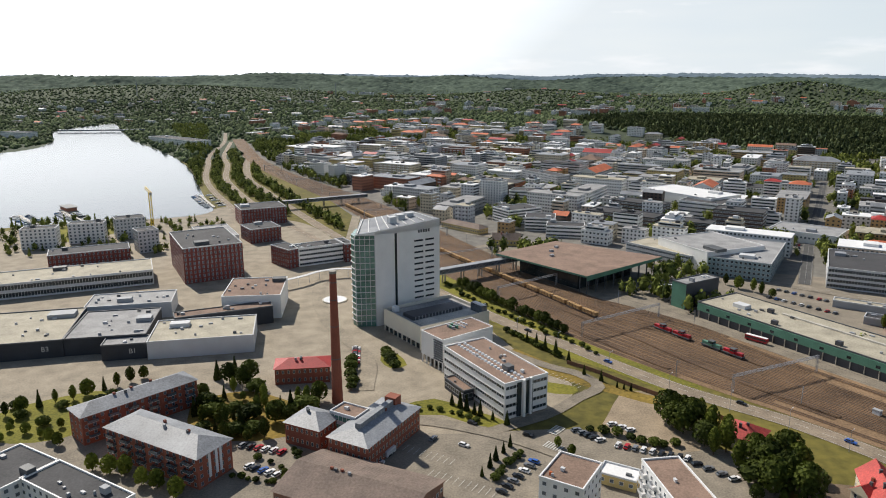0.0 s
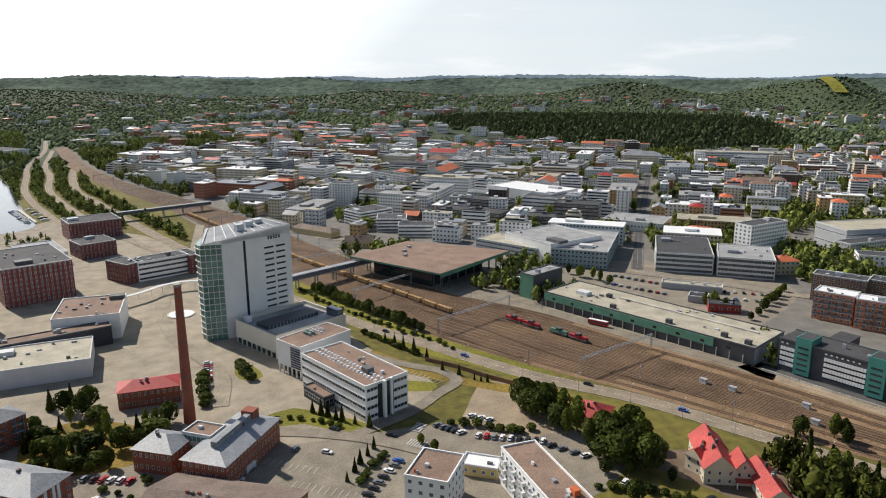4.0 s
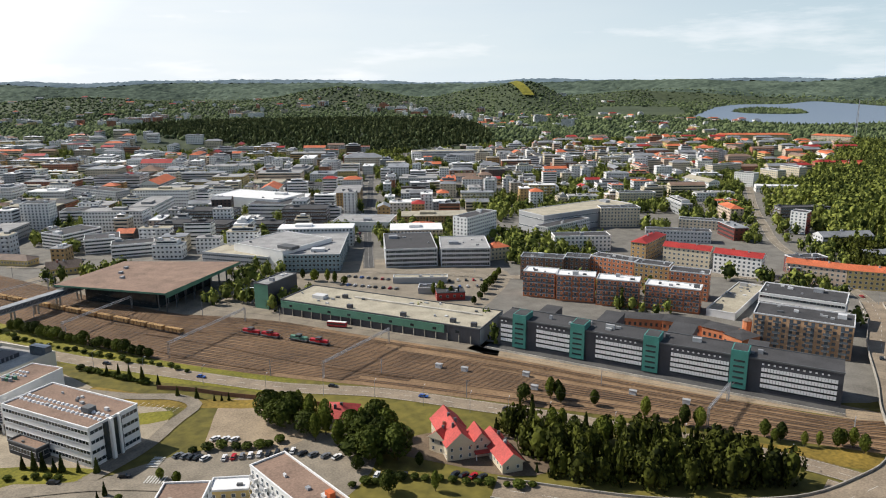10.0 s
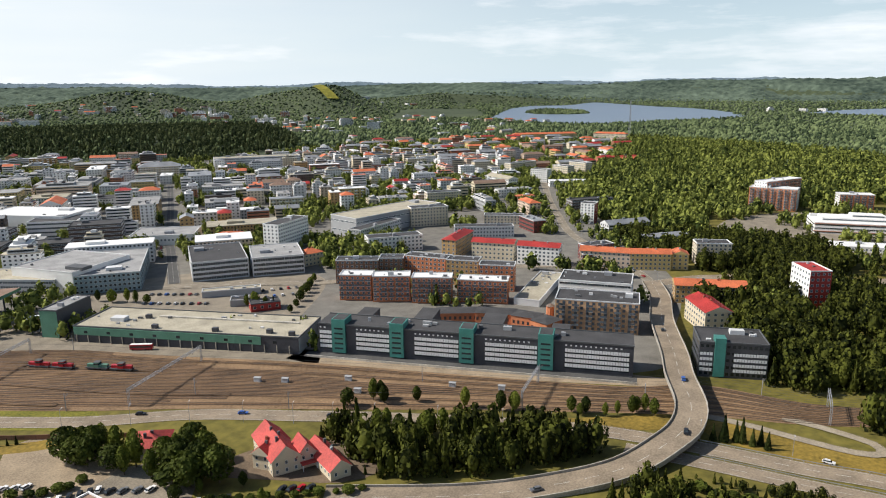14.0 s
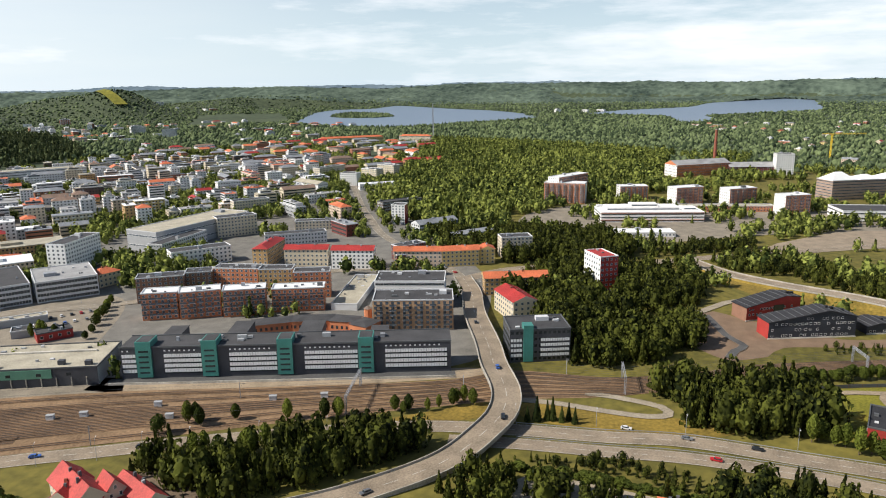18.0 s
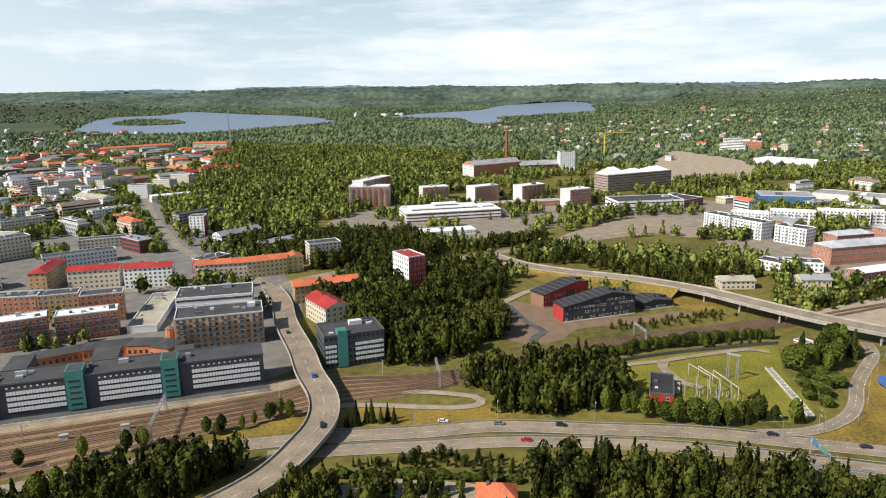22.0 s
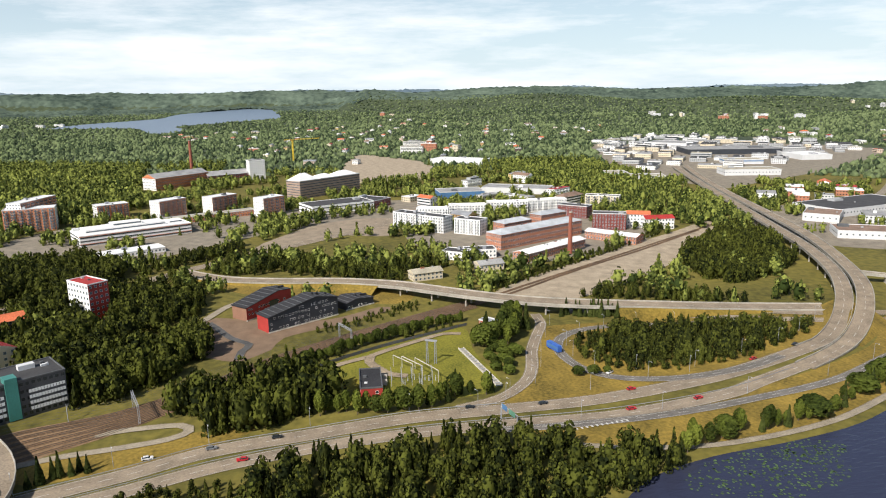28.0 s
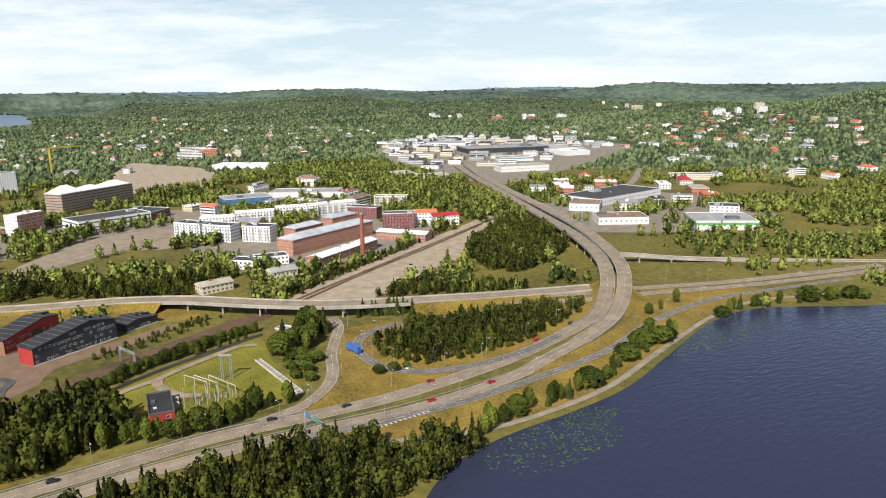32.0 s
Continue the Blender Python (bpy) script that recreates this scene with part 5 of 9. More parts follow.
building("apartment_block", -140.2, 250.4, 47.5, 48.4, 12.4, 12, APT_BRICK, roof="hip", floors=4, balc=1, label="long red brick apartment block with balconies and grey metal roof", category="apartment block")
building("entrance_pavilion", 0.6, 303.0, -60.6, 17.0, 5.3, 5, OFF_DARK, floors=1, roofm="brown_roof", label="low louvred entrance pavilion in front of the office", category="pavilion")
building("garden_house", 212, 24, -84, 13, 10, 5, style("cream_wall", roofm="orange_roof", gap=2.8, ww=1.1), roof="hip", roofm="orange_roof", floors=1, pitch=0.6, label="small cream house with orange tiled roof behind a hedge", category="house")
building("red_shed", 307.6, -43.4, -98.0, 10.5, 24.0, 4.4, RED_SHED, roofm="black_roof", floors=1, label="red shed with black felt roof in the substation yard", category="shed")
building("office_block", 0.4, 313.8, -59.5, 49.5, 22.5, 16, OFF_WHITE, floors=4, domes=2, roofm="brown_roof", label="long white office block with brown flat roof and skylights", category="office building")
building("brick_house", -78.5, 306.4, 7.8, 25.2, 13.0, 8, OFF_BRICK, roof="hip", roofm="red_roof", floors=2, pitch=0.35, label="old two storey brick house with red metal hip roof", category="house")
building("teal_office", 325.4, 114.8, -60.8, 31.6, 22.0, 17.5, OFF_GREY, floors=5, teal=(0.22,), bands=1, label="grey office with white louvre bands and a teal stair tower", category="office building")
building("exhibition_hall", -150.5, 337.3, 11.5, 52.5, 33.3, 9, HALL_LIGHT, floors=0, roofm="pale_roof", label="pale grey exhibition hall with flat roof", category="exhibition hall")
building("exhibition_hall", -172.9, 335.0, 11.4, 21.5, 11.5, 8, HALL_DARK, floors=0, roofm="grey_roof", label="low dark exhibition hall annex", category="exhibition hall")
building("exhibition_hall", -195.1, 341.7, 11.3, 40.0, 44.5, 9, HALL_DARK, floors=0, roofm="grey_roof", label="dark fronted exhibition hall with grey felt roof", category="exhibition hall")
building("apartment_block", 340.7, 205.3, -64.7, 47.3, 22.2, 18, APT_BROWNGLASS, floors=6, balc=1, label="brown clad block with glazed balconies and dark roof", category="apartment block")
building("dark_gallery", -148.7, 371.2, 23.8, 53.9, 10.6, 10, HALL_DARK, floors=0, roofm="brown_roof", label="long dark gallery with brown roof strip", category="hall")
building("pump_house", 388.0, -128.5, -144.3, 14.9, 7.0, 4, OFF_BRICK, floors=1, label="small brick pump house", category="shed")
building("apartment_house", 385.2, 134.0, -47.0, 15.6, 30.0, 13, APT_CREAM, roof="gable", roofm="red_roof", floors=4, label="cream apartment house with bright red gable roof", category="apartment house")
building("exhibition_hall", -248.1, 328.0, 14.0, 54.5, 54.0, 9, HALL_DARK, floors=0, roofm="pale_roof", label="dark fronted exhibition hall with pale flat roof", category="exhibition hall")
building("theatre_hall", -130.6, 397.7, 6.2, 34.2, 39.3, 14, HALL_WHITE, floors=0, roofm="brown_roof", label="white hall with brown flat roof", category="hall")
building("bus_terminal", 152.3, 403.7, -59.4, 133.4, 35.0, 9, TERMINAL, floors=0, stripe="terminal", roofm="pale_roof", label="long bus terminal with green facade and pale roof deck", category="terminal")
building("terminal_tower", 143.5, 425.4, -59.4, 11.0, 30.0, 16, TERM_TOWER, floors=0, roofm="grey_roof", label="dark lift tower block with green end wall", category="tower block")
building("office_building", 377.4, 225.3, -66.7, 45.0, 25.6, 18, OFF_WHITE, floors=5, label="white office with dark ribbon windows and roof plant", category="office building")
building("parking_deck", 363.8, 250.1, -71.1, 17.0, 72.1, 4, HALL_LIGHT, floors=0, roofm="pale_roof", label="pale concrete parking deck", category="parking deck")
building("market_kiosk", 246.2, 369.7, -27.7, 18.6, 10.0, 5, RED_SHED, floors=1, roofm="dark_roof", label="low red market building with dark roof", category="kiosk")
building("apartment_block", 324.5, 303.8, -53.0, 26.4, 13.0, 17, APT_ORANGE, floors=5, roofm="white_roof", balc=2, label="orange brick apartment block with white roof and glazed balconies", category="apartment block")
building("exhibition_hall", -209.7, 392.7, 13.0, 48.3, 25.9, 9, HALL_LIGHT, floors=0, roofm="grey_roof", label="grey roofed exhibition hall with roof vents", category="exhibition hall")
building("apartment_block", 345.0, 282.1, -59.3, 33.2, 13.0, 15, APT_ORANGE, floors=4, roofm="white_roof", balc=2, label="orange brick apartment block with white roof", category="apartment block")
building("apartment_block", 310.3, 325.7, -48.3, 24.9, 13.0, 17, APT_ORANGE, floors=5, roofm="white_roof", balc=2, label="orange brick apartment block with white roof and glazed balconies", category="apartment block")
building("apartment_block", 299.3, 345.7, -54.1, 21.5, 13.0, 17, APT_ORANGE, floors=5, roofm="white_roof", balc=2, label="orange brick apartment block with white roof and glazed balconies", category="apartment block")
building("market_kiosk", 244.5, 390.1, -38.1, 11.5, 10.0, 4, HALL_GREY, floors=0, roofm="dark_roof", label="low grey kiosk with dark roof", category="kiosk")
building("apartment_house", 432.3, 171.1, -60.8, 43.9, 14.0, 12, APT_OCHRE, roof="gable", roofm="orange_roof", floors=4, label="ochre apartment house with orange roof", category="apartment house")
building("apartment_block", 375.4, 287.6, -59.8, 24.6, 13.0, 18, APT_ORANGE, floors=6, label="orange brick apartment block with flat roof", category="apartment block")
building("market_canopy", 243.4, 421.7, -33.8, 38.7, 8.0, 4, YELLOW_SHED, floors=0, roofm="pale_roof", label="low market canopy with long pale roof", category="canopy")
building("apartment_block", 372.6, 314.8, -63.9, 23.2, 13.0, 18, APT_OCHRE, floors=6, label="ochre brick apartment block with flat roof", category="apartment block")
building("apartment_block", 324.0, 377.5, -50.2, 30.7, 13.0, 17, APT_BROWN, floors=6, label="brown brick apartment block with flat roof", category="apartment block")
building("apartment_tower", 485.5, 116.1, -138.9, 23.5, 13.5, 25, APT_REDWHITE, floors=7, roofm="red_roof", label="white and red point block with red roof", category="apartment block")
take(466, 98, 9)
building("apartment_block", 348.4, 357.9, -52.0, 17.7, 13.0, 17, APT_BROWN, floors=6, label="brown brick apartment block with flat roof", category="apartment block")
building("apartment_block", 363.8, 347.3, -71.5, 32.3, 13.0, 18, APT_ORANGE, floors=6, label="orange brown brick apartment block with flat roof", category="apartment block")
building("brick_block", -179.1, 472.0, 28.6, 40.7, 61.2, 25, APT_DARKRED, floors=8, label="large dark red brick block with regular windows", category="office building")
building("pale_house", 499.8, -114.8, -80.7, 23.6, 12.0, 6, APT_CREAM, roof="gable", roofm="pale_roof", floors=2, label="pale yellow house with grey roof below the viaduct", category="house")
building("gallery_hall", -296.7, 431.3, 23.6, 104.1, 34.4, 10, GALLERY, floors=2, roofm="pale_roof", label="long gallery hall with pale roof and open colonnade", category="hall")
building("pale_house", 501.7, -167.6, -84.6, 20.2, 12.0, 8, APT_CREAM, roof="gable", roofm="grey_roof", floors=2, label="pale house with grey gable roof", category="house")
building("office_building", -108.9, 518.0, 30.0, 36.6, 16.0, 14, OFF_WHITE, floors=4, label="white office with dark window bands", category="office building")
building("parking_house", 297.8, 440.8, -31.9, 38.1, 45.0, 14, PARKING, floors=4, roofm="grey_roof", label="parking house with pale decks", category="parking house")
building("parking_house", 261.3, 463.5, -28.1, 40.2, 60.0, 14, PARKING, floors=4, roofm="dark_roof", label="parking house with open white decks", category="parking house")
building("teal_block", 191.9, 497.2, -31.8, 42.5, 77.6, 13, OFF_TEAL, floors=4, roofm="grey_roof", label="blue grey office block with flat roofs", category="office building")
building("office_building", -75.7, 532.0, 31.9, 7.9, 22.0, 14, APT_DARKRED, floors=4, label="red brick office wing with flat roof", category="office building")
building("apartment_house", 491.1, 230.6, -56.2, 30.1, 13.0, 13, APT_YELLOW, roof="gable", roofm="orange_roof", floors=4, label="yellow apartment house with orange roof", category="apartment house")
building("brick_house", 475.3, 262.5, -47.6, 26.5, 12.0, 10, APT_DARKRED, floors=3, label="red brown brick row among garden trees", category="apartment block")
building("apartment_house", 476.6, 266.2, -67.8, 38.2, 13.0, 13, APT_PINK, roof="gable", roofm="orange_roof", floors=4, label="pale apartment house with orange red roof", category="apartment house")
building("office_building", -132.9, 530.2, -44.5, 24.6, 13.0, 14, APT_DARKRED, floors=4, label="red brick office end block", category="office building")
building("apartment_house", 453.6, 309.3, -69.6, 33.3, 13.0, 15, APT_WHITE, roof="gable", roofm="red_roof", floors=5, label="white apartment house with red metal roof", category="apartment house")
building("market_house", 341.1, 433.7, -8.5, 17.1, 14.0, 10, APT_CREAM, roof="hip", roofm="orange_roof", floors=3, label="cream house with orange tiled roof", category="house")
building("apartment_house", 511.9, 206.9, -59.0, 12.4, 13.0, 12, APT_YELLOW, roof="gable", roofm="orange_roof", floors=4, label="yellow apartment house with orange roof", category="apartment house")
building("brick_house", 495.0, 270.4, -25.8, 26.7, 12.0, 12, APT_DARKRED, floors=4, label="dark red brick block among garden trees", category="apartment block")
building("apartment_house", 445.2, 348.6, -67.5, 35.0, 13.0, 14, APT_CREAM, roof="gable", roofm="red_roof", floors=4, label="cream apartment house with red metal roof", category="apartment house")
building("apartment_house", 430.0, 367.8, -71.8, 12.3, 42.2, 16, APT_OCHRE, roof="hip", roofm="red_roof", floors=5, label="ochre apartment house with red roof", category="apartment house")
building("brick_factory", 528.7, -216.6, -61.3, 84.0, 14.0, 7, APT_BRICKPALE, floors=2, roof="gable", pitch=0.25, roofm="white_band", label="low brick factory shed with pale roof", category="factory")
building("apartment_tower", 537.5, 197.8, -56.5, 26.3, 15.0, 17, APT_CREAM, floors=6, label="cream point block with flat roof", category="apartment block")
building("shopping_hall", 170.7, 547.0, -67.7, 54.3, 54.8, 16, HALL_WHITE, floors=0, roofm="grey_roof", label="large white shopping hall with grey roof", category="shopping hall")
building("grey_block", 147.9, 556.5, -52.4, 59.3, 30.0, 10, OFF_GREY2, floors=3, roofm="pale_roof", label="pale grey low office block", category="office building")
building("blue_shop", 558.5, -173.6, -97.6, 26.6, 15.0, 7, SHOP_BLUE, floors=2, label="blue and red flat roofed shop", category="shop")
building("blue_shop", 564.5, -153.9, -131.4, 21.5, 15.0, 7, SHOP_BLUE, floors=2, label="white and blue flat roofed shop", category="shop")
building("apartment_block", 402.9, 426.1, -32.0, 47.6, 16.0, 13, APT_WHITE, floors=4, label="white office with grey roof", category="office building")
building("station_house", 42.1, 588.8, -9.5, 23.3, 11.0, 5, WOOD_YELLOW, roof="gable", roofm="tile_roof", floors=1, pitch=0.8, label="yellow wooden station house with brown tile roof", category="station house")
building("red_block", -295.9, 512.2, 26.2, 56.8, 22.6, 10, APT_DARKRED, floors=3, label="low dark red apartment block with flat roof", category="apartment block")
building("grey_hall", -200.8, 573.8, 27.6, 30.5, 53.4, 9, HALL_LIGHT, floors=0, roofm="grey_roof", label="low hall with wide grey flat roof", category="hall")
building("tower_block", 349.7, 499.0, -72.3, 15.6, 45.1, 25, APT_WHITE, floors=8, label="white slab block with blue grey windows", category="apartment block")
building("lakeside_block", -247.6, 560.4, 37.0, 16.2, 16.0, 18, APT_GREY, floors=6, label="grey lakeside apartment block by a crane", category="apartment block")
building("brick_factory", 578.8, -212.8, -67.0, 108.0, 20.0, 14, APT_BRICKPALE, floors=3, roof="hip", pitch=0.34, roofm="zinc_roof", label="long old brick factory with pale metal hip roof", category="factory")
building("brick_factory", 638.0, -238.0, -67.0, 38.0, 16.0, 12, APT_BRICKPALE, floors=3, roof="hip", pitch=0.34, roofm="zinc_roof", label="rear brick factory wing with pale metal hip roof", category="factory")
building("brick_factory", 664.0, -288.0, -67.0, 38.0, 16.0, 13, APT_BRICKPALE, floors=3, roof="hip", pitch=0.34, roofm="zinc_roof", label="rear brick factory wing with pale metal hip roof", category="factory")
building("office_building", -166.0, 594.9, 33.0, 27.6, 26.9, 12, APT_DARKRED, floors=4, label="red brick office with flat roof", category="office building")
building("apartment_block", 423.1, 457.0, 8.9, 63.4, 14.0, 13, APT_GREY, floors=4, label="pale grey stepped block", category="office building")
building("white_block", 92.5, 622.4, -12.2, 33.5, 20.0, 10, OFF_WHITE, floors=3, label="white office with columns", category="office building")
building("apartment_block", 497.2, 409.3, -47.5, 55.4, 14.0, 10, APT_GREY, floors=3, label="long grey row house block", category="apartment block")
building("white_block", 76.4, 648.9, -9.9, 27.9, 25.0, 12, OFF_WHITE, floors=4, label="dark and white office block", category="office building")
building("station_house", -1.5, 665.2, -46.2, 49.3, 12.0, 5, WOOD_YELLOW, roof="hip", roofm="tile_roof", floors=1, pitch=0.5, label="yellow wooden railway house with brown roof", category="station house")
building("white_school", 655.3, 126.3, -66.8, 53.8, 20.0, 4, HALL_WHITE, floors=1, roofm="white_roof", label="low white school wing", category="school")
building("lakeside_block", -351.2, 572.5, 15.1, 27.2, 14.0, 17, APT_WHITE, floors=6, label="white lakeside apartment block with brown end", category="apartment block")
building("brown_block", 201.1, 641.3, -32.1, 44.7, 20.0, 12, APT_CHOCOLATE, floors=4, label="brown brick block among town streets", category="office building")
building("lakeside_block", -288.1, 609.9, 32.3, 24.6, 16.0, 18, APT_GREY, floors=6, label="grey and white lakeside apartment block", category="apartment block")
building("brick_factory", 601.6, -306.1, -145.2, 51.9, 16.0, 7, APT_BRICKPALE, floors=2, roof="gable", pitch=0.25, roofm="white_roof", label="low brick factory with white roof", category="factory")
building("lakeside_block", -322.6, 594.5, 15.5, 28.6, 14.0, 17, APT_WHITE, floors=6, label="white lakeside apartment block with brown end", category="apartment block")
building("white_hall", 288.5, 615.2, -41.5, 55.9, 40.0, 9, HALL_WHITE, floors=1, roofm="grey_roof", label="low white shop building", category="store")
building("grey_mall", 441.5, 518.2, -91.6, 36.9, 117.4, 18, HALL_GREY, floors=2, roofm="pale_roof", label="dark grey mall with pale roof deck", category="mall")
building("brown_block", 139.6, 678.5, -39.6, 68.3, 25.0, 14, APT_CHOCOLATE, floors=4, label="dark brown office block", category="office building")
building("office_building", -193.5, 667.1, 26.1, 43.7, 34.5, 16, APT_DARKRED, floors=5, label="red brick and white office with dark flat roof", category="office building")
building("white_block", 667.5, -195.5, -136.1, 29.1, 16.0, 15, APT_WHITE, floors=5, balc=1, label="white point block with balconies", category="apartment block")
building("white_block", 49.4, 694.8, -59.7, 27.4, 39.2, 14, OFF_WHITE, floors=5, label="white and dark office block", category="office building")
building("apartment_block", 509.5, 475.6, -32.3, 38.8, 14.0, 19, APT_CREAM, floors=6, label="cream slab block with flat roof", category="apartment block")
building("brown_block", 255.9, 659.6, -32.3, 43.7, 25.0, 18, APT_CHOCOLATE, floors=5, label="dark brown brick block", category="office building")
building("apartment_block", 567.9, 428.9, -57.4, 40.5, 12.0, 9, APT_CREAM, floors=3, label="long cream row among town streets", category="apartment block")
building("white_block", 694.7, -164.5, -141.3, 32.5, 16.0, 16, APT_WHITE, floors=5, balc=1, label="white point block with balconies", category="apartment block")
building("brick_block", 639.4, -333.4, -118.7, 32.9, 16.0, 16, APT_DARKRED, floors=5, label="red brick apartment block", category="apartment block")
building("white_house", 617.7, -381.2, -99.1, 29.7, 13.0, 11, APT_WHITE, floors=3, roof="gable", roofm="red_roof", label="white apartment house with red roof", category="apartment house")
building("point_block", 634.7, 355.6, -76.8, 14.2, 14.0, 20, APT_REDWHITE, floors=7, label="white and red point block by the street", category="apartment block")
building("white_block", 716.7, -143.5, -143.4, 30.9, 16.0, 17, APT_WHITE, floors=6, balc=1, label="white point block with balconies", category="apartment block")
building("warehouse", 445.6, -580.5, -127.6, 60.2, 50.0, 9, SHOP_WHITE, floors=1, roofm="grey_roof", stripe="shop_green", label="retail warehouse with green stripe", category="warehouse")
building("white_house", 635.4, -369.9, -118.8, 22.7, 13.0, 14, APT_WHITE, floors=4, roof="gable", roofm="orange_roof", label="white apartment house with orange roof", category="apartment house")
school = building("white_school", 722.8, 157.0, -67.0, 105.8, 40.0, 10, OFF_WHITE, floors=3, roofm="white_roof", label="large white school with stepped flat roofs", category="school")
for a, b, c, d, z0, z1 in ((8, 12, 84, 34, 10.12, 13.6), (34, 16, 62, 30, 13.6, 16.4), (88, 14, 102, 30, 10.12, 12.4)):
    m = Mesh()
    m.box(a, b, z0, c, d, z1)
    storey = part("upper_storey", m, "white_wall", school)
    m = Mesh()
    m.box(a + 1, b - 0.06, z0 + 1.0, c - 1, b + 0.02, z0 + 2.2)
    part("ribbon_window", m, "window_glass", storey)
for z in (2.2, 9.4):
    m = Mesh()
    m.box(-0.3, -0.5, z, 106.1, -0.02, z + 0.5)
    part("brick_band", m, "brick_pale", school)
building("warehouse", 523.6, -525.2, -122.7, 52.3, 35.0, 7, SHOP_WHITE, floors=1, roofm="brown_roof", label="warehouse with wide flat roof", category="warehouse")
building("brown_block", 175.1, 724.2, -43.9, 52.3, 25.0, 16, APT_CHOCOLATE, floors=5, label="dark grey office block", category="office building")
building("white_hall", 243.0, 720.7, -38.5, 43.8, 40.0, 16, OFF_WHITE, floors=4, label="white department store among town streets", category="store")
building("white_row", 751.3, -176.6, -111.9, 35.4, 13.0, 13, APT_WHITE, floors=4, roofm="white_roof", balc=1, label="white apartment row among town streets", category="apartment block")
building("brown_block", 682.1, 392.6, -31.3, 51.8, 14.0, 13, APT_CHOCOLATE, floors=4, label="dark brown slab block by the street", category="apartment block")
building("white_row", 759.4, -216.5, -103.4, 42.4, 13.0, 13, APT_WHITE, floors=4, roofm="white_roof", balc=1, label="white apartment row with grey roof", category="apartment block")
building("brick_block", 721.4, -332.5, -138.8, 34.6, 16.0, 13, APT_DARKRED, floors=4, label="red brick apartment block", category="apartment block")
building("tower_block", 41.4, 797.8, -32.1, 27.8, 16.0, 26, APT_WHITE, floors=9, label="white nine storey slab block", category="apartment block")
building("white_block", 75.2, 801.0, -23.1, 41.1, 25.0, 14, OFF_WHITE, floors=4, label="white office with band windows", category="office building")
building("low_block", 795.2, 147.9, -68.7, 165.4, 15.0, 6, APT_REDWHITE2, floors=2, roofm="pale_roof", label="long low brick block with pale roof", category="building")
building("white_row", 764.6, -264.8, -101.0, 47.0, 13.0, 13, APT_WHITE, floors=4, roofm="white_roof", balc=1, label="white apartment row with grey roof", category="apartment block")
building("apartment_block", 611.4, 544.2, -32.6, 41.8, 14.0, 16, APT_CREAM, floors=5, label="cream slab block with flat roof", category="apartment block")
building("white_row", 759.5, -314.4, -92.9, 46.2, 13.0, 13, APT_WHITE, floors=4, roofm="white_roof", balc=1, label="white apartment row with grey roof", category="apartment block")
building("white_hall", 225.0, 791.5, -57.5, 90.7, 50.0, 18, HALL_WHITE, floors=0, roofm="white_roof", label="white department store with stepped roof", category="store")
building("low_hall", 822.3, -69.5, -72.7, 80.2, 40.0, 10, OFF_WHITE, floors=2, label="low white hall with brick ends", category="hall")
building("warehouse", 607.3, -560.8, -139.0, 34.4, 40.0, 8, SHOP_WHITE, floors=1, roofm="brown_roof", label="warehouse with pinkish flat roof", category="warehouse")
building("point_block", 833.5, -15.7, -51.2, 31.7, 18.0, 21, APT_REDWHITE2, floors=6, roofm="white_roof", balc=1, label="red brick and white point block among trees", category="apartment block")
building("warehouse", 503.5, -677.7, -138.5, 31.5, 25.0, 7, SHOP_WHITE, floors=2, roofm="dark_roof", label="low dark roofed hall", category="warehouse")
building("low_hall", 846.2, -146.1, -47.3, 35.3, 40.0, 9, APT_DARKRED, floors=2, label="low brick hall among town streets", category="hall")
building("warehouse", 607.9, -609.4, -81.7, 133.0, 60.0, 8, SHOP_WHITE, floors=1, roofm="dark_roof", label="warehouse with dark ribbed roof", category="warehouse")
building("point_block", 826.2, 249.9, -82.8, 49.0, 20.0, 24, APT_REDWHITE2, floors=8, roofm="white_roof", balc=1, label="red brick and white point block among trees", category="apartment block")
building("point_block", 831.3, 232.9, -19.8, 61.9, 16.0, 30, APT_REDWHITE2, floors=9, roofm="white_roof", balc=1, label="red brick and white point block among trees", category="apartment block")
building("point_block", 860.5, 99.4, -47.0, 37.1, 18.0, 20, APT_REDWHITE2, floors=6, roofm="white_roof", balc=1, label="red brick and white point block among trees", category="apartment block")
building("white_row", 776.0, -393.5, -127.6, 40.7, 13.0, 13, APT_CREAM, floors=4, balc=1, label="cream apartment row among town streets", category="apartment block")
building("point_block", 872.4, 42.1, -47.7, 37.4, 18.0, 20, APT_REDWHITE2, floors=6, roofm="white_roof", balc=1, label="red brick and white point block among trees", category="apartment block")
building("point_block", 880.5, 168.8, -63.6, 35.1, 18.0, 16, APT_REDWHITE2, floors=6, roofm="white_roof", balc=1, label="red brick and white point block among trees", category="apartment block")
building("warehouse", 895.9, -243.3, -95.5, 60.9, 40.0, 8, SHOP_BLUEM, floors=0, roofm="grey_roof", label="blue warehouse with grey roof", category="warehouse")
building("office_building", -114.9, 926.1, 35.6, 43.3, 25.0, 13, OFF_DARK, floors=4, label="white and dark office", category="office building")
site = building("construction_block", 957.3, -66.7, -54.4, 111.2, 28.0, 24, SCAFFOLD, floors=7, roofm="white_roof", label="block under construction wrapped in brown scaffolding under white sheeting", category="construction site")
for a, b, h in ((0, 34, 9), (38, 70, 5), (72, 110, 6)):
    m = Mesh()
    pitched(m, b - a, 26, 24.2, h / 13.0, "hip", 0.2)
    m.v = [(x + a, y + 1, z) for x, y, z in m.v]
    part("sheeting", m, ("white_roof", "white_roof"), site, "white plastic sheeting over the roof")
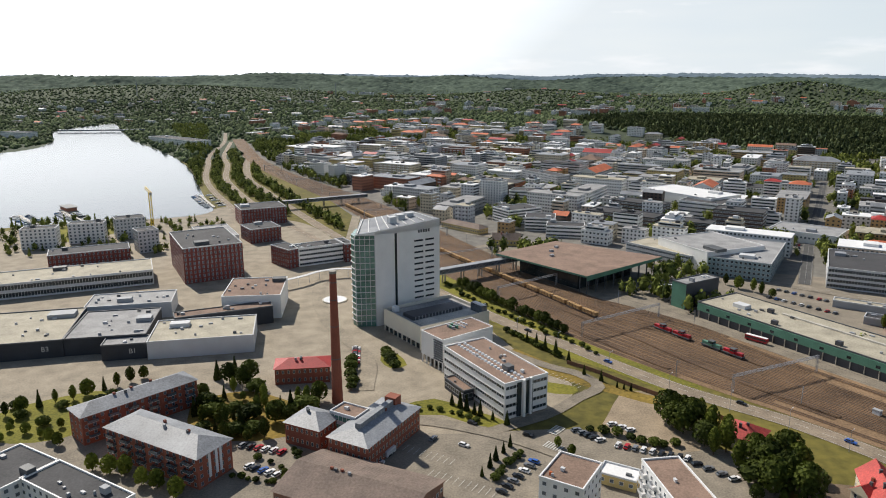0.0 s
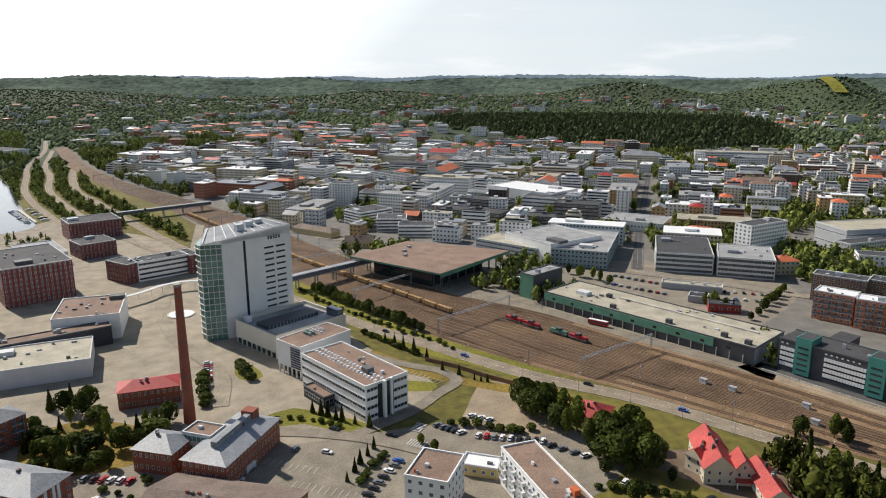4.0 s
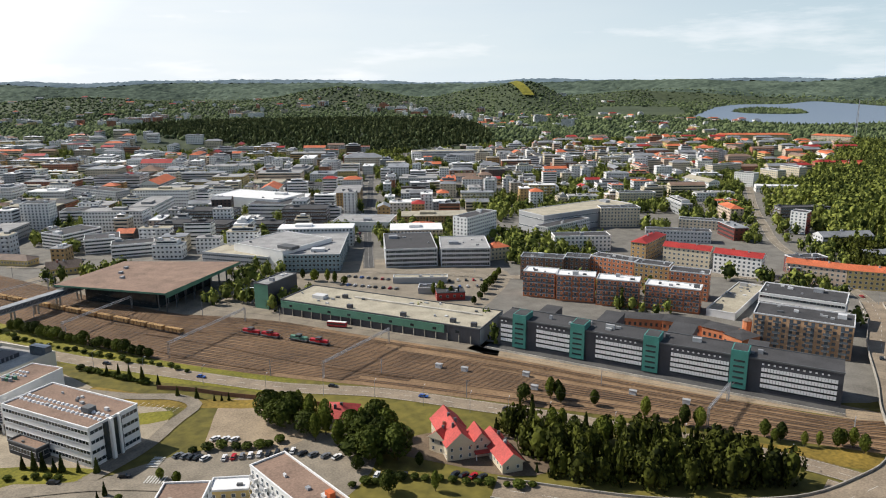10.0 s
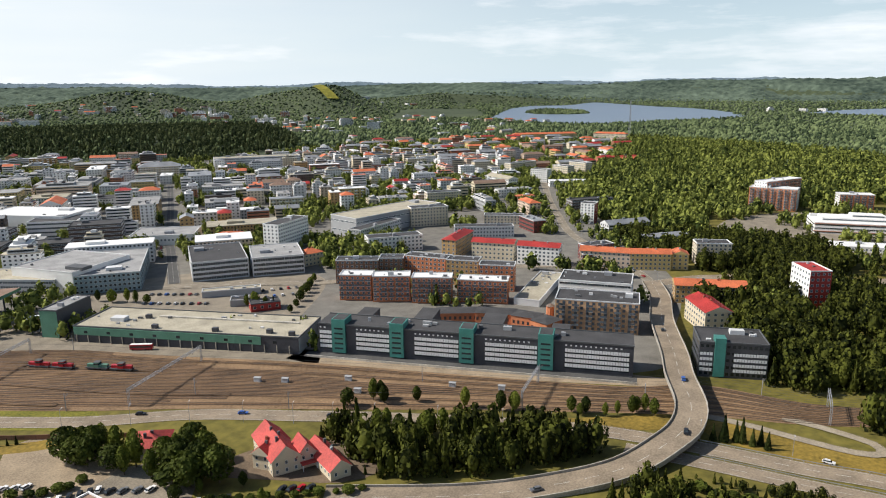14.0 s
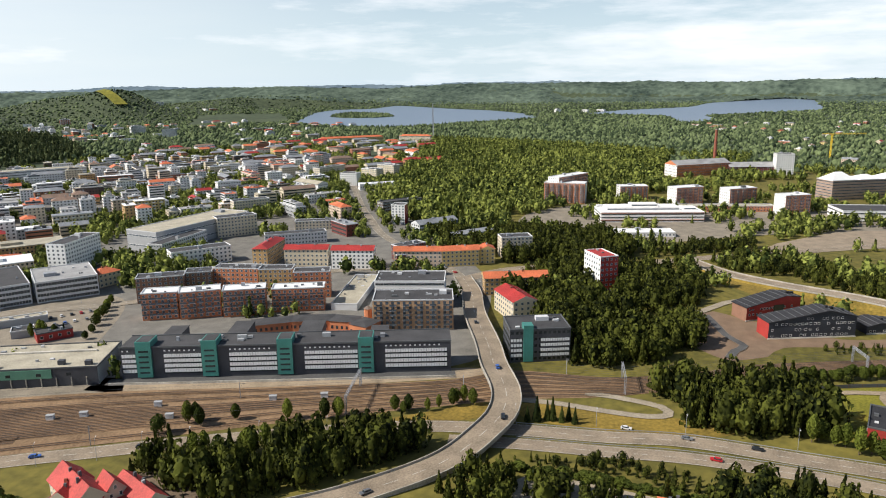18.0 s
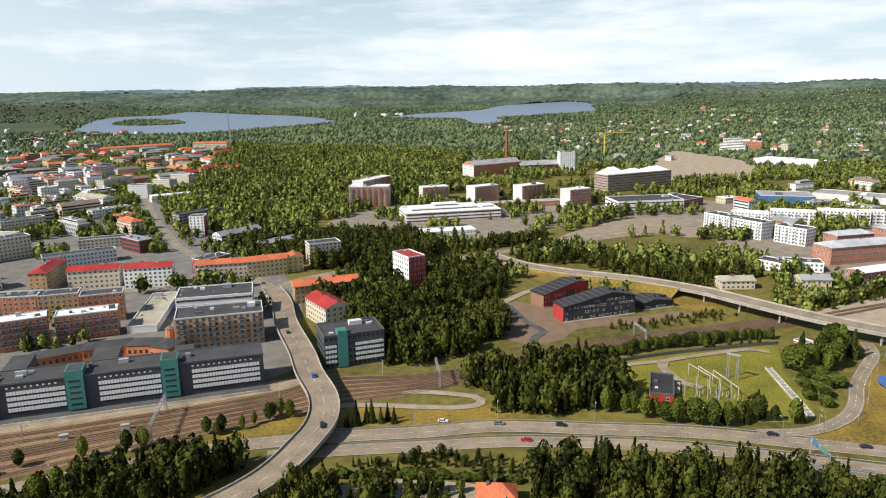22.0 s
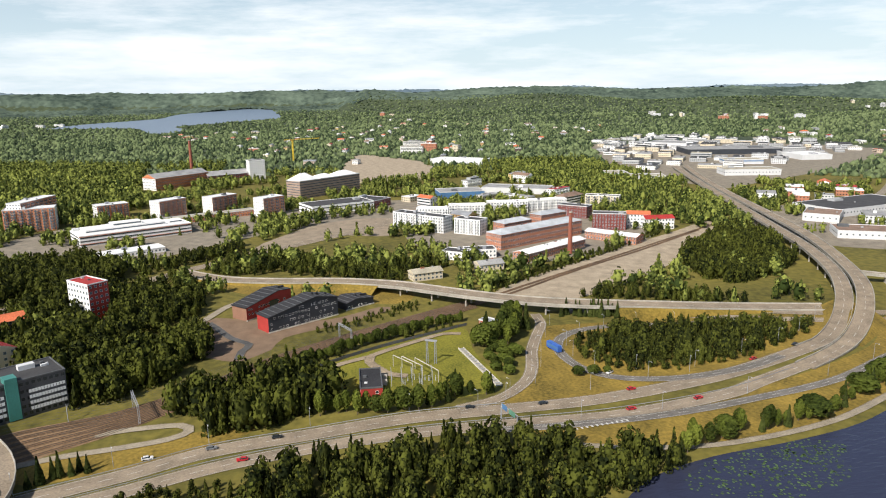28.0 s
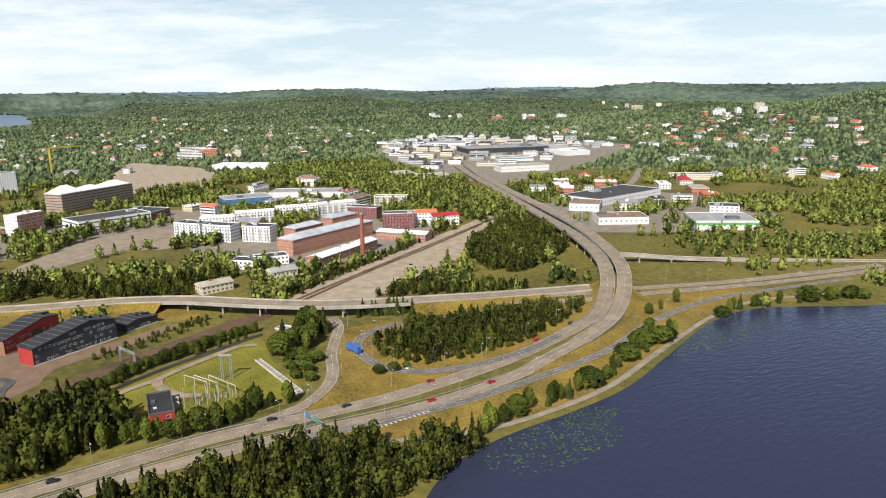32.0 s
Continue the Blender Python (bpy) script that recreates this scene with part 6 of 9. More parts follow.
building("hotel_block", 106.2, 954.9, -61.1, 77.6, 20.0, 18, APT_GREY, floors=6, label="grey and white ribbed block", category="office building")
building("long_hall", 834.0, 515.9, -49.1, 53.0, 18.0, 8, HALL_WHITE, floors=1, roofm="white_roof", label="long white hall with pale roof", category="hall")
building("warehouse", 931.4, -312.9, -124.5, 93.4, 40.0, 7, SHOP_WHITE, floors=0, roofm="grey_roof", label="grey roofed low warehouse", category="warehouse")
building("white_block", 797.2, 598.2, -109.9, 54.8, 16.0, 14, APT_WHITE, roof="gable", roofm="pale_roof", floors=4, label="white block with pale pitched roof", category="apartment block")
building("white_block", 865.5, 568.9, -81.0, 26.0, 16.0, 18, APT_WHITE, floors=6, label="white point block with blue balconies", category="apartment block")
building("white_block", 929.4, 571.2, -99.1, 29.1, 16.0, 18, APT_CREAM, floors=6, label="cream point block above the trees", category="apartment block")
building("warehouse", 959.2, -561.7, -111.3, 52.7, 30.0, 8, SHOP_WHITE, floors=0, roofm="pale_roof", label="pale warehouse among town streets", category="warehouse")
building("white_block", 970.4, 566.8, -97.9, 31.7, 16.0, 20, APT_CREAM, floors=6, label="cream point block above the trees", category="apartment block")
building("long_block", 922.4, 643.2, -7.0, 60.7, 14.0, 16, APT_CREAM, floors=5, label="cream slab block above the trees", category="apartment block")
building("office_row", 723.4, -870.2, -135.5, 62.3, 18.0, 9, APT_CREAM, floors=3, label="long cream office row", category="office building")
building("brick_mill", 1126.6, 132.1, -46.1, 99.0, 30.0, 18, APT_REDWHITE2, roof="gable", roofm="grey_roof", floors=4, label="old brick mill with grey roofs", category="mill")
building("warehouse", 1005.0, -549.3, -104.6, 33.3, 40.0, 8, SHOP_WHITE, floors=0, roofm="pale_roof", stripe="shop_green", label="pale warehouse with green sign band", category="warehouse")
building("brick_mill", 1185.4, 60.1, -66.7, 70.5, 30.0, 12, APT_DARKRED, roof="gable", roofm="grey_roof", floors=3, label="old brick mill wing with grey roof", category="mill")
building("white_tower", 1203.3, -4.7, -74.6, 25.6, 20.0, 32, APT_WHITE, floors=11, label="tall white apartment tower", category="apartment tower")
building("warehouse", 967.0, -735.2, -108.0, 88.1, 40.0, 9, SHOP_WHITE, floors=1, roofm="pale_roof", label="cream retail hall among town streets", category="warehouse")
building("glass_block", 660.1, 1066.8, -28.6, 144.6, 30.0, 20, OFF_GREY2, floors=5, roofm="pale_roof", label="long pale glass block with grey roof", category="office building")
building("warehouse", 1350.6, -348.8, -132.7, 111.2, 45.0, 9, SHOP_WHITE, floors=0, roofm="white_roof", label="long white warehouse among town streets", category="warehouse")
building("warehouse", 1111.5, -844.2, -111.2, 67.0, 40.0, 8, SHOP_WHITE, floors=0, roofm="pale_roof", stripe="shop_bluem", label="white and blue retail hall", category="warehouse")
building("warehouse", 1188.4, -1033.3, 168.9, 70.9, 60.0, 9, SHOP_WHITE, floors=0, roofm="white_roof", label="white retail hall among town streets", category="warehouse")
building("warehouse", 1302.7, -896.4, -108.0, 193.3, 90.0, 10, SHOP_DARK, floors=0, roofm="grey_roof", label="large dark retail hall", category="warehouse")
building("waterfront_block", -660.1, 1598.1, -41.4, 194.0, 40.0, 11, APT_WHITE, floors=3, label="white lakeside institute with flat roofs", category="institute")
building("school_house", 1484.7, 1029.4, -38.4, 168.9, 18.0, 14, APT_YELLOW, roof="hip", roofm="orange_roof", floors=4, label="long yellow school with orange tiled roof", category="school")
building("warehouse", 1557.2, -944.8, -144.8, 106.2, 80.0, 8, SHOP_WHITE, floors=0, roofm="grey_roof", label="grey retail hall among town streets", category="warehouse")
building("school_house", 1642.5, 891.5, -80.6, 84.8, 18.0, 14, APT_CREAM, roof="hip", roofm="orange_roof", floors=4, label="pale hospital with orange tiled roof", category="school")
building("waterfront_block", -1055.4, 1699.9, -20.8, 88.4, 30.0, 14, APT_WHITE, floors=4, label="white lakeside block across the water", category="apartment block")
building("tower_block", 1536.9, 1614.1, -54.4, 39.1, 16.0, 26, APT_GREY, floors=9, label="pale grey point block among woods", category="apartment block")



def timber_hall(x, y, rot, d, profile, wall, side, rows, label):
    """A timber hall whose broad front rises to an off-centre ridge: profile of (along, height) points, depth d behind it."""
    top = thing("school_hall", x, y, 0, rot, label, "hall")
    w = profile[-1][0]
    take_rect(x, y, rot, w, d)
    m = Mesh()
    front = [(0, 0)] + list(profile) + [(w, 0)]
    m.poly([(u, 0, h) for u, h in [(0, 0), (w, 0)] + list(profile)[::-1]], 0)
    m.poly([(u, d, h) for u, h in front], 0)
    m.poly([(0, d, 0), (0, 0, 0), (0, 0, profile[0][1]), (0, d, profile[0][1])], 1)
    m.poly([(w, 0, 0), (w, d, 0), (w, d, profile[-1][1]), (w, 0, profile[-1][1])], 1)
    part("wall", m, (wall, side), top)
    for (a, ha), (b, hb) in zip(profile, profile[1:]):
        r = Mesh()
        e0 = -0.6 if a == 0 else 0.0
        e1 = 0.6 if b == w else 0.0
        g = (hb - ha) / (b - a)
        p, q = (a + e0, ha + e0 * g), (b + e1, hb + e1 * g)
        for k in (0.0, 0.35):
            face = [(p[0], -0.6, p[1] + k + 0.02), (q[0], -0.6, q[1] + k + 0.02), (q[0], d + 0.6, q[1] + k + 0.02), (p[0], d + 0.6, p[1] + k + 0.02)]
            r.poly(face if k else face[::-1])
        for face in (((p[0], -0.6, p[1]), (q[0], -0.6, q[1])), ((q[0], d + 0.6, q[1]), (p[0], d + 0.6, p[1]))):
            r.poly([face[0], face[1], (*face[1][:2], face[1][2] + 0.37), (*face[0][:2], face[0][2] + 0.37)])
        roof = part("roof", r, "black_roof", top)
        n = max(1, int((b - a) / 4))
        for k in range(n):
            f = Mesh()
            u, h = a + (b - a) * (k + 0.5) / n, ha + (hb - ha) * (k + 0.5) / n
            f.box(u - 0.12, -0.5, h + 0.36, u + 0.12, d + 0.5, h + 0.62)
            part("roof_seam", f, "dark_steel", roof)
    rng = random.Random(int(x))
    me = window_mesh(1.3, 1.3, "trim_white", "dark_glass")
    for z in rows:
        u = 2.2
        while u < w - 2:
            h = float(np.interp(u, [p[0] for p in profile], [p[1] for p in profile]))
            if z + 1.6 < h and rng.random() < 0.75:
                part("window", me, "", top).matrix_basis = pose(u, 0, z)
            u += rng.choice((2.1, 2.6, 3.4))
    f = Mesh()
    f.box(-0.3, -0.35, 0, w + 0.3, -0.02, 0.7)
    part("plinth", f, "pale_concrete", top)
    for k in range(4):
        u = rng.uniform(0.45, 0.95) * w
        h = float(np.interp(u, [p[0] for p in profile], [p[1] for p in profile]))
        f = Mesh()
        f.box(u, d * 0.4, h, u + 1.4, d * 0.4 + 1.4, h + 1.6)
        part("roof_vent", f, "black_roof", top)
    return top


hall = timber_hall(414.6, -5.6, -61.8, 13, [(0, 9.6), (34, 15.6), (50.3, 12.0)], "dark_wall", "red_wall", (1.9, 5.2, 8.5, 11.4), "black timber hall with small square windows and red end walls")
hall = timber_hall(442.4, 6.8, -50.0, 13.5, [(0, 8.6), (27, 13.6), (38, 12.2)], "red_wall", "brick_brown", (4.0, 7.0), "dark red timber hall with black ribbed roof and dark side wall")
m = Mesh()
m.box(19, -0.3, 0.7, 26, 0.1, 8.6)
part("stair_glazing", m, "dark_glass", hall)
timber_hall(444.9, -56.3, -61.6, 15, [(0, 4.6), (8, 6.4), (22.5, 4.4)], "dark_wall", "dark_wall", (1.8,), "small black timber pavilion with low ridged roof")



def villa_front(x, y, rot, label):
    """A cross gable with a pale front, dormers and a chimney stack set on the large villa."""
    top = thing("villa_wing", x, y, 0, rot, label, "villa")
    take_rect(x, y, rot, 8, 9)
    m = Mesh()
    m.box(0, 0, 0, 8, 9, 5.6)
    m.poly([(0, 0, 5.6), (8, 0, 5.6), (4, 0, 10.2)])
    m.poly([(8, 9, 5.6), (0, 9, 5.6), (4, 9, 10.2)])
    part("wall", m, "pink_wall", top)
    for s in (-1, 1):
        r = Mesh()
        e = 4 + s * 4.6
        r.poly([(4, -0.5, 10.5), (4, 9.4, 10.5), (e, 9.4, 5.1), (e, -0.5, 5.1)][::s])
        r.poly([(4, -0.5, 10.25), (4, 9.4, 10.25), (e, 9.4, 4.85), (e, -0.5, 4.85)][::-s])
        r.poly([(4, -0.5, 10.5), (e, -0.5, 5.1), (e, -0.5, 4.85), (4, -0.5, 10.25)])
        part("roof", r, "villa_roof", top)
    for a, z in ((1.8, 1.6), (6.2, 1.6), (2.4, 4.4), (5.6, 4.4), (4.0, 7.2)):
        part("window", window_mesh(1.1, 1.5, "trim_white", "dark_glass"), "", top).matrix_basis = pose(a, 0, z)
    m = Mesh()
    m.box(1.0, -2.6, 2.6, 7.0, -0.02, 3.0)
    part("porch_roof", m, "villa_roof", top)
    for a in (1.2, 6.6):
        m = Mesh()
        m.box(a, -2.5, 0, a + 0.3, -2.2, 2.6)
        part("porch_post", m, "trim_white", top)
    return top


villa_front(146.0, 196.5, -18.9, "pale fronted villa gable with red roof and small porch")


def podium():
    """The cream podium by the tower: rim walls round a sunken roof deck with a louvred court."""
    w, d, h = 37.6, 46.1, 13.0
    top = thing("podium", -33.6, 380.5, 0, -54.8, "cream clad podium hall with a sunken roof deck beside the tower", "hall")
    take_rect(-33.6, 380.5, -54.8, w, d)
    m = Mesh()
    m.box(0, 0, 3.4, w, d, h - 1.8)
    part("wall", m, "cream_panel", top)
    m = Mesh()
    m.box(0.8, 0.8, 0, w - 0.8, d - 0.8, 3.4)
    part("ground_glazing", m, "dark_glass", top)
    for k in range(9):
        c = Mesh()
        c.box(0.2 + k * (w - 1.2) / 8, 0.1, 0, 0.9 + k * (w - 1.2) / 8, 0.7, 3.4)
        part("column", c, "cream_panel", top)
    for a in ((0, 0, w, 0.7), (0, d - 0.7, w, d), (0, 0.7, 0.7, d - 0.7), (w - 0.7, 0.7, w, d - 0.7)):
        m = Mesh()
        m.box(a[0], a[1], h - 1.8, a[2], a[3], h)
        part("rim_wall", m, "cream_panel", top)
    m = Mesh()
    m.box(0.7, 0.7, h - 1.8, w - 0.7, d - 0.7, h - 1.7)
    part("roof_deck", m, "grey_roof", top)
    m = Mesh()
    m.box(w * 0.34, 5, h - 1.7, w * 0.62, d - 8, h + 0.3)
    court = part("court_wall", m, "slate_wall", top)
    for k in range(14):
        f = Mesh()
        f.box(w * 0.62, 6 + k * 2.2, h - 1.5, w * 0.62 + 0.25, 6.5 + k * 2.2, h + 0.2)
        part("louvre", f, "steel", court)
    m = Mesh()
    m.box(w * 0.63, d * 0.1, h - 1.7, w * 0.97, d * 0.92, h - 1.62)
    part("terrace", m, "pale_concrete", top)
    m = Mesh()
    m.box(2, 4, h - 1.7, 5.5, 7, h + 1.2)
    part("stair_head", m, "white_wall", top)
    m = Mesh()
    m.box(w * 0.7, d - 4.5, h - 1.7, w - 1, d - 0.8, h + 3.0)
    part("glass_stair", m, "window_glass", top)


podium()



def office_wing():
    """The raised white wing of the long office: blank front on columns, louvred side, brown roof."""
    w, d, h = 17.6, 32.1, 16.4
    top = thing("office_wing", -11.0, 334.9, 0, -52.9, "white office wing on columns with louvred side and brown roof", "office building")
    take_rect(-11.0, 334.9, -52.9, w, d)
    m = Mesh()
    m.box(0, 0, 4.6, w, d, h)
    part("wall", m, "white_wall", top)
    m = Mesh()
    m.box(1.5, 2.5, 0, w, d, 4.6)
    part("ground_glazing", m, "dark_glass", top)
    for k in range(6):
        c = Mesh()
        c.box(0.2 + k * (w - 1.0) / 5, 0.2, 0, 0.8 + k * (w - 1.0) / 5, 0.8, 4.6)
        part("column", c, "white_wall", top)
    m = Mesh()
    m.box(-0.1, -0.1, h, w + 0.1, d + 0.1, h + 0.12)
    roof = part("roof", m, "brown_roof", top)
    for a in ((-0.15, -0.15, w + 0.15, 0.3), (-0.15, d - 0.3, w + 0.15, d + 0.15), (-0.15, 0.3, 0.3, d - 0.3), (w - 0.3, 0.3, w + 0.15, d - 0.3)):
        m = Mesh()
        m.box(a[0], a[1], h + 0.002, a[2], a[3], h + 0.5)
        part("parapet", m, "white_wall", top)
    for k in range(9):
        z = 5.4 + k * 1.2
        m = Mesh()
        m.box(w * 0.62, -0.5, z, w + 0.5, -0.02, z + 0.55)
        part("louvre", m, "slate_wall", top)
    for k in range(4):
        m = Mesh()
        m.box(-0.06, 4 + k * 7, 6 + 2.2, 0.02, 9 + k * 7, 9.6)
        part("ribbon_window", m, "dark_glass", top)
    for k in range(6):
        m = Mesh()
        m.tube(4 + 2.0 * (k % 3), 14 + 2.4 * (k // 3), h + 0.12, h + 1.5, 0.8, 0.8, 10)
        part("cooling_fan", m, "green_panel" if k % 2 else "steel", roof)
    for k in range(7):
        m = Mesh()
        m.tube(3 + 2.1 * (k % 4), 20 + 3.2 * (k // 4), h + 0.12, h + 0.8, 0.8, 0.5, 8)
        part("skylight_dome", m, "white_band", roof)


office_wing()


def office_end():
    """Dark stair glazing and fins on the end wall of the long office."""
    top = bpy.data.objects["office_block"]
    for a, b in ((6.2, 8.4), (9.6, 12.4), (13.4, 14.4)):
        m = Mesh()
        m.box(49.3, a, 0.4, 49.9, b, 15.6)
        part("stair_glazing", m, "dark_glass", top)
    m = Mesh()
    m.box(49.4, 8.4, 0.2, 51.4, 9.6, 16.9)
    part("stair_fin", m, "white_wall", top)
    m = Mesh()
    m.box(49.4, 12.4, 0.2, 50.8, 13.4, 16.9)
    part("stair_fin", m, "white_wall", top)



office_end()


def ring_canopy():
    """A thin curved canopy on slim posts round the plaza."""
    c = smooth([(-126, 447), (-112, 458), (-98, 471), (-88, 484), (-75, 491), (-58, 490)], 3.0)
    top = thing("plaza_canopy", 0, 0, 0, 0, "thin pale curved canopy on slim posts over the plaza", "canopy")
    n = sides(c)
    m = Mesh()
    ribbon(m, c, -1.6, 1.6, 6.2)
    ribbon(m, c, 1.6, -1.6, 5.9)
    for s in (-1.6, 1.6):
        for k in range(len(c) - 1):
            p, q = c[k] + n[k] * s, c[k + 1] + n[k + 1] * s
            m.poly([(*p, 5.9), (*q, 5.9), (*q, 6.2), (*p, 6.2)])
    part("roof", m, "grey_white", top)
    for k in range(1, len(c), 3):
        m = Mesh()
        m.tube(*c[k], 0, 5.9, 0.16, 0.16, 8)
        part("post", m, "grey_white", top)
    basin = thing("fountain", -70, 436, 0, 0, "low round pale stone fountain basin on the plaza", "fountain")
    m = Mesh()
    m.tube(0, 0, 0.05, 0.7, 8.0, 8.0, 32)
    part("basin_rim", m, "pale_concrete", basin)
    m = Mesh()
    m.tube(0, 0, 0.7, 0.75, 7.2, 7.2, 32)
    part("basin_floor", m, "white_band", basin)


ring_canopy()


def painted_bars(name, x, y, rot, n, pitch, w, d, label):
    m = Mesh()
    for k in range(n):
        m.poly([(k * pitch, 0, 0), (k * pitch + w, 0, 0), (k * pitch + w, d, 0), (k * pitch, d, 0)])
    ob = tagged(new(name, m.data(name, "white_line")), label, "road marking", kind="structure")
    ob.matrix_basis = pose(x, y, 0.42, 0, 0, rot)


painted_bars("zebra_crossing", 38.5, 249.5, -38, 7, 1.1, 0.55, 5.0, "white zebra crossing on the yard road")
painted_bars("zebra_crossing", 45.5, 258.0, 52, 7, 1.1, 0.55, 4.5, "white zebra crossing beside the office")
painted_bars("zebra_crossing", 452.0, 190.0, 118, 9, 1.1, 0.55, 4.0, "white zebra crossing at the bridge end")
painted_bars("parking_lines", -16.0, 246.0, -30, 9, 2.6, 0.14, 5.0, "faded white parking bay lines")
painted_bars("parking_lines", -6.0, 228.0, -30, 11, 2.6, 0.14, 5.0, "faded white parking bay lines")
painted_bars("parking_lines", 50.0, 316.0, -50, 8, 2.6, 0.14, 5.0, "faded white parking bay lines beside the lawn")
painted_bars("lane_chevrons", 250.6, -150.0, 92, 14, 2.4, 0.9, 1.6, "white painted chevrons between carriageway and ramp")

# ---------------------------------------------------------------- town blocks further off
WALLS = ("white_wall", "white_wall", "white_wall", "grey_white", "cream_wall", "grey_white", "white_wall", "cream_wall", "white_wall", "grey_white", "pink_wall", "ochre", "grey_wall", "cream_wall", "brick_pale", "chocolate", "yellow_wall", "white_wall")
ROOFS = ("grey_roof", "grey_roof", "dark_roof", "grey_roof", "pale_roof", "white_roof", "metal_roof", "white_roof", "metal_roof", "orange_roof", "red_roof")
TONES = {"white_wall": "white", "grey_white": "pale grey", "cream_wall": "cream", "grey_wall": "grey", "brick_brown": "brown brick", "brick_pale": "pale brick", "chocolate": "dark brown",
         "ochre": "ochre", "pink_wall": "pale pink", "yellow_wall": "yellow", "brick_dark": "red brick", "brick_orange": "orange brick"}
RTONES = {"grey_roof": "grey", "dark_roof": "dark", "pale_roof": "pale", "white_roof": "white", "brown_roof": "brown", "metal_roof": "grey metal", "red_roof": "red", "orange_roof": "orange"}


SLOTS = sorted(set(TONES) | set(RTONES)) + ["trim_white", "dark_glass"]
REST = Mesh()
HOUSES = [0]


def far_house(x, y, rot, w, d, h, wall, roofm, roof, z=0.0):
    """A town house with its own parts; the many far ones go into one joined mesh."""
    if math.hypot(x, y) > 1000 or HOUSES[0] >= 45:
        take_rect(x, y, rot, w, d, 1.5)
        m = Mesh()
        rng = random.Random(int(abs(x) * 31 + abs(y) * 17))
        m.box(0, 0, -2, w, d, h, SLOTS.index(wall))
        glz = len(SLOTS) - 1
        if roof == "flat":
            m.box(-0.2, -0.2, h, w + 0.2, d + 0.2, h + 0.6, SLOTS.index(rng.choice((roofm, "grey_white", "trim_white"))), SLOTS.index(roofm))
            top = h + 0.6
            if h > 9 and rng.random() < 0.4:
                # a set back top storey
                a, b = w * rng.uniform(0.08, 0.3), d * rng.uniform(0.12, 0.25)
                e = w * rng.uniform(0.7, 0.95)
                m.box(a, b, top, e, d - b, top + 3, SLOTS.index(rng.choice((wall, "grey_white", "grey_wall"))), SLOTS.index(roofm))
                for yy in (b - 0.05, d - b + 0.05):
                    m.poly([(a + 0.6, yy, top + 0.9), (e - 0.6, yy, top + 0.9), (e - 0.6, yy, top + 2.3), (a + 0.6, yy, top + 2.3)], glz)
                top += 3
            for k in range(rng.randint(1, 4)):
                a, b, q = w * rng.uniform(0.12, 0.7), d * rng.uniform(0.2, 0.6), rng.uniform(1.2, 4.5)
                m.box(a, b, top - 0.05, a + q, b + min(q, d * 0.25), top + rng.uniform(0.8, 2.4), SLOTS.index(rng.choice(("grey_white", "white_roof", "grey_roof", "dark_roof", "metal_roof"))))
        else:
            k = len(m.m)
            pitched(m, w, d, h, 0.45, roof, 0.4)
            m.m[k:] = [SLOTS.index(wall) if q else SLOTS.index(roofm) for q in m.m[k:]]
            for k in range(2):
                a = w * rng.uniform(0.25, 0.75)
                m.box(a, d * 0.5 - 0.4, h, a + 1.0, d * 0.5 + 0.4, h + min(w, d) * 0.225 + 1.2, SLOTS.index("grey_wall"))
        fl = max(1, int(h / 3.1))
        look_of = rng.random()
        for f in range(fl):
            z0 = h * (f + 0.35) / fl
            for length, far_side, along in ((w, d, True), (d, w, False)):
                for edge in (-0.08, far_side + 0.08):
                    if look_of < 0.4 and along:
                        spans = [(0.7, length - 0.7)]
                    else:
                        n = max(1, int(length / 3.4))
                        spans = [(length * (k + 0.5) / n - 0.8, length * (k + 0.5) / n + 0.8) for k in range(n)]
                    for p, q in spans:
                        pts = [(p, z0), (q, z0), (q, z0 + 1.45), (p, z0 + 1.45)]
                        m.poly([(a, edge, b) if along else (edge, a, b) for a, b in pts], glz)
            if look_of > 0.72 and f and h > 9:
                # balcony fronts
                n = max(1, int(w / 7))
                for k in range(n):
                    a = w * (k + 0.5) / n
                    m.box(a - 1.8, -1.4, z0 - 1.0, a + 1.8, -0.02, z0 + 0.15, SLOTS.index("trim_white"))
        c, s = math.cos(radians(rot)), math.sin(radians(rot))
        o = len(REST.v)
        REST.v.extend([(x + a * c - b * s, y + a * s + b * c, e + z) for a, b, e in m.v])
        REST.f.extend([tuple(i + o for i in q) for q in m.f])
        REST.m.extend(m.m)
        return
    HOUSES[0] += 1
    top = thing("town_house" if h > 7 else "small_house", x, y, z, rot, f"{TONES[wall]} {'block' if h > 7 else 'house'} with {RTONES[roofm]} {'flat' if roof == 'flat' else 'pitched'} roof among town houses", "house" if h <= 7 else "apartment block", "town houses")
    take_rect(x, y, rot, w, d, 1.5)
    m = Mesh()
    m.box(0, 0, -2, w, d, h)
    part("wall", m, wall, top)
    r = Mesh()
    if roof == "flat":
        r.box(-0.2, -0.2, h, w + 0.2, d + 0.2, h + 0.6)
        a = (0.2 + 0.5 * ((x * 7.3) % 1)) * w
        r.box(a * 0.8, d * 0.3, h + 0.6, a * 0.8 + w * 0.22, d * 0.7, h + 2.8)
        part("roof", r, roofm, top)
    else:
        pitched(r, w, d, h, 0.45, roof, 0.4)
        part("roof", r, (roofm, wall), top)
    b = Mesh()
    fl = max(1, int(h / 3.1))
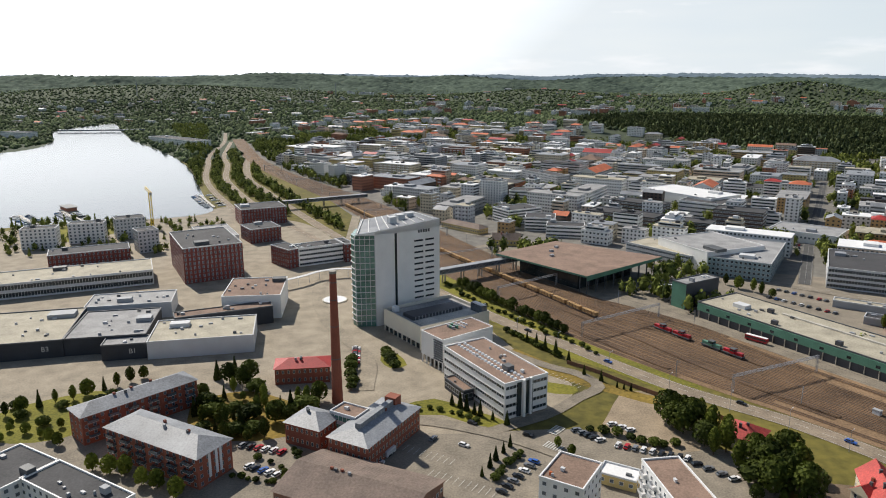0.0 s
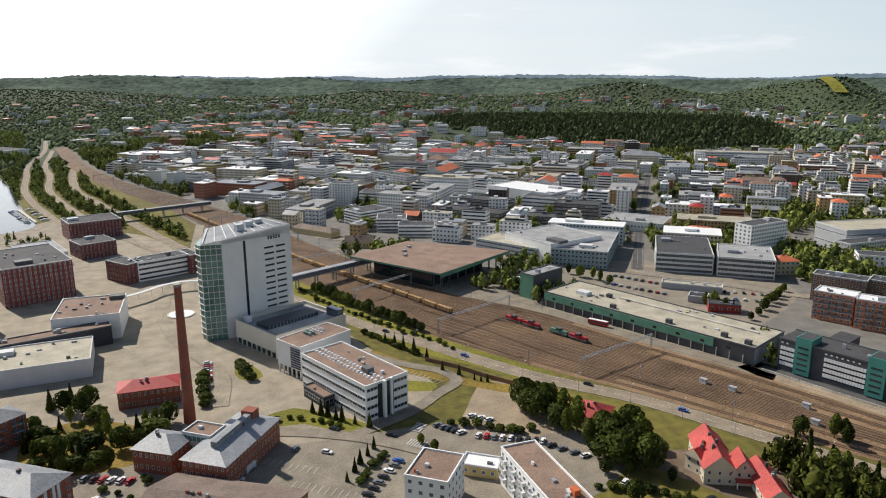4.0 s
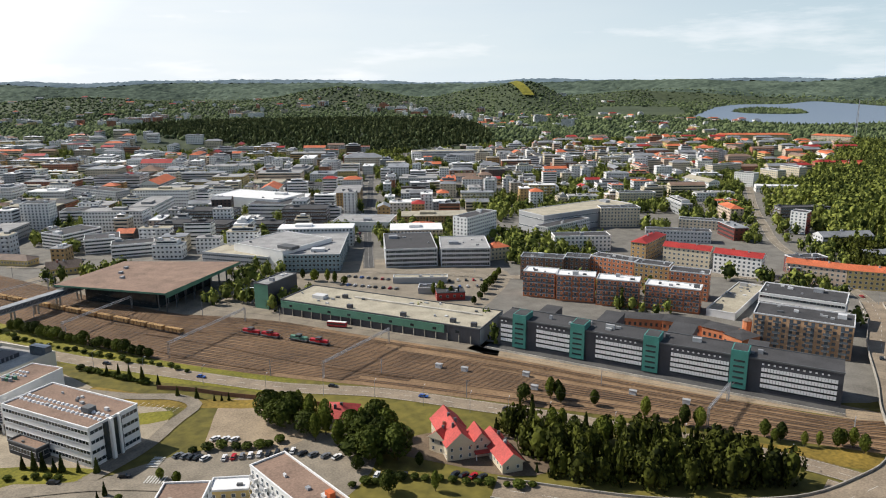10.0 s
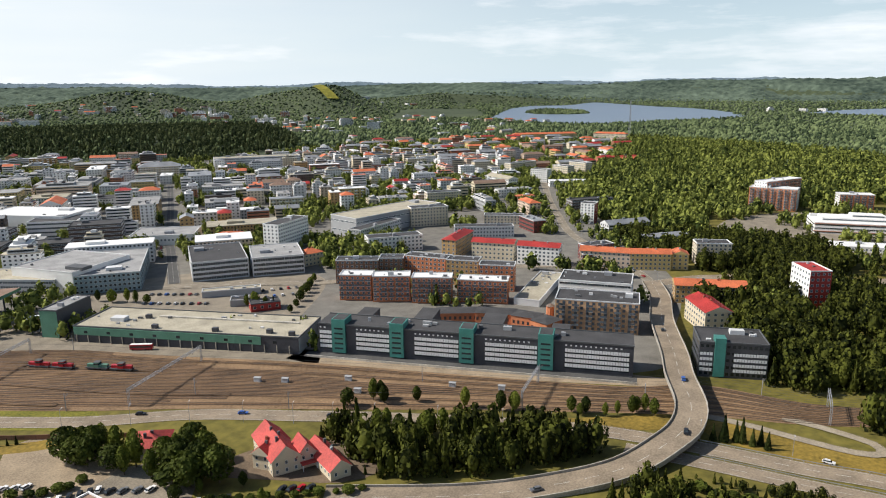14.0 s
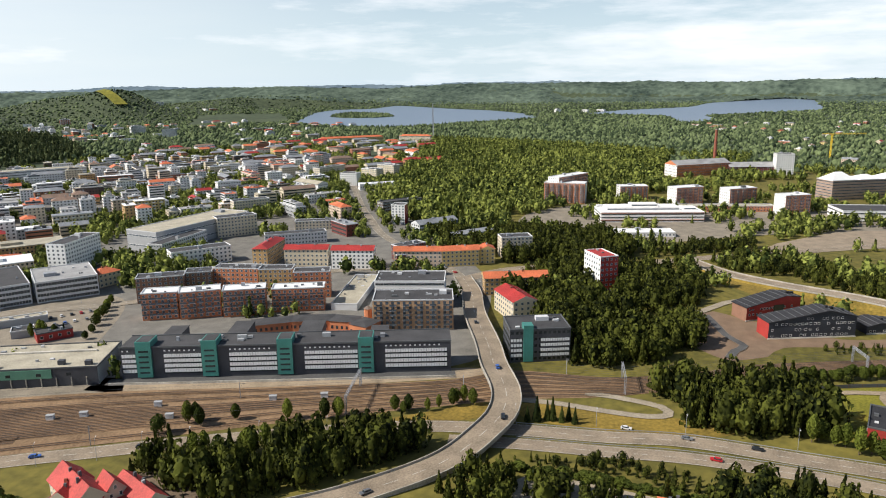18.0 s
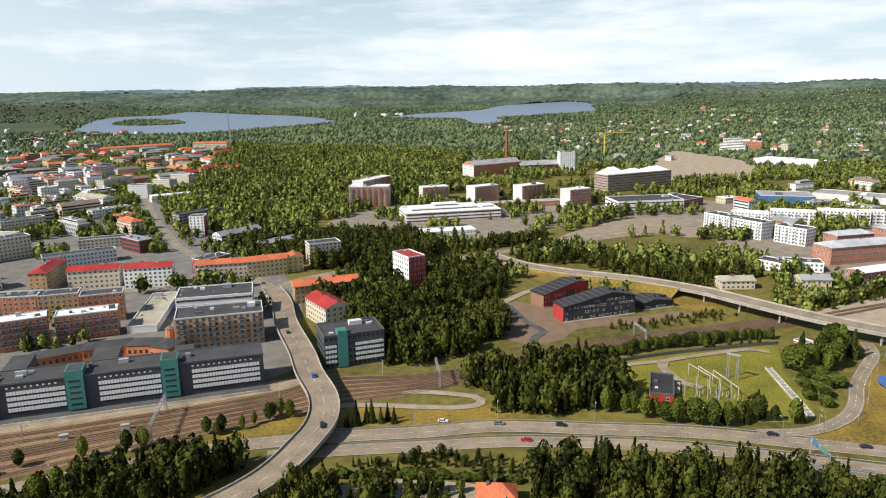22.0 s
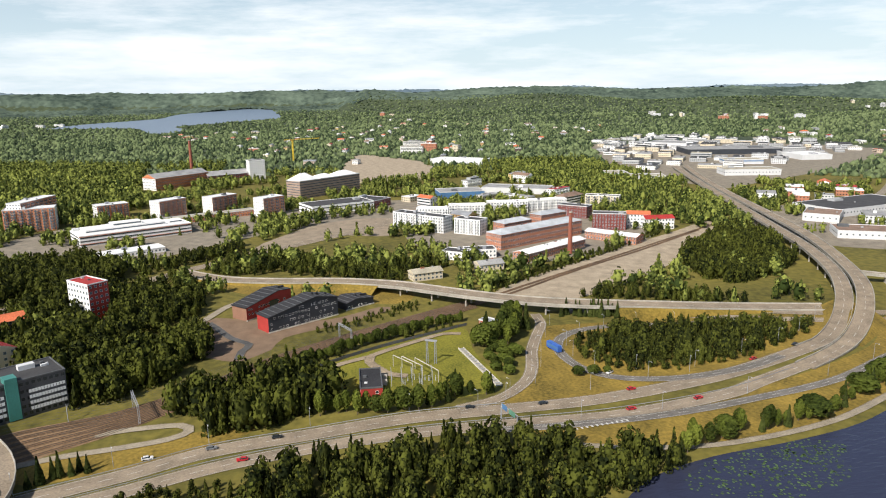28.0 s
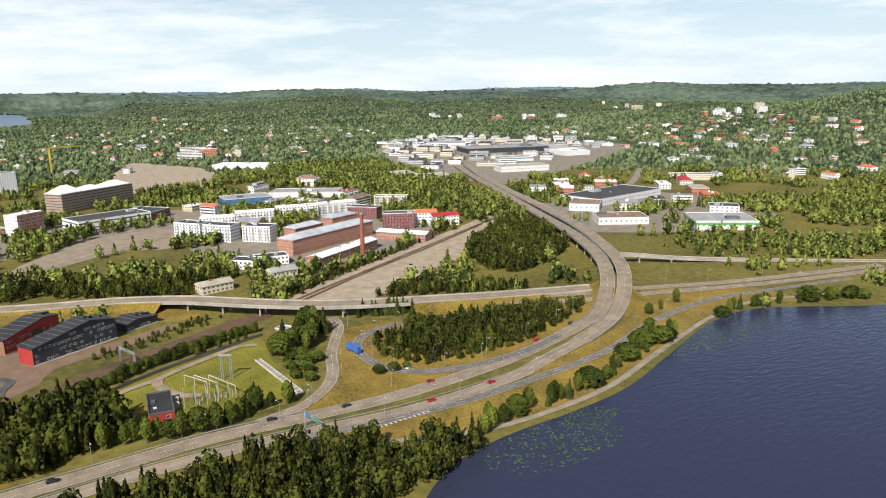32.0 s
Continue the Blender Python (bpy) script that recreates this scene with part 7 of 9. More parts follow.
    for f in range(fl):
        z0 = h * (f + 0.35) / fl
        for length, at in ((w, lambda u: (u, -0.06, 1, 0)), (d, lambda u: (-0.06, u, 0, 1)), (d, lambda u: (w + 0.06, u, 0, 1))):
            n = max(1, int(length / 3.0))
            for k in range(n):
                u = length * (k + 0.5) / n
                p, q, e, g = at(u)
                b.poly([(p - 0.75 * e, q - 0.75 * g, z0), (p + 0.75 * e, q + 0.75 * g, z0), (p + 0.75 * e, q + 0.75 * g, z0 + 1.5), (p - 0.75 * e, q - 0.75 * g, z0 + 1.5)])
    part("glazing", b, "dark_glass", top, kind="stuff")


def fill(poly, rot, step_u, step_v, count, hmin, hmax, walls, roofs, pitch_share, seed, wmin=22, wmax=48, dmin=12, dmax=16, skip=0.2):
    """Rows of houses on a street grid inside an outline."""
    rng = random.Random(seed)
    p = np.array(poly)
    cx, cy = p.mean(0)
    c, s = math.cos(radians(rot)), math.sin(radians(rot))
    spots = []
    for i in range(-40, 41):
        for j in range(-40, 41):
            u, v = i * step_u, j * step_v
            spots.append((cx + u * c - v * s, cy + u * s + v * c))
    spots = [q for q in spots if inside(q[0], q[1], poly)]
    rng.shuffle(spots)
    made = 0
    for x, y in spots:
        if made >= count:
            break
        if rng.random() < skip:
            continue
        x, y = x + rng.uniform(-6, 6), y + rng.uniform(-5, 5)
        w, d, r = rng.uniform(wmin, wmax), rng.uniform(dmin, dmax), rot + rng.choice((0, 0, 90)) + rng.uniform(-2, 2)
        if not rect_free(x, y, r, w, d):
            continue
        pitched_roof = rng.random() < pitch_share
        rm = rng.choice(("red_roof", "orange_roof", "metal_roof", "orange_roof", "brown_roof", "metal_roof")) if pitched_roof else rng.choice(roofs)
        az = math.degrees(math.atan2(x, y))
        far_house(x, y, r, w, d, rng.uniform(hmin, hmax), rng.choice(walls), rm, rng.choice(("gable", "hip")) if pitched_roof else "flat", hill(math.hypot(x, y), az))
        made += 1


fill([(-60, 690), (60, 620), (160, 560), (280, 500), (360, 520), (430, 640), (560, 900), (520, 1180), (250, 1320), (0, 1500), (-260, 1500), (-300, 1180), (-150, 860)], -32, 50, 42, 210, 9, 22, WALLS, ROOFS[:9], 0.06, 11, 30, 68, 16, 34, 0.1)
fill([(-60, 690), (60, 620), (160, 560), (280, 500), (360, 520), (430, 640), (560, 900), (520, 1180), (250, 1320), (0, 1500), (-260, 1500), (-300, 1180), (-150, 860)], -32, 17, 15, 520, 7, 23, WALLS + ("cream_wall",), ROOFS[:9], 0.12, 31, 12, 30, 10, 16, 0.05)
fill([(0, 1500), (250, 1320), (520, 1180), (700, 1250), (420, 1560), (200, 1900), (-40, 2200), (-260, 1900)], -32, 44, 30, 120, 12, 20, WALLS, ROOFS, 0.28, 12)
fill([(430, 640), (560, 560), (720, 520), (900, 640), (1150, 800), (1000, 1120), (760, 1180), (560, 900)], -32, 42, 34, 110, 8, 18, WALLS, ROOFS[:10], 0.2, 13)
fill([(430, 640), (560, 560), (720, 520), (900, 640), (1150, 800), (1000, 1120), (760, 1180), (560, 900)], -32, 24, 21, 120, 7, 22, WALLS[:12], ROOFS[:10], 0.22, 32, 12, 26, 11, 15, 0.2)
fill([(900, 640), (1150, 560), (1500, 760), (1500, 1050), (1150, 1250), (1000, 1120)], -32, 46, 38, 100, 7, 14, ("cream_wall", "yellow_wall", "white_wall", "pink_wall", "brick_pale"), ROOFS, 0.75, 14)
fill([(480, 250), (560, 240), (700, 380), (820, 500), (720, 520), (560, 420)], -30, 44, 30, 22, 7, 13, WALLS + ("brick_dark", "brick_dark"), ROOFS, 0.3, 15)
fill([(-300, 1500), (-50, 2200), (-300, 2400), (-520, 2000), (-480, 1700)], -32, 46, 38, 40, 7, 13, WALLS, ROOFS, 0.3, 16)
fill([(600, -140), (800, -160), (980, -260), (1050, -420), (850, -420), (720, -320)], -60, 50, 40, 22, 6, 12, WALLS, ROOFS, 0.3, 17)
fill([(1000, -640), (1250, -700), (1700, -900), (1800, -1150), (1560, -1380), (1250, -1340), (1080, -1000)], -40, 40, 36, 240, 5, 10, ("white_wall", "grey_white", "grey_wall", "grey_wall", "cream_wall"), ROOFS[:5], 0.0, 18, 24, 64, 18, 34, 0.08)
fill([(560, -560), (700, -560), (820, -760), (700, -900), (520, -760)], -40, 44, 36, 18, 6, 9, ("white_wall", "grey_white", "brick_pale"), ROOFS, 0.2, 19, 20, 40, 14, 24)
# houses scattered through the woods
fill([(-1600, 1900), (-700, 2200), (0, 2500), (900, 2600), (1700, 2700), (1400, 3400), (0, 3600), (-1500, 3000)], -20, 90, 80, 150, 5, 11, WALLS, ROOFS, 0.4, 21, 12, 40, 9, 16)
fill([(1500, 1100), (2300, 1400), (2100, 2000), (1400, 2300), (1000, 1700)], -20, 80, 70, 70, 5, 11, WALLS, ROOFS, 0.5, 22, 12, 40, 9, 16)
fill([(1350, -150), (2600, 300), (2900, -600), (2400, -1300), (1500, -700)], -20, 90, 80, 90, 5, 9, WALLS, ROOFS, 0.6, 23, 10, 30, 8, 14)
fill([(700, -900), (1000, -1150), (1900, -1500), (1500, -2300), (600, -1800), (420, -1000)], -20, 80, 70, 90, 5, 10, WALLS, ROOFS, 0.6, 24, 10, 34, 8, 14)
# clusters of pale blocks in clearings of the far woods
rng = random.Random(61)
for x, y, n in ((190, 2851, 6), (425, 2579, 8), (618, 2701, 7), (924, 2801, 5), (1664, 2880, 9), (1735, 2605, 7), (1615, 2112, 10), (2811, 4403, 4),
        (-776, 4813, 5), (-240, 2573, 6), (-32, 2697, 6), (1631, 2660, 8), (1289, 1919, 6), (1520, 1975, 8), (3883, 1996, 6), (12120, 671, 4),
        (3595, 874, 5), (3060, 3032, 5), (7737, -7078, 5), (5159, -6911, 6), (1609, -2277, 8), (2719, -3015, 5), (3649, -684, 3), (1632, -406, 5),
        (2812, -1872, 6), (2627, -2019, 8), (-338, 2109, 5), (-10, 3180, 7), (416, 2458, 6), (1343, 3142, 8), (1715, 2936, 7), (-767, 1267, 4)):
    r0 = math.hypot(x, y)
    for k in range(n):
        a, b = near_point(x + rng.gauss(0, 0.028 * r0), y + rng.gauss(0, 0.028 * r0))
        if any(inside(a, b, q) for q in LAKES):
            continue
        q = shrink(math.hypot(a, b))
        far_house(a, b, rng.choice((-32, 58)) + rng.uniform(-8, 8), rng.uniform(20, 60) * q, rng.uniform(11, 16) * q, rng.uniform(12, 22) * q, rng.choice(("white_wall", "white_wall", "cream_wall", "grey_white", "brick_pale")),
                  rng.choice(("white_roof", "pale_roof", "grey_roof", "white_roof")), "flat", hill(math.hypot(a, b), math.degrees(math.atan2(a, b))))
tagged(new("distant_houses", REST.data("distant_houses", *SLOTS)), "white, cream and red roofed houses of the far town", "houses", kind="stuff")

# ---------------------------------------------------------------- trees
def tri_mesh(name, verts, tris, material):
    me = bpy.data.meshes.new(name)
    verts, tris = np.asarray(verts, np.float32), np.asarray(tris, np.int32)
    me.vertices.add(len(verts))
    me.vertices.foreach_set("co", verts.ravel())
    me.loops.add(tris.size)
    me.loops.foreach_set("vertex_index", tris.ravel())
    me.polygons.add(len(tris))
    me.polygons.foreach_set("loop_start", np.arange(0, tris.size, 3, dtype=np.int32))
    me.polygons.foreach_set("loop_total", np.full(len(tris), 3, np.int32))
    me.materials.append(MATS[material])
    me.polygons.foreach_set("use_smooth", np.ones(len(tris), dtype=bool))
    me.update(calc_edges=True)
    me.validate()
    return me


def ball(n_lat, n_lon):
    v, f = [(0, 0, -1.0)], []
    for i in range(1, n_lat):
        a = math.pi * i / n_lat - math.pi / 2
        for j in range(n_lon):
            b = 6.28319 * (j + 0.5 * (i % 2)) / n_lon
            v.append((math.cos(a) * math.cos(b), math.cos(a) * math.sin(b), math.sin(a)))
    v.append((0, 0, 1.0))
    top = len(v) - 1
    for j in range(n_lon):
        k = (j + 1) % n_lon
        f.append((0, 1 + k, 1 + j))
        f.append((top, top - n_lon + j, top - n_lon + k))
        for i in range(n_lat - 2):
            a, b = 1 + i * n_lon, 1 + (i + 1) * n_lon
            f += [(a + j, a + k, b + k), (a + j, b + k, b + j)]
    return np.array(v), np.array(f)


def crown(shape, leaves, leaf, seed, core=(5, 7)):
    """A crown of unit height and unit half-width, from 0 to 1: an uneven dark heart under many small leaf clumps."""
    rng = np.random.default_rng(seed)
    v, f = ball(*core)

    def width(t):
        if shape == "spruce":
            return 1.0 - t
        if shape == "birch":
            return np.sin(np.pi * np.clip(t * 0.9 + 0.06, 0, 1)) ** 0.8
        return np.sqrt(np.clip(1 - (2 * t - 0.92) ** 2, 0.02, 1))

    t = (v[:, 2] + 1) / 2
    if shape == "spruce":
        w = (1 - t) * 0.72
        ring = np.hypot(v[:, 0], v[:, 1])
        keep = np.where(ring > 0, 1 / np.maximum(ring, 1e-6), 0)
        v = np.stack([v[:, 0] * keep * w, v[:, 1] * keep * w, t], 1)
        v[0] = (0, 0, 0.0)
    else:
        v = np.stack([v[:, 0] * 0.68, v[:, 1] * 0.68, 0.10 + t * 0.78], 1)
    v = v * (1 + rng.normal(0, 0.13, v.shape) * np.array([1, 1, 0.35]))
    vs, fs = [v], [f]
    n = len(v)
    lobes = rng.normal(0, 1, (9, 3))
    lobes /= np.linalg.norm(lobes, axis=1)[:, None]
    for k in range(leaves):
        h = rng.random() ** (1.5 if shape == "spruce" else 0.85)
        a = rng.random() * 6.28319
        r = width(np.array(h)) * (0.80 + 0.25 * rng.random())
        if shape != "spruce":
            d = np.array([math.cos(a), math.sin(a), h - 0.5])
            r *= 0.80 + 0.26 * max(0.0, float((lobes @ d).max()))
        c = np.array([r * math.cos(a), r * math.sin(a), h])
        out = np.array([math.cos(a), math.sin(a), -0.35 if shape == "spruce" else 0.5 * (h - 0.3) * 2])
        out = out + rng.normal(0, 0.55, 3)
        out /= np.linalg.norm(out)
        u = np.cross(out, rng.normal(0, 1, 3))
        u /= np.linalg.norm(u)
        w2 = np.cross(out, u)
        s = leaf * (0.6 + 0.8 * rng.random())
        z = np.array([1, 1, 0.42])
        vs.append(np.array([c + u * s * z, c + w2 * s * z * 0.8, c - u * s * z * 0.9, c - w2 * s * z]))
        fs.append(np.array([(n, n + 1, n + 2), (n, n + 2, n + 3)]))
        n += 4
    return np.vstack(vs), np.vstack(fs)


def tree_kind(name, shape, material, h, r, seed, label, leaves=600, leaf=0.13):
    """A single tree with a trunk, limbs and a crown; the copies share it."""
    top = thing(name, 0, 0, 0, 0, label, "tree", "trees")
    v, f = crown(shape, leaves, leaf, seed)
    low = h * (0.06 if shape == "spruce" else 0.16)
    me = tri_mesh("crown", v * np.array([r, r, h - low]) + np.array([0, 0, low]), f, material)
    part("crown", me, "", top)
    t = Mesh()
    t.tube(0, 0, -0.3, h * 0.45, h * 0.022, h * 0.014, 7)
    t.tube(0, 0, h * 0.45, h * 0.85, h * 0.014, h * 0.004, 6)
    rng = random.Random(seed)
    for k in range(5):
        a = 6.28 * k / 5 + rng.random()
        z = h * rng.uniform(0.25, 0.6)
        t.bar((0, 0, z), (r * 0.7 * math.cos(a), r * 0.7 * math.sin(a), z + h * 0.14), 0.05)
    part("trunk", t, "bark", top)
    return top


KINDS = {
    "broad": [tree_kind("broadleaf_tree", "broad", "leaf", 12, 4.6, 1, "full round green broadleaf tree beside the road"), tree_kind("broadleaf_tree", "broad", "leaf", 13, 5.4, 2, "wide dense green broadleaf tree in the yard")],
    "birch": [tree_kind("birch_tree", "birch", "birch_leaf", 14, 3.0, 3, "tall slim birch with light green crown", 520), tree_kind("birch_tree", "birch", "leaf", 13, 3.3, 4, "tall slim birch with darker green crown", 700)],
    "spruce": [tree_kind("spruce_tree", "spruce", "needle", 14, 2.5, 5, "dark green pointed spruce tree", 520, 0.19), tree_kind("spruce_tree", "spruce", "needle", 11, 2.1, 6, "small dark green spruce tree", 600, 0.18)],
    "small": [tree_kind("street_tree", "broad", "birch_leaf", 6, 2.0, 7, "small young street tree with light green crown", 260, 0.24)],
    "bush": [tree_kind("bush", "broad", "leaf", 3.4, 2.4, 8, "low round green bush", 240, 0.24)],
}
USED = set()
TREE_N = [0]


def plant(x, y, kind, h, rng):
    k = rng.randrange(len(KINDS[kind]))
    src = KINDS[kind][k]
    tall = (12, 13) if kind == "broad" else (14, 13) if kind == "birch" else (14, 11) if kind == "spruce" else (6,) if kind == "small" else (3.4,)
    s = h / tall[k]
    m = Matrix.LocRotScale((x, y, 0), Euler((0, 0, rng.uniform(0, 6.28))), Vector((s * rng.uniform(0.88, 1.12), s * rng.uniform(0.88, 1.12), s)))
    if (kind, k) in USED:
        ob = copy_thing(src, m)
    else:
        USED.add((kind, k))
        ob = src
    ob.matrix_basis = m
    TREE_N[0] += 1
    take(x, y, 0.5)


def row_of(kind, pts, step, h, seed, spread=0.6):
    rng = random.Random(seed)
    c = smooth(pts, step)
    for p in c:
        one = rng.choice(kind) if isinstance(kind, list) else kind
        plant(p[0] + rng.uniform(-spread, spread), p[1] + rng.uniform(-spread, spread), one, h * rng.uniform(0.7, 1.25), rng)


def clump(kinds, poly, gap, hmin, hmax, seed):
    """Single trees scattered inside a small outline."""
    rng = random.Random(seed)
    p = np.array(poly)
    lo, hi = p.min(0), p.max(0)
    for x in np.arange(lo[0], hi[0], gap):
        for y in np.arange(lo[1], hi[1], gap):
            a, b = x + rng.uniform(-0.4, 0.4) * gap, y + rng.uniform(-0.4, 0.4) * gap
            if inside(a, b, poly) and free(a, b):
                plant(a, b, rng.choice(kinds), rng.uniform(hmin, hmax), rng)


# beside the railway and the parkway
row_of("broad", [(12, 466), (28, 438), (46, 408), (68, 374)], 5.2, 7.5, 31)
row_of("spruce", [(46, 362), (54, 350), (63, 335)], 9, 7, 32)
row_of("bush", [(2, 470), (22, 430), (40, 402), (62, 370), (80, 345)], 6, 2.2, 33, 1.5)
row_of("bush", [(36, 378), (48, 358), (60, 340)], 3.0, 2.5, 34)
row_of("spruce", [(68, 318), (80, 304), (86, 300)], 8, 4.5, 35)
# the wooded yard of the villas
clump(["broad", "broad", "birch"], [(88, 270), (98, 276), (112, 266), (128, 246), (132, 222), (124, 206), (112, 218), (104, 240)], 6.4, 10, 16, 36)
clump(["spruce", "broad"], [(156, 210), (170, 206), (176, 188), (164, 184), (158, 196)], 6.0, 8, 11, 37)
clump(["birch", "spruce", "birch"], [(176, 204), (190, 196), (202, 166), (186, 172)], 6.0, 11, 15, 38)
row_of("bush", [(100, 205), (120, 196), (140, 178), (152, 168)], 4.0, 2.5, 39)
# yards in front of the old brick office
row_of("small", [(-176, 262), (-162, 258), (-150, 250)], 6, 5, 43)
row_of("bush", [(-46, 338), (-46, 325), (-44, 314), (-42, 302)], 5, 4, 45)
row_of("bush", [(-30, 345), (-27, 335), (-24, 327)], 4, 4, 46)
row_of("spruce", [(4, 286), (10, 280), (16, 275), (26, 267)], 5, 6, 47)
row_of("bush", [(-16, 280), (-6, 282), (4, 278), (14, 270)], 4, 2, 48)
row_of("bush", [(30, 244), (24, 236), (18, 226)], 3, 2.5, 49)
row_of("spruce", [(26, 250), (20, 240), (14, 228)], 6, 5, 50)
row_of("bush", [(60, 262), (70, 258), (82, 250), (90, 250)], 4, 3, 51)
row_of("small", [(44, 250), (52, 236), (40, 228)], 8, 4, 52)
row_of("bush", [(-70, 240), (-60, 234), (-56, 226)], 4, 2.5, 53)
for k, (x, y) in enumerate([(-128.4, 232.5), (-121.4, 230.5), (-115.0, 229.6), (-106.4, 222.9), (-100.2, 221.0), (-91.5, 215.7)]):
    plant(x, y, "small", 7.0 + 0.4 * (k % 3), random.Random(300 + k))
for k, (x, y) in enumerate([(-186.0, 275.4), (-181.4, 279.5), (-176.5, 284.2), (-171.4, 288.0), (-165.0, 290.9), (-160.7, 295.4), (-156.2, 301.6), (-151.5, 304.7), (-147.4, 309.6), (-143.0, 314.0)]):
    plant(x, y, ("birch", "small", "spruce", "birch")[k % 4], 6.5 + 0.7 * (k % 3), random.Random(320 + k))
for k, (x, y) in enumerate([(-107.5, 312.9), (-100.9, 309.5), (-92.6, 304.6), (-100.5, 318.0), (-92.0, 312.8)]):
    plant(x, y, ("spruce", "broad", "broad")[k % 3], 9.5 + 0.6 * (k % 3), random.Random(340 + k))
for k, (x, y) in enumerate([(-99.5, 267.4), (-91.0, 267.4), (-82.6, 263.6), (-79.3, 276.5), (-70.2, 269.9), (-65.1, 277.9), (-59.7, 286.3), (-55.1, 289.2)]):
    plant(x, y, ("birch", "broad", "spruce")[k % 3], 9 + 0.8 * (k % 3), random.Random(360 + k))
row_of(["birch", "broad", "small"], [(196, 470), (206, 452), (214, 440)], 7, 8, 380, 1.5)
row_of(["small", "broad"], [(262, 350), (290, 372), (318, 396)], 9, 6.5, 381, 1.5)
row_of(["birch", "spruce"], [(252, 382), (256, 376), (262, 366)], 4, 9, 382, 1.5)
clump(["broad", "birch", "spruce", "bush", "bush"], [(-110, 292), (-104, 262), (-84, 252), (-60, 256), (-50, 276), (-66, 290), (-90, 302)], 6.5, 3.5, 9, 383)
clump(["bush", "small", "bush"], [(-196, 262), (-170, 252), (-146, 262), (-142, 296), (-160, 300), (-188, 282)], 7.5, 3, 5, 384)
row_of("bush", [(-58, 246), (-52, 238), (-46, 230), (-60, 224), (-76, 228)], 3.2, 2.0, 385, 0.6)
clump(["broad", "birch", "bush"], [(110.0, 227.0), (137.0, 208.0), (125.0, 183.0), (99.0, 197.0)], 7, 5, 11, 386)
clump(["broad", "birch", "broad"], [(92, 207), (118, 195), (122, 221), (104, 222)], 6.0, 6, 11, 388)
clump(["broad", "spruce", "bush"], [(153.0, 190.0), (167.0, 170.0), (158.0, 158.0), (137.0, 172.0)], 7.5, 4, 9, 387)
# beside the bridge and the roads
plant(194, 222, "broad", 9, random.Random(1))
row_of("birch", [(206, 212), (209, 216), (234, 166), (238, 162)], 14, 9, 54)
row_of("spruce", [(268, 84), (271, 76), (273, 68)], 2.4, 9, 55, 2.0)
row_of("birch", [(250, 142), (262, 128), (270, 120), (274, 114)], 4, 8, 56, 2.5)
row_of("spruce", [(392, -184), (388, -194), (382, -206), (379, -216)], 2.2, 10, 57, 2.5)
row_of(["spruce", "birch", "broad", "birch"], [(296, -24), (292, -41), (290, -58), (290, -74), (297, -88), (294, -102)], 3.0, 10, 58, 2.4)
row_of(["broad", "birch", "broad"], [(346, -2), (358, -22), (366, -36), (380, -64), (393, -97), (402, -122)], 2.6, 6.5, 70, 1.4)
clump(["bush", "broad", "bush"], [(333, -112), (315, -113), (313, -125), (326, -133), (345, -134), (354, -124)], 3.6, 4, 7, 59)
clump(["birch", "broad", "spruce", "broad"], [(350, -110), (362, -118), (384, -136), (392, -160), (384, -164), (362, -146), (350, -130)], 5.0, 11, 17, 71)
row_of(["birch", "birch", "spruce", "bush"], [(219, -152), (226, -177), (228, -206), (227, -224), (238, -252), (248, -284), (258, -320)], 3.6, 8.5, 60, 3.6)
clump(["broad", "birch"], [(274, -310), (286, -326), (300, -366), (292, -384), (284, -360), (270, -325)], 7, 7, 11, 61)
row_of(["birch", "spruce", "bush"], [(262, -372), (262, -400), (250, -440), (232, -480)], 6, 8.5, 62, 3.6)
row_of("bush", [(302, -152), (300, -168)], 12, 4, 63)
row_of("bush", [(228, 76), (231, 50), (232, 30), (232, 12)], 2.4, 3.0, 72, 0.4)
row_of("small", [(222, 70), (223, 50), (224, 32)], 6, 5, 73, 0.8)
row_of("bush", [(262, -292), (268, -310), (276, -322)], 4, 4, 64)


def band(pts, a, b):
    # outline of a strip beside a road
    c = smooth(pts, 12.0)
    n = sides(c)
    return [tuple(c[k] + n[k] * a) for k in range(len(c))] + [tuple(c[k] + n[k] * b) for k in range(len(c) - 1, -1, -1)]


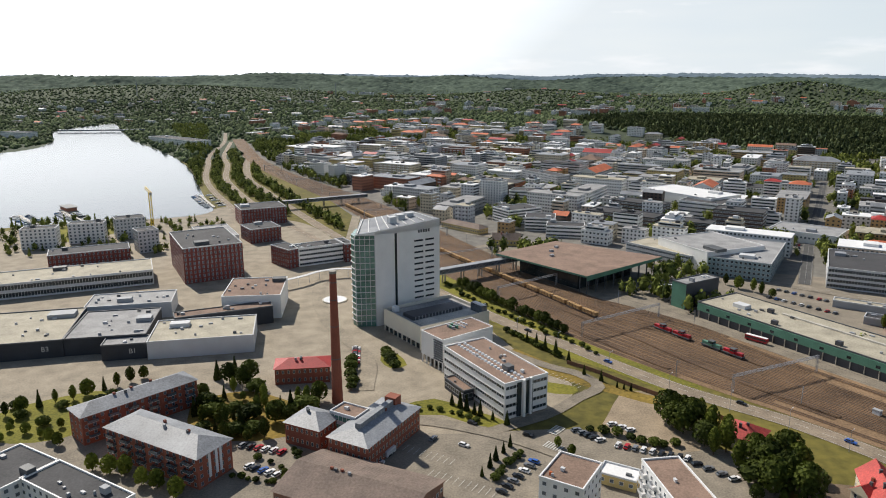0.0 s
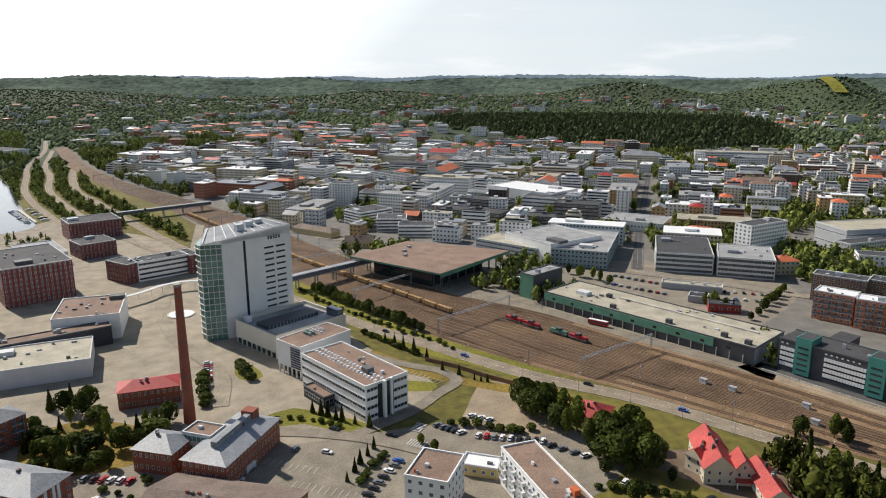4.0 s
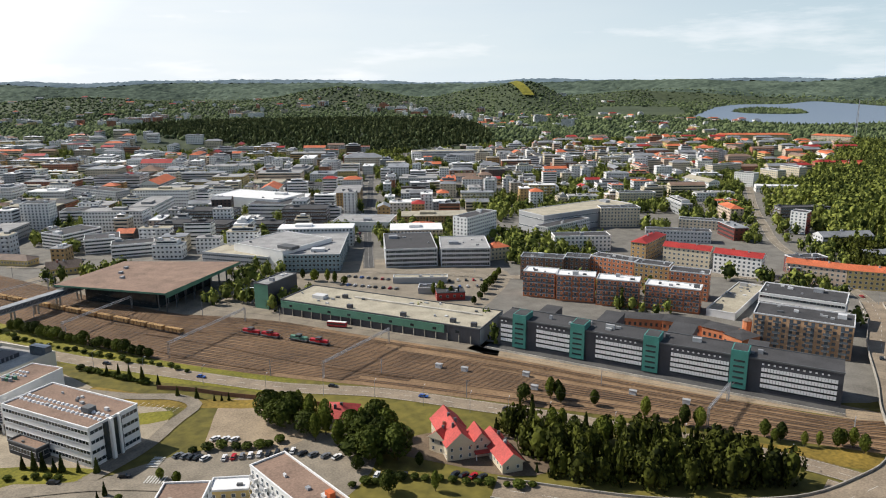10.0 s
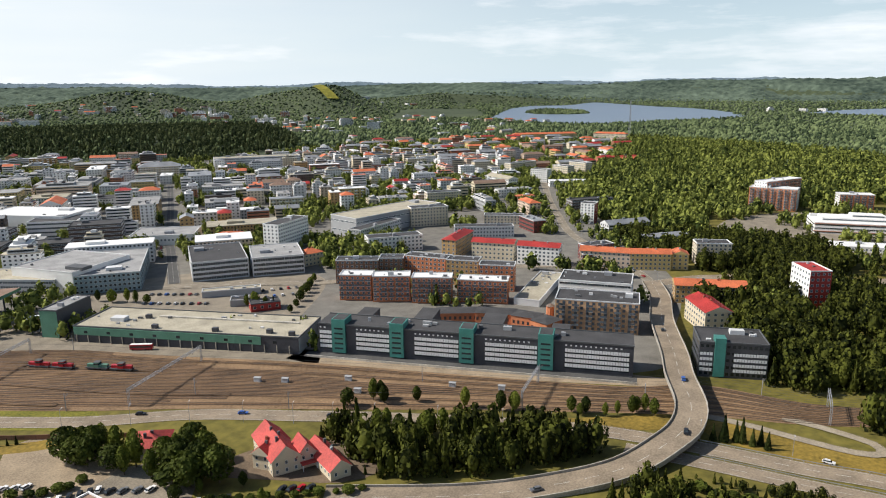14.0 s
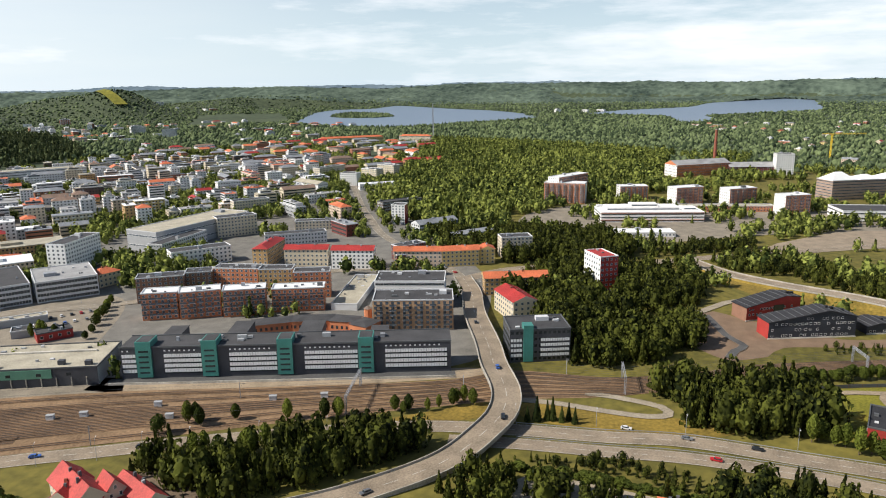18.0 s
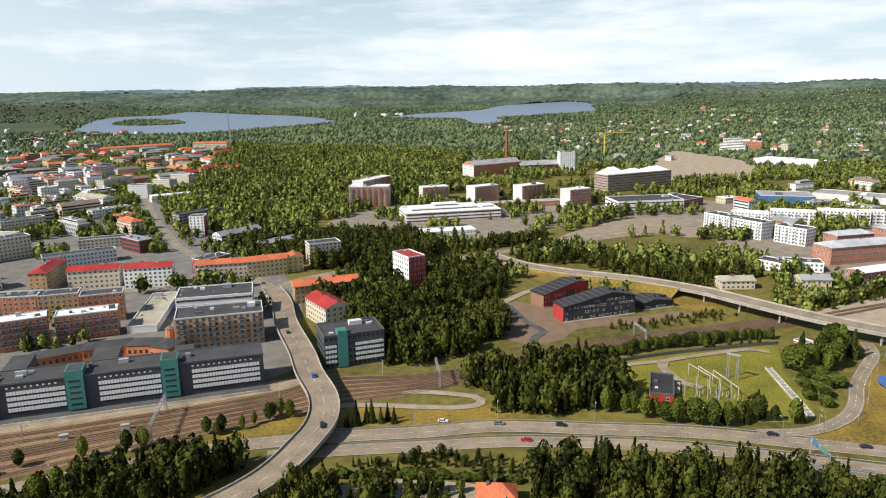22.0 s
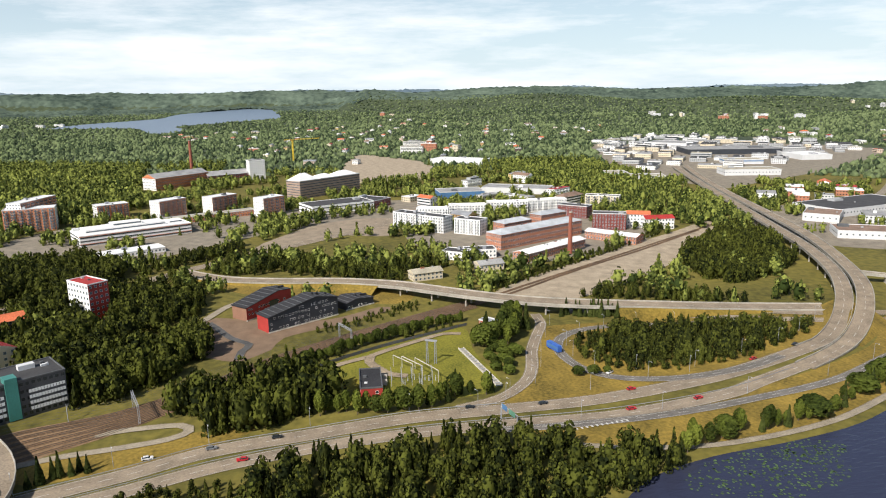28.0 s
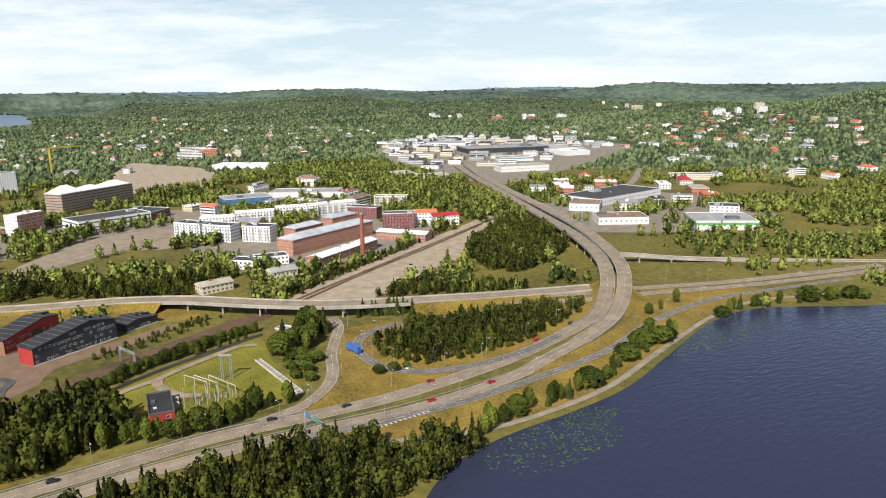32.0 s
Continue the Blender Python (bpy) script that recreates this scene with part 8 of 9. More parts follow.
def woods(name, zones, detail, label, seed, height=None, foliage=""):
    """Many trees as one mesh: zones of (outline, spacing, lowest, tallest, share of conifers)."""
    rng = np.random.default_rng(seed)
    specs = {2: (125, 0.175, (4, 6)), 1: (34, 0.27, (4, 6)), 0: (0, 0.7, (2, 5))}[detail]
    kinds = [crown("broad", specs[0], specs[1], 70 + k, specs[2]) for k in range(3)] + [crown("spruce", specs[0], specs[1] * 1.2, 80 + k, specs[2]) for k in range(2)] + [crown("birch", specs[0], specs[1], 90, specs[2])]
    V, T, n = [], [], 0
    for outline, gap, hmin, hmax, share, *clusters in zones:
        p = np.array(outline, float)
        lo, hi = p.min(0), p.max(0)
        gx, gy = np.meshgrid(np.arange(lo[0], hi[0], gap), np.arange(lo[1], hi[1], gap), indexing="ij")
        gx = (gx + rng.uniform(-0.48, 0.48, gx.shape) * gap).ravel()
        gy = (gy + rng.uniform(-0.48, 0.48, gy.shape) * gap).ravel()
        hit = np.zeros(gx.shape, bool)
        for k in range(len(p)):
            (x1, y1), (x2, y2) = p[k], p[(k + 1) % len(p)]
            if abs(y2 - y1) > 1e-6:
                hit ^= ((y1 > gy) != (y2 > gy)) & (gx < (x2 - x1) * (gy - y1) / (y2 - y1) + x1)
        i, j = ((gx - X0) / CELL).astype(int), ((gy - Y0) / CELL).astype(int)
        ok = (i >= 0) & (i < TAKEN.shape[0]) & (j >= 0) & (j < TAKEN.shape[1])
        hit &= ~(ok & TAKEN[np.clip(i, 0, TAKEN.shape[0] - 1), np.clip(j, 0, TAKEN.shape[1] - 1)])
        if height:
            for q in BARE:
                b = np.array(q, float)
                m2 = np.zeros(gx.shape, bool)
                for k in range(len(b)):
                    (x1, y1), (x2, y2) = b[k], b[(k + 1) % len(b)]
                    if abs(y2 - y1) > 1e-6:
                        m2 ^= ((y1 > gy) != (y2 > gy)) & (gx < (x2 - x1) * (gy - y1) / (y2 - y1) + x1)
                hit &= ~m2
        gx, gy = gx[hit], gy[hit]
        for x, y in zip(gx, gy):
            if clusters and noise.noise(Vector((x / 55, y / 55, 4.4))) < clusters[0]:
                continue
            con = rng.random() < share
            v, f = kinds[3 + rng.integers(2)] if con else kinds[(0, 5, 2, 1)[rng.integers(4)]]
            h = rng.uniform(hmin, hmax) * (shrink(math.hypot(x, y)) if height else 1.0)
            r = (h * rng.uniform(0.17, 0.24) if con else h * rng.uniform(0.25, 0.40)) * (1.0 if detail > 1 else 1.2 if detail else gap / 7.0)
            a = rng.random() * 6.28
            c, s = math.cos(a) * r, math.sin(a) * r
            z = hill(math.hypot(x, y), math.degrees(math.atan2(x, y))) if height else 0.0
            V.append(np.stack([v[:, 0] * c - v[:, 1] * s + x, v[:, 0] * s + v[:, 1] * c + y, v[:, 2] * h * 0.97 + h * (0.03 if detail else -0.38) + z], 1))
            T.append(f + n)
            n += len(v)
    ob = new(name, tri_mesh(name, np.vstack(V), np.vstack(T), foliage if foliage else "near_leaf" if detail > 1 else "forest_leaf" if detail else "hazy_leaf"))
    return tagged(ob, label, "woods", kind="stuff")


TOWN = [(-60, 640), (40, 545), (150, 410), (230, 285), (310, 140), (380, 150), (480, 190), (600, 290), (780, 430), (1050, 560), (1500, 760), (1500, 1050), (1150, 1250), (700, 1250), (420, 1560), (-40, 2200), (-300, 1900), (-420, 1500), (-250, 1100)]
BARE = [TOWN, [(1080, -175), (1203, -150), (1420, -190), (1600, -255), (1400, -340), (1252, -330), (1115, -280)]]
woods("near_woods", [
    ([(146, 182), (158, 160), (178, 142), (204, 126), (226, 110), (236, 114), (216, 150), (194, 186), (178, 206), (160, 206)], 4.3, 8, 17, 0.45),
    ([(246, 8), (254, -22), (254, -60), (249, -92), (238, -118), (216, -124), (196, -108), (172, -60), (185, 0), (222, 6)], 5.2, 6, 13.5, 0.45),
    ([(234, 82), (246, 60), (250, 12), (236, 10), (232, 45)], 3.6, 2, 5.8, 0.2),
    ([(198, 104), (222, 96), (226, 80), (212, 66), (196, 74)], 5.2, 7, 12, 0.5),
    ([(229, 70), (232, 20), (228, 6), (206, 10), (206, 70)], 5.4, 6, 12.5, 0.55),
    ([(284, 30), (286, 8), (296, -20), (302, -34), (322, -30), (340, -14), (352, 8), (344, 30), (326, 52), (312, 60), (306, 30)], 4.7, 8, 19, 0.35),
    ([(352, 84), (344, 66), (352, 50), (368, 40), (388, 26), (396, 80), (425, 84), (476, 66), (520, 60), (540, 100), (520, 140), (470, 150), (440, 165), (402, 124), (366, 110), (356, 100)], 5.6, 8, 18, 0.25),
    ([(298, 62), (312, 66), (326, 90), (318, 104), (300, 90)], 5.0, 7, 12, 0.2),
    ([(326, -178), (304, -200), (297, -234), (309, -286), (338, -298), (360, -244), (352, -190)], 5.4, 6, 11, 0.3),
    ([(350, -14), (360, -22), (384, -63), (398, -112), (392, -118), (374, -66), (352, -28)], 4.2, 4, 7, 0.3),
    ([(446, -152), (470, -188), (540, -302), (600, -392), (608, -386), (550, -292), (480, -178), (454, -148)], 4.2, 2, 5.5, 0.05),
    ([(415, -212), (440, -242), (472, -304), (464, -310), (430, -258), (408, -222)], 4.0, 1.5, 4, 0.05),
    ([(400, -40), (430, -100), (446, -120), (452, -104), (424, -60), (410, -30)], 4.5, 2, 4.5, 0.1),
    ([(470, 95), (484, 46), (560, 66), (610, 100), (668, 20), (604, -42), (544, -93), (566, -146), (520, -140), (490, -110), (560, -10), (530, 40), (500, 60)], 7.0, 6, 12, 0.25),
    ([(300, -170), (291, -205), (296, -250), (310, -296), (346, -300), (362, -240), (360, -195), (345, -169), (320, -165)], 4.2, 3, 6, 0.05),
    ([(240.0, -135.0), (230.0, -145.0), (210.0, -154.0), (195.0, -148.0), (189.0, -129.0), (197.0, -111.0)], 5.2, 6, 13, 0.35),
    ([(405.0, 120.0), (462.0, 96.0), (527.0, 49.0), (467.0, 26.0), (397.0, 29.0), (359.0, 50.0), (333.0, 69.0), (335.0, 93.0)], 6.0, 8, 16, 0.25),
    ([(446, -322), (416, -333), (452, -418), (545, -500), (575, -441), (500, -340)], 6.0, 10, 16, 0.4),
    ([(480, 130), (520, 96), (600, 100), (660, 140), (640, 220), (600, 300), (540, 240), (520, 180)], 6.5, 10, 16, 0.2),
    ([(300, -300), (330, -340), (400, -300), (440, -230), (420, -210), (380, -250)], 6.0, 5, 9, 0.2),
], 2, "mixed green woods of birches, maples and spruces", 101)
woods("town_trees", [
    (TOWN, 9.0, 7, 14, 0.05, 0.07),
    ([(60, 1080), (200, 1140), (240, 1210), (120, 1380), (70, 1250)], 8, 9, 14, 0.1),
    ([(-230, 1080), (-170, 900), (-90, 760), (-50, 700), (-60, 760), (-120, 880), (-190, 1060), (-250, 1240)], 9, 8, 12, 0.2),
    (band([(-420, 1360), (-384, 1156), (-340, 1009), (-294, 894), (-256, 815), (-230, 765)], 5.5, 23), 5.5, 6, 10, 0.1),
    (band([(-420, 1360), (-384, 1156), (-340, 1009), (-310, 930)], -30, -6), 7, 7, 12, 0.2),
    (band([(-400, 1296), (-352, 1155), (-311, 1009), (-264, 894), (-214, 790), (-175, 715)], 5.5, 26), 6, 6, 10, 0.15),
    (band([(-356, 1280), (-279, 1009), (-228, 894), (-150, 730), (-100, 640)], 6.5, 18), 6.5, 7, 12, 0.2),
    (band([(-420, 660), (-380, 690), (-350, 705), (-320, 712)], -14, 8), 8, 6, 10, 0.4),
    ([(-420, 560), (-330, 560), (-310, 690), (-360, 700), (-420, 650)], 9, 5, 9, 0.2, 0.05),
    ([(-700, 2100), (-620, 1900), (-500, 1500), (-430, 1330), (-480, 1330), (-560, 1560), (-700, 1860), (-800, 2100)], 12, 9, 14, 0.4),
    ([(430, 560), (500, 540), (640, 480), (800, 540), (760, 660), (600, 700), (480, 640)], 10, 9, 14, 0.15),
    ([(700, 560), (900, 480), (1000, 600), (820, 680)], 10, 9, 14, 0.15),
    ([(560, -150), (700, -120), (860, -220), (900, -380), (760, -420), (560, -390)], 10, 6, 11, 0.2, 0.2),
    ([(570, 170), (660, 90), (740, -40), (760, -140), (900, -200), (920, 0), (860, 180), (740, 260)], 10, 8, 13, 0.3, 0.2),
    ([(400, -620), (560, -480), (760, -560), (860, -760), (640, -860), (440, -740)], 10, 8, 13, 0.3, 0.2),
    ([(300, -470), (420, -500), (430, -600), (330, -640), (280, -560)], 12, 8, 12, 0.4),
    ([(-430, 640), (-300, 690), (-220, 700), (-180, 600), (-260, 540), (-420, 560)], 14, 5, 8, 0.2),
], 1, "leafy street and yard trees of the town", 102)
woods("hill_woods", [
    ([(600, 300), (640, 220), (720, 260), (800, 280), (880, 200), (960, 120), (1120, 160), (1480, 180), (1600, 400), (1700, 800), (1500, 760), (1250, 640), (1056, 570), (850, 490), (760, 420)], 11, 12, 18, 0.4),
    ([(560, -440), (720, -430), (900, -440), (1000, -420), (1300, -420), (1300, -640), (1000, -620), (800, -560), (620, -540)], 11, 10, 16, 0.4),
    ([(930, -160), (1000, -200), (1200, -300), (1330, -350), (1300, -300), (1150, -220), (1000, -150)], 12, 10, 15, 0.5),
    ([(1080, 10), (1250, 40), (1500, 40), (1480, 180), (1200, 60)], 14, 10, 16, 0.5),
], 1, "dense mixed forest on the hill beyond the town", 103, True)
woods("spruce_ridge", [
    ([(335, 1900), (620, 2080), (1050, 2000), (1200, 1640), (1000, 1250), (860, 1140), (720, 1230), (554, 1420), (380, 1640)], 12.5, 11, 18, 0.7),
], 1, "dark spruce forest on the ridge beyond the town", 106, True, "ridge_leaf")
sector = [(r * math.sin(radians(a)), r * math.cos(radians(a))) for r, a in [(470, x) for x in range(62, 161, 7)] + [(1290, x) for x in range(160, 61, -7)]]
BARE = [TOWN, [(600, 120), (690, 80), (780, -40), (760, -140), (830, -220), (900, -200), (900, 0), (860, 130), (760, 170)], [(440, -150), (470, -180), (520, -260), (600, -400), (640, -470), (600, -480), (540, -400), (470, -300), (430, -230), (420, -180)],
        [(1080, -175), (1203, -150), (1420, -190), (1600, -255), (1400, -340), (1252, -330), (1115, -280)], [(840, -640), (1096, -610), (1412, -740), (1760, -900), (1840, -1150), (1600, -1420), (1233, -1380), (1000, -1000)], [(520, -190), (600, -160), (690, -180), (700, -360), (600, -350), (540, -290)],
        [(440, -600), (520, -500), (640, -520), (690, -640), (640, -740), (520, -740), (450, -690)], [(470, -110), (510, -60), (540, -10), (560, 20), (548, 34), (520, 20), (486, -20), (450, -90)], [(330, -330), (480, -470), (430, -560), (260, -560), (250, -440), (290, -340)]]
woods("suburb_trees", [(sector, 11, 8, 14, 0.2, 0.06)], 1, "green trees between the suburb's houses and yards", 105, True)
ring = [[(r * math.sin(radians(a)), r * math.cos(radians(a))) for r, a in [(r0, x) for x in range(-44, 169, 4)] + [(r1, x) for x in range(168, -45, -4)]] for r0, r1 in ((1250, 2300), (2300, 3100), (3100, 4120))]
BARE = [TOWN, *LAKES, [(840, -640), (1096, -610), (1412, -740), (1760, -900), (1840, -1150), (1600, -1420), (1233, -1380), (1000, -1000)], [(1080, -175), (1203, -150), (1420, -190), (1600, -255), (1400, -340), (1252, -330), (1115, -280)],
        [(2910, 3520), (3030, 3640), (3140, 3360), (3060, 3300)]]
FAR_BARE, BARE = BARE, []
woods("island_trees", [([near_point(*p) for p in ISLAND], 13, 14, 22, 0.5)], 0, "trees on the island in the distant lake", 107, True)
BARE = FAR_BARE
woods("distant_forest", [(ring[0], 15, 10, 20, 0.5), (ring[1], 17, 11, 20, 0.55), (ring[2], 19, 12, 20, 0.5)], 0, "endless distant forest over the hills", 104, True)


def far_canopy(name, r0, r1, steps, material, rough, label, seed, soft=False):
    """The tops of the forest on far hills, as one uneven sheet."""
    rng = np.random.default_rng(seed)
    az = np.arange(-44, 168.1, 0.2)
    rr = np.linspace(r0, r1, steps)
    v, f = [], []
    for r in rr:
        k = shrink(r)
        for a in az:
            v.append((r * math.sin(radians(a)), r * math.cos(radians(a)), hill(r, a) + ((9 + rng.normal(0, rough)) * ease(0, 160, r - r0) * k if soft else (9 + rng.normal(0, rough)) * k)))
    n = len(az)
    for i in range(steps - 1):
        for k in range(n - 1):
            p = v[i * n + k]
            if 50 < az[k] < 98 and any(inside(p[0], p[1], q) for q in LAKES[1:3]):
                continue
            a, b, c, d = i * n + k, i * n + k + 1, (i + 1) * n + k + 1, (i + 1) * n + k
            f += [(a, b, c), (a, c, d)]
    ob = new(name, tri_mesh(name, v, f, material))
    return tagged(ob, label, "hills", kind="structure")


# both sheets carry painted haze, bluer on the farther one
far_canopy("wooded_hills", 3740, 4430, 54, "hazy_forest", 6.5, "wooded hills far beyond the town", 201, True)
far_canopy("backdrop_hills", 4430, 4890, 30, "hazy_ridge", 6.0, "wooded ridges at the horizon, haze blue in their colour", 202)
slope = Mesh()
for k in range(14):
    row = []
    for q, a in ((k, 40.6 - 0.085 * k), (k, 41.5 - 0.105 * k), (k + 1, 41.395 - 0.105 * k), (k + 1, 40.515 - 0.085 * k)):
        r = squeeze(3560 + 32 * q)
        row.append((r * math.sin(radians(a)), r * math.cos(radians(a)), hill(r, a) + 11))
    slope.poly(row)
tagged(new("ski_slope", slope.data("ski_slope", "green_grass")), "bright grass ski slope on a wooded hill", "ski slope", kind="structure")

# ---------------------------------------------------------------- vehicles
CARS = {}


def car(x, y, rot, paint, z=0.1):
    if paint not in CARS:
        tone = {"car_red": "red", "car_white": "white", "car_grey": "silver grey", "car_dark": "dark", "car_blue": "blue"}[paint]
        top = thing("car", x, y, z, rot, f"{tone} passenger car on the asphalt", "car", "cars")
        b = Mesh()
        b.prism([(-2.2, -0.85), (2.15, -0.85), (2.25, 0), (2.15, 0.85), (-2.2, 0.85)], 0.3, 0.85)
        part("body", b, paint, top)
        c = Mesh()
        c.prism([(-1.9, -0.72), (1.0, -0.72), (1.0, 0.72), (-1.9, 0.72)], 0.85, 1.3)
        for k, (dx, dy) in enumerate(((0.35, 0.1), (-0.45, 0.1), (-0.45, -0.1), (0.35, -0.1))):
            a = c.v[4 + k]
            c.v[4 + k] = (a[0] + dx, a[1] + dy, a[2])
        part("cabin_glass", c, "dark_glass", top)
        r = Mesh()
        r.box(-1.5, -0.6, 1.3, 0.5, 0.6, 1.42)
        part("roof", r, paint, top)
        for a in (-1.35, 1.35):
            for s in (-0.8, 0.8):
                w = Mesh()
                w.tube(0, 0, -0.1, 0.1, 0.32, 0.32, 10)
                o = part("wheel", w, "tyre", top)
                o.matrix_basis = pose(a, s, 0.32, 90, 0, 0)
        CARS[paint] = top
    else:
        copy_thing(CARS[paint], pose(x, y, z, 0, 0, rot))


PAINTS = ("car_white", "car_grey", "car_dark", "car_red", "car_blue", "car_grey", "car_white", "car_dark")


def parked(a, b, n, turn, seed):
    rng = random.Random(seed)
    rot = math.degrees(math.atan2(b[1] - a[1], b[0] - a[0])) + turn
    for k in range(n):
        t = (k + rng.uniform(-0.1, 0.1)) / max(1, n - 1)
        car(a[0] + (b[0] - a[0]) * t, a[1] + (b[1] - a[1]) * t, rot + rng.uniform(-3, 3), rng.choice(PAINTS))


parked((-78, 250), (-62, 245), 6, 80, 1)
parked((-72, 235), (-60, 229), 5, 80, 2)
parked((54, 262), (62, 254), 5, 70, 3)
parked((70, 267), (76, 262), 3, 60, 4)
parked((68, 250), (92, 240), 9, 80, 5)
parked((20, 218), (34, 238), 7, 90, 6)
parked((-46, 352), (-44, 332), 8, 85, 7)
parked((134, 190), (141, 183), 4, 60, 8)
parked((94, 236), (104, 226), 4, 60, 9)
parked((110, 206), (118, 200), 3, 80, 10)
parked((404, 40), (416, 30), 4, 90, 11)
parked((270, 410), (300, 392), 7, 90, 12)
parked((262, 396), (292, 378), 7, 90, 13)
parked((480, 215), (560, 305), 8, 0, 14)
parked((290, 560), (320, 620), 8, 0, 15)
parked((212, 440), (238, 408), 9, 90, 17)
parked((226, 456), (252, 424), 9, 90, 18)
parked((600, -250), (640, -300), 8, 90, 16)
for x, y, r, p in ((-4, 255, 60, "car_grey"), (8, 250, -30, "car_white"), (-24, 238, -25, "car_white"), (12, 268, -35, "car_dark"), (34, 258, -30, "car_dark"),
                   (83, 333, -50, "car_blue"), (131, 286, -48, "car_dark"), (160, 252, -50, "car_blue"), (183, 220, -52, "car_dark"), (282, -89, -92, "car_dark"), (276, -122, -86, "car_dark"), (259, -157, -88, "car_red"),
                   (278, -168, -88, "car_red"), (260, -192, -82, "car_red"), (293, -248, -72, "car_red"), (304, -284, -68, "car_dark"), (299, -168, 120, "car_white"), (277, 22, -90, "car_grey"), (279, -4, -90, "car_dark"),
                   (276, 46, -86, "car_white"), (264, 10, 90, "car_red"), (300, 112, 25, "car_blue"), (256, 93, 200, "car_dark"), (190, 120, 150, "car_grey"), (360, 148, 28, "car_dark"), (222, 164, -52, "car_grey"), (48, 378, -50, "car_dark")):
    car(x, y, r, p, 7.5 if (x, y) in ((300, 112),) else 6.3 if (x, y) == (360, 148) else 5.2 if (x, y) == (256, 93) else 0.8 if (x, y) == (190, 120) else 0.14)


def long_vehicle(name, x, y, rot, length, width, h, paint, label, category, z=0.12, second=""):
    top = thing(name, x, y, z, rot, label, category)
    b = Mesh()
    b.box(0, -width / 2, 0.5, length, width / 2, h)
    part("body", b, paint, top)
    w = Mesh()
    w.box(0.3, -width / 2 - 0.03, h * 0.5, length - 0.3, width / 2 + 0.03, h * 0.78)
    part("side_band", w, second or "dark_glass", top)
    r = Mesh()
    r.box(0.2, -width / 2 + 0.15, h, length - 0.2, width / 2 - 0.15, h + 0.2)
    part("roof", r, "white_roof" if second == "" else paint, top)
    for a in (1.6, length - 2.0, length - 3.4):
        for s in (-1, 1):
            t = Mesh()
            t.tube(0, 0, -0.15, 0.15, 0.5, 0.5, 12)
            o = part("wheel", t, "tyre", top)
            o.matrix_basis = pose(a, s * (width / 2 - 0.15), 0.5, 90, 0, 0)
    return top


long_vehicle("bus", 166, 366, -48, 12, 2.5, 3.1, "car_red", "red and white city bus beside the terminal", "bus")
long_vehicle("bus", 141, 458, -10, 12, 2.5, 3.1, "car_red", "red city bus at the station", "bus")
long_vehicle("bus", 143, 461, -10, 12, 2.5, 3.1, "car_white", "white coach at the station", "bus")
long_vehicle("lorry", 332, -156, 10, 11, 2.5, 3.8, "car_blue", "blue articulated lorry on the loop ramp", "lorry", second="blue_wall")
long_vehicle("delivery_van", -22, 241, 60, 6, 2.1, 2.6, "car_white", "white delivery van in the car park", "van", second="grey_white")
long_vehicle("lorry", 470, 56, 20, 9, 2.5, 3.2, "car_blue", "blue lorry on the school drive", "lorry", second="blue_wall")
long_vehicle("camper", -48, 236, 70, 6, 2.2, 2.8, "car_white", "white camper parked in the yard", "camper", second="grey_white")


def along(c, u):
    d = np.concatenate([[0], np.cumsum(np.linalg.norm(np.diff(c[:, :2], axis=0), axis=1))])
    return np.array([np.interp(u, d, c[:, 0]), np.interp(u, d, c[:, 1])])


LINE = smooth([(-120, 800), (-60, 680), (-3, 566), (30, 507), (62, 452), (89, 404), (100, 388)], 4.0)


def log_wagon(u, n):
    p, q = along(LINE, u), along(LINE, u + 13)
    rot = math.degrees(math.atan2(q[1] - p[1], q[0] - p[0]))
    top = thing("log_wagon", p[0], p[1], 0.36, rot, "brown railway wagon loaded with cut logs", "railway wagon", "log wagons")
    b = Mesh()
    b.box(0, -1.4, 0.8, 13, 1.4, 1.2)
    part("frame", b, "rust", top)
    for k in range(5):
        s = Mesh()
        a = 0.4 + k * 3.0
        for w in (-1.45, 1.33):
            s.box(a, w, 1.2, a + 0.2, w + 0.12, 3.6)
        part("stake", s, "rust", top)
    rng = random.Random(n)
    for k in range(4):
        lg = Mesh()
        for i in range(4):
            for j in range(4):
                lg.bar((0.6 + k * 3.1, -1.05 + i * 0.7, 1.5 + j * 0.5 + rng.uniform(-0.08, 0.1)), (3.4 + k * 3.1, -1.05 + i * 0.7, 1.5 + j * 0.5), 0.3)
        part("log_load", lg, "log_wood", top, kind="stuff")
    for a in (1.8, 11.2):
        w = Mesh()
        w.box(a - 1.2, -1.0, 0.0, a + 1.2, 1.0, 0.8)
        part("bogie", w, "dark_steel", top)


for k in range(30):
    log_wagon(28 + k * 14.2, k)


